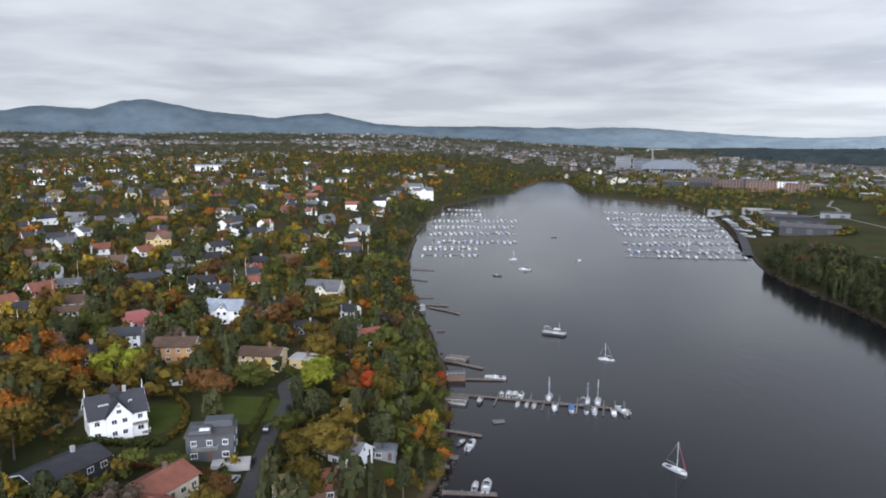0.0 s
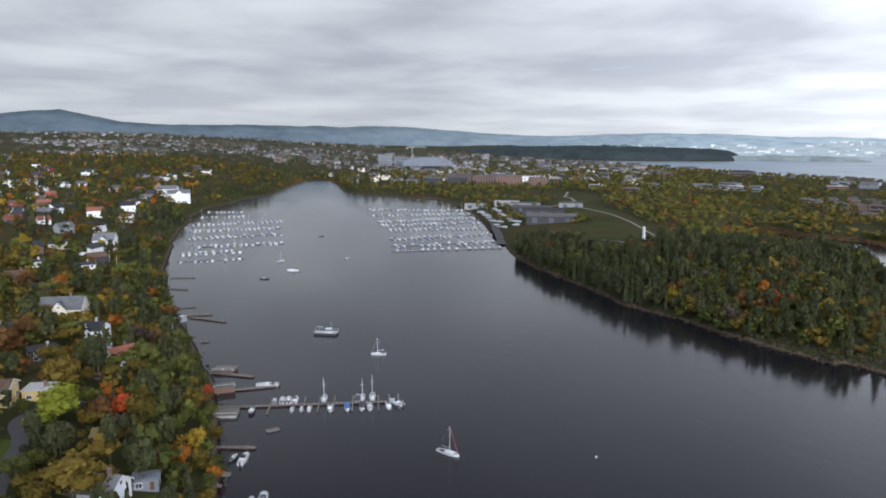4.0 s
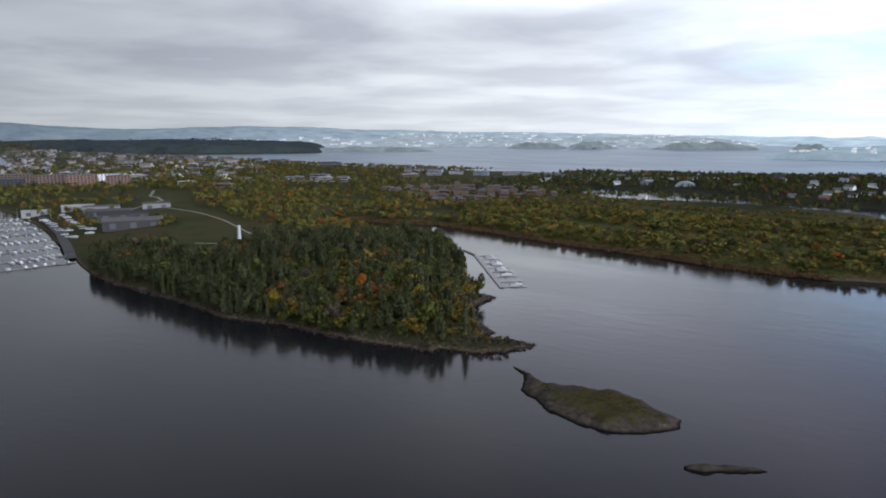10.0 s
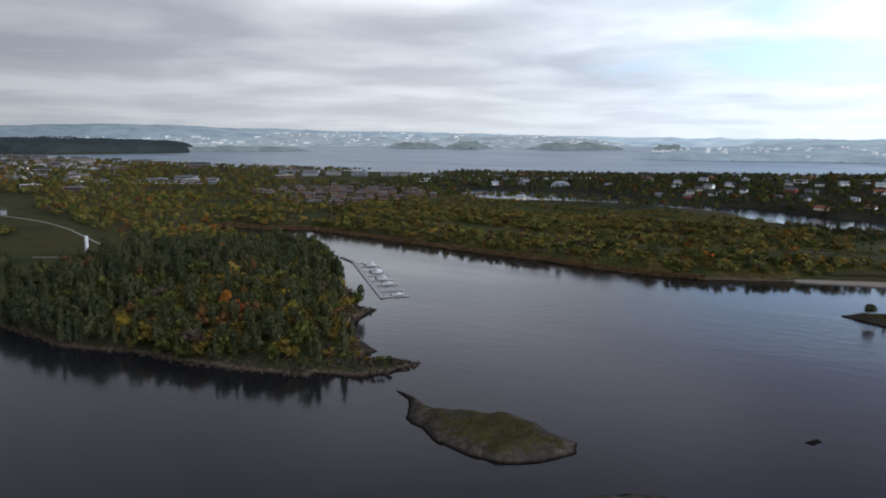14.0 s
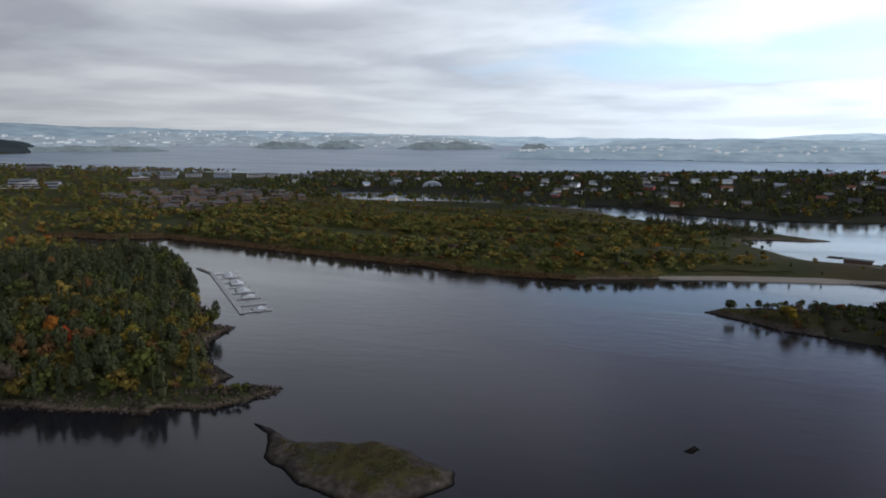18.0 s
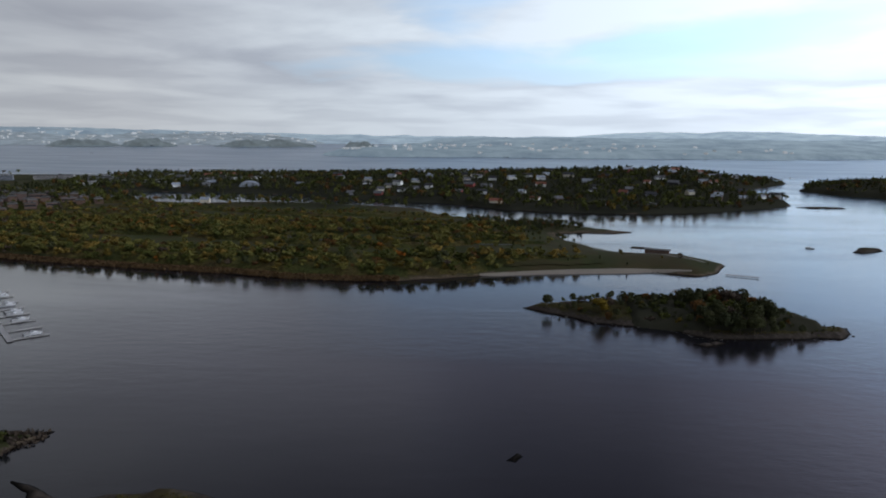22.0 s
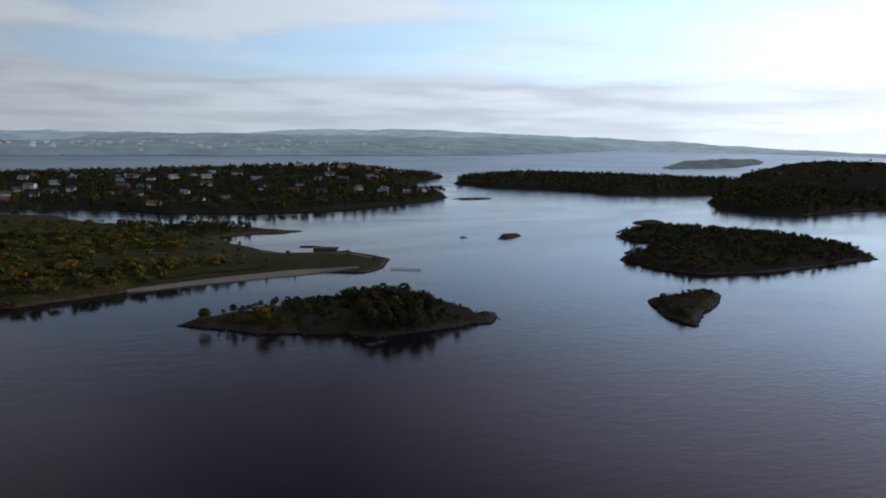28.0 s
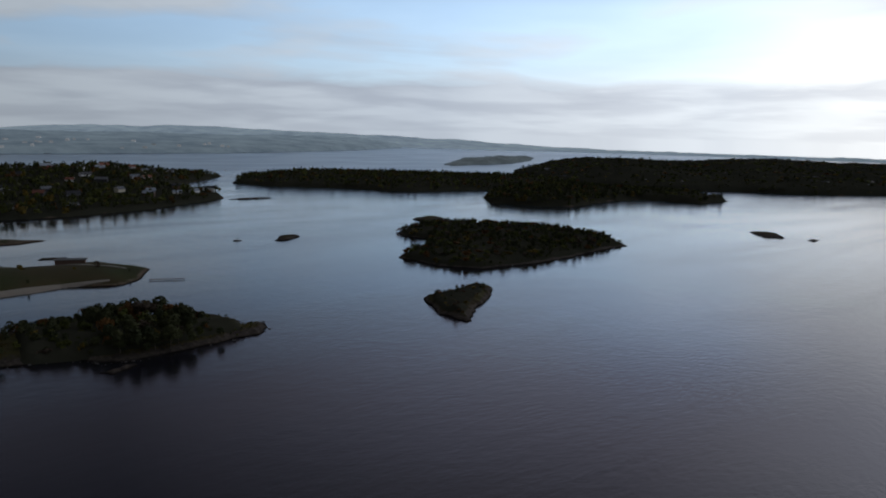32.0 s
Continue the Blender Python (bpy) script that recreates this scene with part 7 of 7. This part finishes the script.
def suburb_trees():
    global k
    rng = random.Random(77)
    made, mid, far = 0, [], []
    pool = []
    for _ in range(7000):
        a, r = radians(rng.uniform(-6, 40)), math.sqrt(rng.uniform(110 ** 2, 470 ** 2))
        pool.append((-r * math.sin(a), r * math.cos(a)))
    for _ in range(9500):
        a, r = radians(rng.uniform(-13, 39)), math.sqrt(rng.uniform(470 ** 2, 1500 ** 2))
        pool.append((-r * math.sin(a), r * math.cos(a)))
    for _ in range(5600):
        a, r = radians(rng.uniform(-14, 38)), math.sqrt(rng.uniform(1500 ** 2, 4200 ** 2))
        pool.append((-r * math.sin(a), r * math.cos(a)))
    xs, ys = np.array([p[0] for p in pool]), np.array([p[1] for p in pool])
    d, z = inside(xs, ys, MAINLAND), ground_height(xs, ys)
    grove = rough_noise(xs, ys, 60, 12.0)
    for (x, y), dist, h, g in zip(pool, d, z, grove):
        r = math.hypot(x, y)
        if dist < 1.5:
            continue
        shore = dist < 30
        if r < 470 and not shore and g < -0.75 and rng.random() < 0.6:
            continue
        leaf = pick(rng, SHORE_MIX if shore else SUBURB_MIX)
        high = rng.uniform(6.5, 13) * (1.25 if leaf in ("pine", "spruce") else 1.0) * (0.55 if dist < 5 else 1.0)
        if rng.random() < 0.3:
            high *= 0.5
        wide = high * (rng.uniform(0.36, 0.55) if leaf in ("pine", "spruce") else rng.uniform(0.62, 0.95))
        if r < 1500:
            if not TAKEN.free(x, y, wide * (0.33 if not shore else 0.26)):
                continue
            TAKEN.add(x, y, wide * 0.26)
        if r < 280 and made < 170:
            tree(x, y, h, high, wide, leaf, k, "on the shore slope" if shore else "in a garden")
            made += 1
            k += 1
        elif r < 640:
            mid.append((x, y, h - 0.5, high, wide, leaf))
        elif r < 1500:
            far.append((x, y, h - 0.5, high, wide, leaf, 1))
        else:
            far.append((x, y, h - 2, high * 1.1, wide * 1.9, leaf, 0))
    # shrubs and young trees between the nearest houses
    shrubs = []
    for _ in range(2600):
        a, r = radians(rng.uniform(-2, 40)), math.sqrt(rng.uniform(115 ** 2, 430 ** 2))
        x, y = -r * math.sin(a), r * math.cos(a)
        w = rng.uniform(1.2, 3.4)
        if any((x - u) ** 2 + (y - v) ** 2 < (q + 1.5) ** 2 for u, v, q in ((-76, 178, 9), (-56, 190, 11), (-12, 169, 5))) or not TAKEN.free(x, y, w * 0.4) or float(inside(np.array([x]), np.array([y]), MAINLAND)[0]) < 3:
            continue
        TAKEN.add(x, y, w * 0.4)
        shrubs.append((x, y, height_at(x, y) - 0.3, w * rng.uniform(0.7, 1.2), w * 1.15, pick(rng, {"green": 46, "olive": 22, "rust": 14, "pine": 14, "red": 1.5, "yellow": 2})))
    grow("garden_shrubs", shrubs, "low green and russet shrubs in the gardens", 2, "shrubs")
    grow("garden_trees", mid, "mixed green, olive and rust garden trees between houses", 1)
    grow("suburb_trees", [t[:6] for t in far if t[6]], "autumn trees filling the suburb's slopes", 2)
    grow("distant_trees", [t[:6] for t in far if not t[6]], "distant mixed autumn woods on the slopes", 3, leaves=DISTANT_LEAVES_HAZE)


suburb_trees()


def fill(name, label, count, seed, box, mix_of, high, shore, level, least=2.0, keep=None, gap=0.28, height=None, slim=1.0, leaves=LEAVES):
    """Trees spread over one piece of land."""
    rng = random.Random(seed)
    xs = np.array([rng.uniform(box[0], box[2]) for _ in range(count)])
    ys = np.array([rng.uniform(box[1], box[3]) for _ in range(count)])
    d = np.where(inside(xs, ys, PARK_MEADOW) > -2, -1.0, inside(xs, ys, shore))
    z = (height or ground_height)(xs, ys)
    out = []
    for x, y, e, h in zip(xs, ys, d, z):
        if e < least or h < 0.3 or (keep and not keep(x, y, e, rng)):
            continue
        leaf = pick(rng, mix_of)
        t = rng.uniform(*high)
        w = t * slim * (rng.uniform(0.4, 0.6) if leaf in ("pine", "spruce") else rng.uniform(0.6, 0.95))
        if not TAKEN.free(x, y, w * gap):
            continue
        TAKEN.add(x, y, w * gap)
        out.append((x, y, h - 0.6, t, w, leaf))
    return grow(name, out, label, level, leaves=leaves)


def in_wood(x, y, e, rng):
    # the wood ends in bushes towards the tip and leaves the knoll open
    if y > 392 and x > 258:
        return False
    if y < 212:
        return rng.random() < 0.16
    if y < 240:
        return rng.random() < 0.6 and e > 5
    return e > 1.0


def open_land(x, y, e, rng):
    n = float(scrub_belts(np.array([x]), np.array([y]))[0])
    belt = e < 26 and y > 60 and x < 640
    if x > 800 and y > 60 and e < 42:
        return n > 0.5 and e < 14
    return n > (-0.3 if belt else -0.05) or rng.random() < 0.012


FRONT_MIX = {"olive": 22, "birch": 2, "green": 36, "pine": 34, "rust": 7, "yellow": 1, "orange": 0.5, "bare": 4}
fill("wood_edge", "olive, rust and green leaf trees at the wood's edge", 2600, 57, (222, 214, 350, 330), FRONT_MIX, (6, 12), MAINLAND, 4, 1.0, lambda x, y, e, rng: in_wood(x, y, e, rng) and y < 312 - 0.15 * (x - 222) and rng.random() < 0.85, 0.22)
fill("peninsula_wood", "dark pine and spruce wood with autumn leaf trees", 5200, 41, (212, 200, 440, 500), WOOD_MIX, (9, 16), MAINLAND, 4, 1.0, in_wood, 0.22)
fill("tip_bushes", "low olive and brown bushes on the rocky tip", 1900, 56, (226, 172, 340, 262), {"olive": 5, "green": 4, "bare": 3, "rust": 2}, (1.2, 4.5), MAINLAND, 1, 3.5, lambda x, y, e, rng: rng.random() < 0.6, 0.3)
fill("inlet_wood", "olive and green trees behind the cove", 3200, 42, (300, 330, 560, 640), SCRUB_MIX, (4, 8.5), MAINLAND, 1, 6.0, lambda x, y, e, rng: (x > 380 or y > 560) and e > (26 if y > 420 else 5) and rng.random() < 0.55, 0.26)
fill("shore_scrub", "olive-green willow scrub along the flat shore", 5600, 43, (485, -20, 720, 560), SCRUB_MIX, (4.5, 9), MAINLAND, 1, 7.0, open_land, 0.24, slim=1.25)
fill("airfield_scrub", "scrub and small trees on the old airfield", 7000, 44, (640, 80, 1010, 900), FLAT_MIX, (3.5, 6.5), MAINLAND, 2, 3.0, open_land, 0.24, slim=1.4)
fill("spit_trees", "few pines and rusty shrubs on the grassy spit", 420, 45, (520, -112, 780, 80), {"pine": 5, "rust": 3, "bare": 2, "olive": 2}, (2.5, 6), MAINLAND, 1, 4.0, lambda x, y, e, rng: rng.random() < 0.28, 0.6)
fill("hook_trees", "row of dark pines on the hooked spit", 900, 58, (640, -40, 800, 70), {"pine": 60, "green": 25, "rust": 12, "orange": 2}, (3, 6.5), MAINLAND, 1, 3.0, lambda x, y, e, rng: x > 700 + (y < 0) * 20 or rng.random() < 0.06, 0.22, slim=1.3)
fill("outer_neck_wood", "dark wooded peninsula dotted with gardens", 8500, 46, (860, -480, 1480, 700), DARK_MIX, (6, 13), MAINLAND, 2, 1.5, lambda x, y, e, rng: x > 860, 0.22, slim=1.2)
fill("bay_head_trees", "autumn trees round the head of the bay", 7000, 47, (200, 480, 900, 1700), FLAT_MIX, (6, 12), MAINLAND, 2, 6.0, lambda x, y, e, rng: (e < 60 and y > 840 or float(wave(np.array([x]), np.array([y]), 90.0, 23.0)[0]) > 0.05), 0.3)
fill("plain_trees", "mixed trees among the blocks on the flat land", 3600, 48, (400, 900, 1300, 1650), FLAT_MIX, (6, 11), MAINLAND, 2, 6.0, lambda x, y, e, rng: rng.random() < 0.8, 0.3, slim=1.3)
fill("far_plain_trees", "distant mixed trees across the flat land", 5200, 68, (-200, 1650, 1300, 3400), FLAT_MIX, (8, 14), MAINLAND, 3, 6.0, lambda x, y, e, rng: rng.random() < 0.8, 0.3, slim=1.7, leaves=DISTANT_LEAVES_HAZE)
fill("headland_wood", "dark far headland forest", 1600, 49, (1150, 2180, 2400, 3500), DARK_MIX, (12, 18), MAINLAND, 3, 4.0, lambda x, y, e, rng: y > 2250 + (2036 - x) * 0.6, 0.3, slim=2.2, leaves={k: HEADLAND_HAZE for k in LEAVES})
fill("west_island_wood", "dark pine wood of a low island", 5500, 50, (920, -1020, 1420, -420), DARK_MIX, (5, 13), WEST_ISLAND, 3, 2.0, None, 0.17, slim=1.1)
fill("wooded_island_trees", "dense dark conifer wood on an island", 3400, 51, (640, -1020, 940, -610), DARK_MIX, (6, 14), WOODED_ISLAND, 2, 2.0, lambda x, y, e, rng: not (y < -880 and x < 740 and rng.random() < 0.6), 0.17, slim=1.15)
fill("west_mainland_wood", "long dark forested shore", 6000, 52, (300, -2400, 1700, -1000), DARK_MIX, (8, 15), WEST_MAINLAND, 3, 2.0, None, 0.17, slim=1.6)

HEATH = ISLETS["heath_island"]
fill("heath_island_trees", "low dark pines and bare birches on the island", 1900, 54, (448, -510, 660, -270), {"pine": 50, "green": 24, "rust": 8, "bare": 8, "olive": 4}, (3, 7), HEATH[0], 1, 4.0, None, 0.2, lambda x, y: islet_at("heath_island", x, y), 1.4)
PARK = ISLETS["park_island"]


def park_trees():
    global k
    rng = random.Random(61)
    low, first = [], k
    rows = [(430, 16, 6.6, 6.4, "pine"), (427, 5, 4.2, 3.6, "bare"), (419, -9, 8.5, 9, "yellow"), (424, -13, 7.5, 7, "bare"), (423, 0, 2.2, 3, "rust"), (421, -72, 12, 10, "bare"), (427, -66, 11.5, 8, "rust")]
    for _ in range(620):
        x, y = rng.uniform(388, 452), rng.uniform(-116, 10)
        tall = 10.5 if -86 < y < -52 else 6.0 if y > -97 else 1.8
        if y > -22 and rng.random() < 0.75:
            continue
        leaf = pick(rng, {"pine": 62, "green": 20, "rust": 8, "olive": 3, "bare": 8})
        h = rng.uniform(0.45, 1.0) * tall
        rows.append((x, y, h, h * rng.uniform(0.6, 0.95), leaf))
    for x, y, h, w, leaf in rows:
        e = float(inside(np.array([x]), np.array([y]), PARK[0])[0])
        if e < 2.5 or not TAKEN.free(x, y, w * 0.2):
            continue
        TAKEN.add(x, y, w * 0.2)
        z = float(islet_at("park_island", np.array([x]), np.array([y]))[0])
        if k - first > 70:
            low.append((x, y, z - 0.3, h, w, leaf))
            continue
        tree(x, y, z, h, w, leaf, k, "on the long island")
        k += 1
    grow("long_island_bushes", low, "dark pine bushes and low trees on the long island", 4)


park_trees()
ROCK = ISLETS["rock_island"]
fill("rock_island_heath", "low heath bushes and small pines on the rock island", 320, 55, (360, -265, 418, -200), {"pine": 5, "rust": 2, "bare": 2, "olive": 1}, (0.8, 3.0), ROCK[0], 1, 5.0, None, 0.4, lambda x, y: islet_at("rock_island", x, y), 1.6)
# ---- gardens and small things ----
LAWN = plain("mown_lawn", (0.040, 0.050, 0.012), 0.95, spread=0.3, scale=0.12)
LAWN.node_tree.nodes["Principled BSDF"].inputs["Specular IOR Level"].default_value = 0.04


def lawn(x, y, rx, ry, turn, label):
    """A mown patch laid over the ground."""
    n, c, s = 40, math.cos(radians(turn)), math.sin(radians(turn))
    rows = []
    for k in range(7):
        a = np.linspace(0, 2 * math.pi, n, endpoint=False)
        w = (k / 6) * (1 + 0.12 * np.sin(3 * a + x))
        u, v = rx * w * np.cos(a), ry * w * np.sin(a)
        px, py = x + u * c - v * s, y + u * s + v * c
        rows.append(np.stack([px, py, ground_height(px, py) + 0.22 - 0.1 * (k == 6)], 1))
    q = [(r * n + k, r * n + (k + 1) % n, (r + 1) * n + (k + 1) % n, (r + 1) * n + k) for r in range(6) for k in range(n)]
    return tagged(new("lawn", sheet("lawn", np.concatenate(rows), np.array(q)[:, ::-1], LAWN)), label, "lawn", kind="structure")


lawn(-76, 178, 6, 9, 10, "bright green lawn beside the white villa")
lawn(-56, 190, 11, 9, 30, "rough green meadow behind the grey house")
lawn(-12, 169, 3.5, 5, 20, "green lawn below the shore house")
lawn(-15, 290, 6, 8, 0, "green lawn above the shore")
lawn(-45, 330, 8, 7, 0, "green lawn of the cream villa")
lawn(-150, 352, 14, 6, -20, "green terrace garden below houses")


def hedge(points, leaf, high, wide, label):
    """A clipped hedge of leaf sprays."""
    rng = np.random.default_rng(int(abs(points[0][0] * 10)))
    cs = []
    for (ax, ay), (bx, by) in zip(points, points[1:]):
        n = int(math.hypot(bx - ax, by - ay) * 34)
        t = rng.random(n)
        x, y = ax + (bx - ax) * t + rng.uniform(-wide, wide, n) / 2, ay + (by - ay) * t + rng.uniform(-wide, wide, n) / 2
        cs.append(np.stack([x, y, ground_height(x, y) + high * rng.random(n) ** 0.6], 1))
    c = np.concatenate(cs)
    out = rng.normal(0, 0.4, c.shape) + (0, 0, 0.8)
    v, f = leaf_cards(c, out, 0.55, rng)
    return tagged(new("hedge", sheet("hedge", v, f, LEAVES[leaf], False)), label, "hedge")


hedge([(-82, 193), (-76, 190), (-70, 182), (-68, 173), (-69, 166)], "olive", 1.6, 1.6, "curved yellowing hedge round the villa's lawn")
hedge([(-92, 158), (-84, 160), (-76, 161), (-69, 163)], "green", 1.8, 2.2, "dark green hedge before the white villa")
hedge([(-98, 163), (-92, 158)], "green", 1.6, 2.0, "green hedge beside the drive")
hedge([(-52, 150), (-52, 168), (-51, 186), (-52, 200)], "green", 1.4, 1.6, "green hedge along the lane")
hedge([(-41, 150), (-41, 172), (-41, 190)], "olive", 1.5, 1.8, "loose olive hedge along the lane")
hedge([(-76, 150), (-68, 152), (-60, 153), (-54, 152)], "rust", 1.6, 2.2, "brownish hedge between the gardens")
hedge([(-165, 345), (-150, 346), (-132, 350)], "green", 2.0, 2.2, "clipped green hedge on the terrace")
hedge([(-20, 160), (-21, 168), (-19, 182)], "green", 1.5, 1.4, "green hedge beside the shore house")
drive = strip("driveway", [(-97, 166), (-97, 174), (-95, 182)], 3.0, PATH_GRAVEL, "gravel driveway beside the white villa")
for x, y, h in ((-101, 331, 13), (-166, 290, 11), (-150, 239, 10), (-13, 296, 12), (-103, 358, 13), (-49, 451, 14), (-9, 262, 9), (-55, 470, 12), (-120, 300, 10), (-176, 330, 11)):
    pole = thing("flagpole", x, y, height_at(x, y), 0, "tall white wooden flagpole in a garden", "flagpole")
    part("shaft", Bits().rod((0, 0, -0.3), (0, 0, h), 0.11, 0.05).mesh("shaft", WHITE), pole)
    part("knob", Bits().box(0, 0, h, 0.2, 0.2, 0.2).mesh("knob", YELLOW), pole)


def shore_stones():
    """Loose boulders along the tideline of the near shores."""
    rng = random.Random(19)
    b = []
    for shore, n in ((WEST_SHORE[:11], 420), (EAST_SHORE[10:32], 360), (ISLETS["park_island"][0], 200)):
        for _ in range(n):
            k = rng.randrange(len(shore) - 1)
            (ax, ay), (bx, by) = shore[k], shore[k + 1]
            t = rng.random()
            x, y = ax + (bx - ax) * t + rng.gauss(0, 1.0), ay + (by - ay) * t + rng.gauss(0, 1.0)
            s = rng.uniform(0.15, 0.6) * (2.0 if rng.random() < 0.12 else 1.0)
            v, f = ball(rng, 1)
            b.append((v * np.array([s, s * rng.uniform(0.6, 1), s * 0.55]) + np.array([x, y, 0.02]), f))
    v, f = join(b)
    tagged(new("shore_boulders", sheet("shore_boulders", v, f, plain("shore_stone", (0.046, 0.041, 0.036), 0.9, spread=0.4, scale=0.5), False)), "loose grey boulders along the tideline", "boulders", kind="stuff")


shore_stones()


def reed_bed(points, wide, high, per, label, leaf="reed"):
    """Dry brown reeds standing along a shore."""
    rng = np.random.default_rng(5)
    cs = []
    for (ax, ay), (bx, by) in zip(points, points[1:]):
        n = int(math.hypot(bx - ax, by - ay) * per)
        t = rng.random(n)
        off = rng.uniform(-0.2, 1, n) * wide
        d = math.hypot(bx - ax, by - ay)
        x, y = ax + (bx - ax) * t + (by - ay) / d * -off * INLAND, ay + (by - ay) * t - (bx - ax) / d * -off * INLAND
        cs.append(np.stack([x, y, np.maximum(ground_height(x, y), 0) + high * (0.3 + 0.7 * rng.random(n))], 1))
    c = np.concatenate(cs)
    v, f = leaf_cards(c, rng.normal(0, 0.5, c.shape) + (0, 0, 0.6), 0.9, rng)
    return tagged(new("reed_bed", sheet("reed_bed", v, f, LEAVES[leaf], False)), label, "reeds", kind="stuff")


INLAND = 1
reed_bed(EAST_SHORE[17:35], 9.0, 0.4, 7, "dry grass and heath on the wood's rocky tip", "bare")
reed_bed(EAST_SHORE[10:18], 3.0, 0.4, 4, "dry grass at the water's edge below the wood", "bare")
reed_bed(INLET[5:17], 5.0, 1.0, 22, "brown reed bed along the flat shore")
reed_bed(INLET[1:6], 4.0, 1.0, 16, "dry reeds round the head of the inlet")
reed_bed([(141, 1278), (183, 1409), (211, 1484), (259, 1486), (251, 1360)], 22.0, 1.5, 8, "pale reed bed at the head of the bay")


def tufts(shore, name, count, seed, leaf, size, label, least=3.5, test=None):
    """Heath and grass tussocks over an islet."""
    rng = np.random.default_rng(seed)
    xs, ys = [p[0] for p in shore], [p[1] for p in shore]
    x, y = rng.uniform(min(xs), max(xs), count * 3), rng.uniform(min(ys), max(ys), count * 3)
    keep = (inside(x, y, shore) > least) & (rough_noise(x, y, 9, seed) > -0.35)
    x, y = x[keep][:count], y[keep][:count]
    z = islet_at(name, x, y) + 0.1 + 0.15 * rng.random(len(x))
    v, f = leaf_cards(np.stack([x, y, z], 1), rng.normal(0, 0.35, (len(x), 3)) + (0, 0, 1.0), size, rng)
    return tagged(new("heath_tufts", sheet("heath_tufts", v, f, LEAVES[leaf], False)), label, "heath", kind="stuff")


tufts(ISLETS["grassy_islet"][0], "grassy_islet", 1300, 3, "olive", 0.3, "yellowed grass tussocks on the islet")
tufts(ISLETS["grassy_islet"][0], "grassy_islet", 700, 4, "green", 0.32, "green heath tussocks on the islet", 4.5)
tufts(ISLETS["park_island"][0], "park_island", 2600, 5, "olive", 0.45, "dry grass between trees on the long island", 4.0)
tufts(ISLETS["rock_island"][0], "rock_island", 1800, 6, "rust", 0.6, "brown heath on the rock island", 4.5)
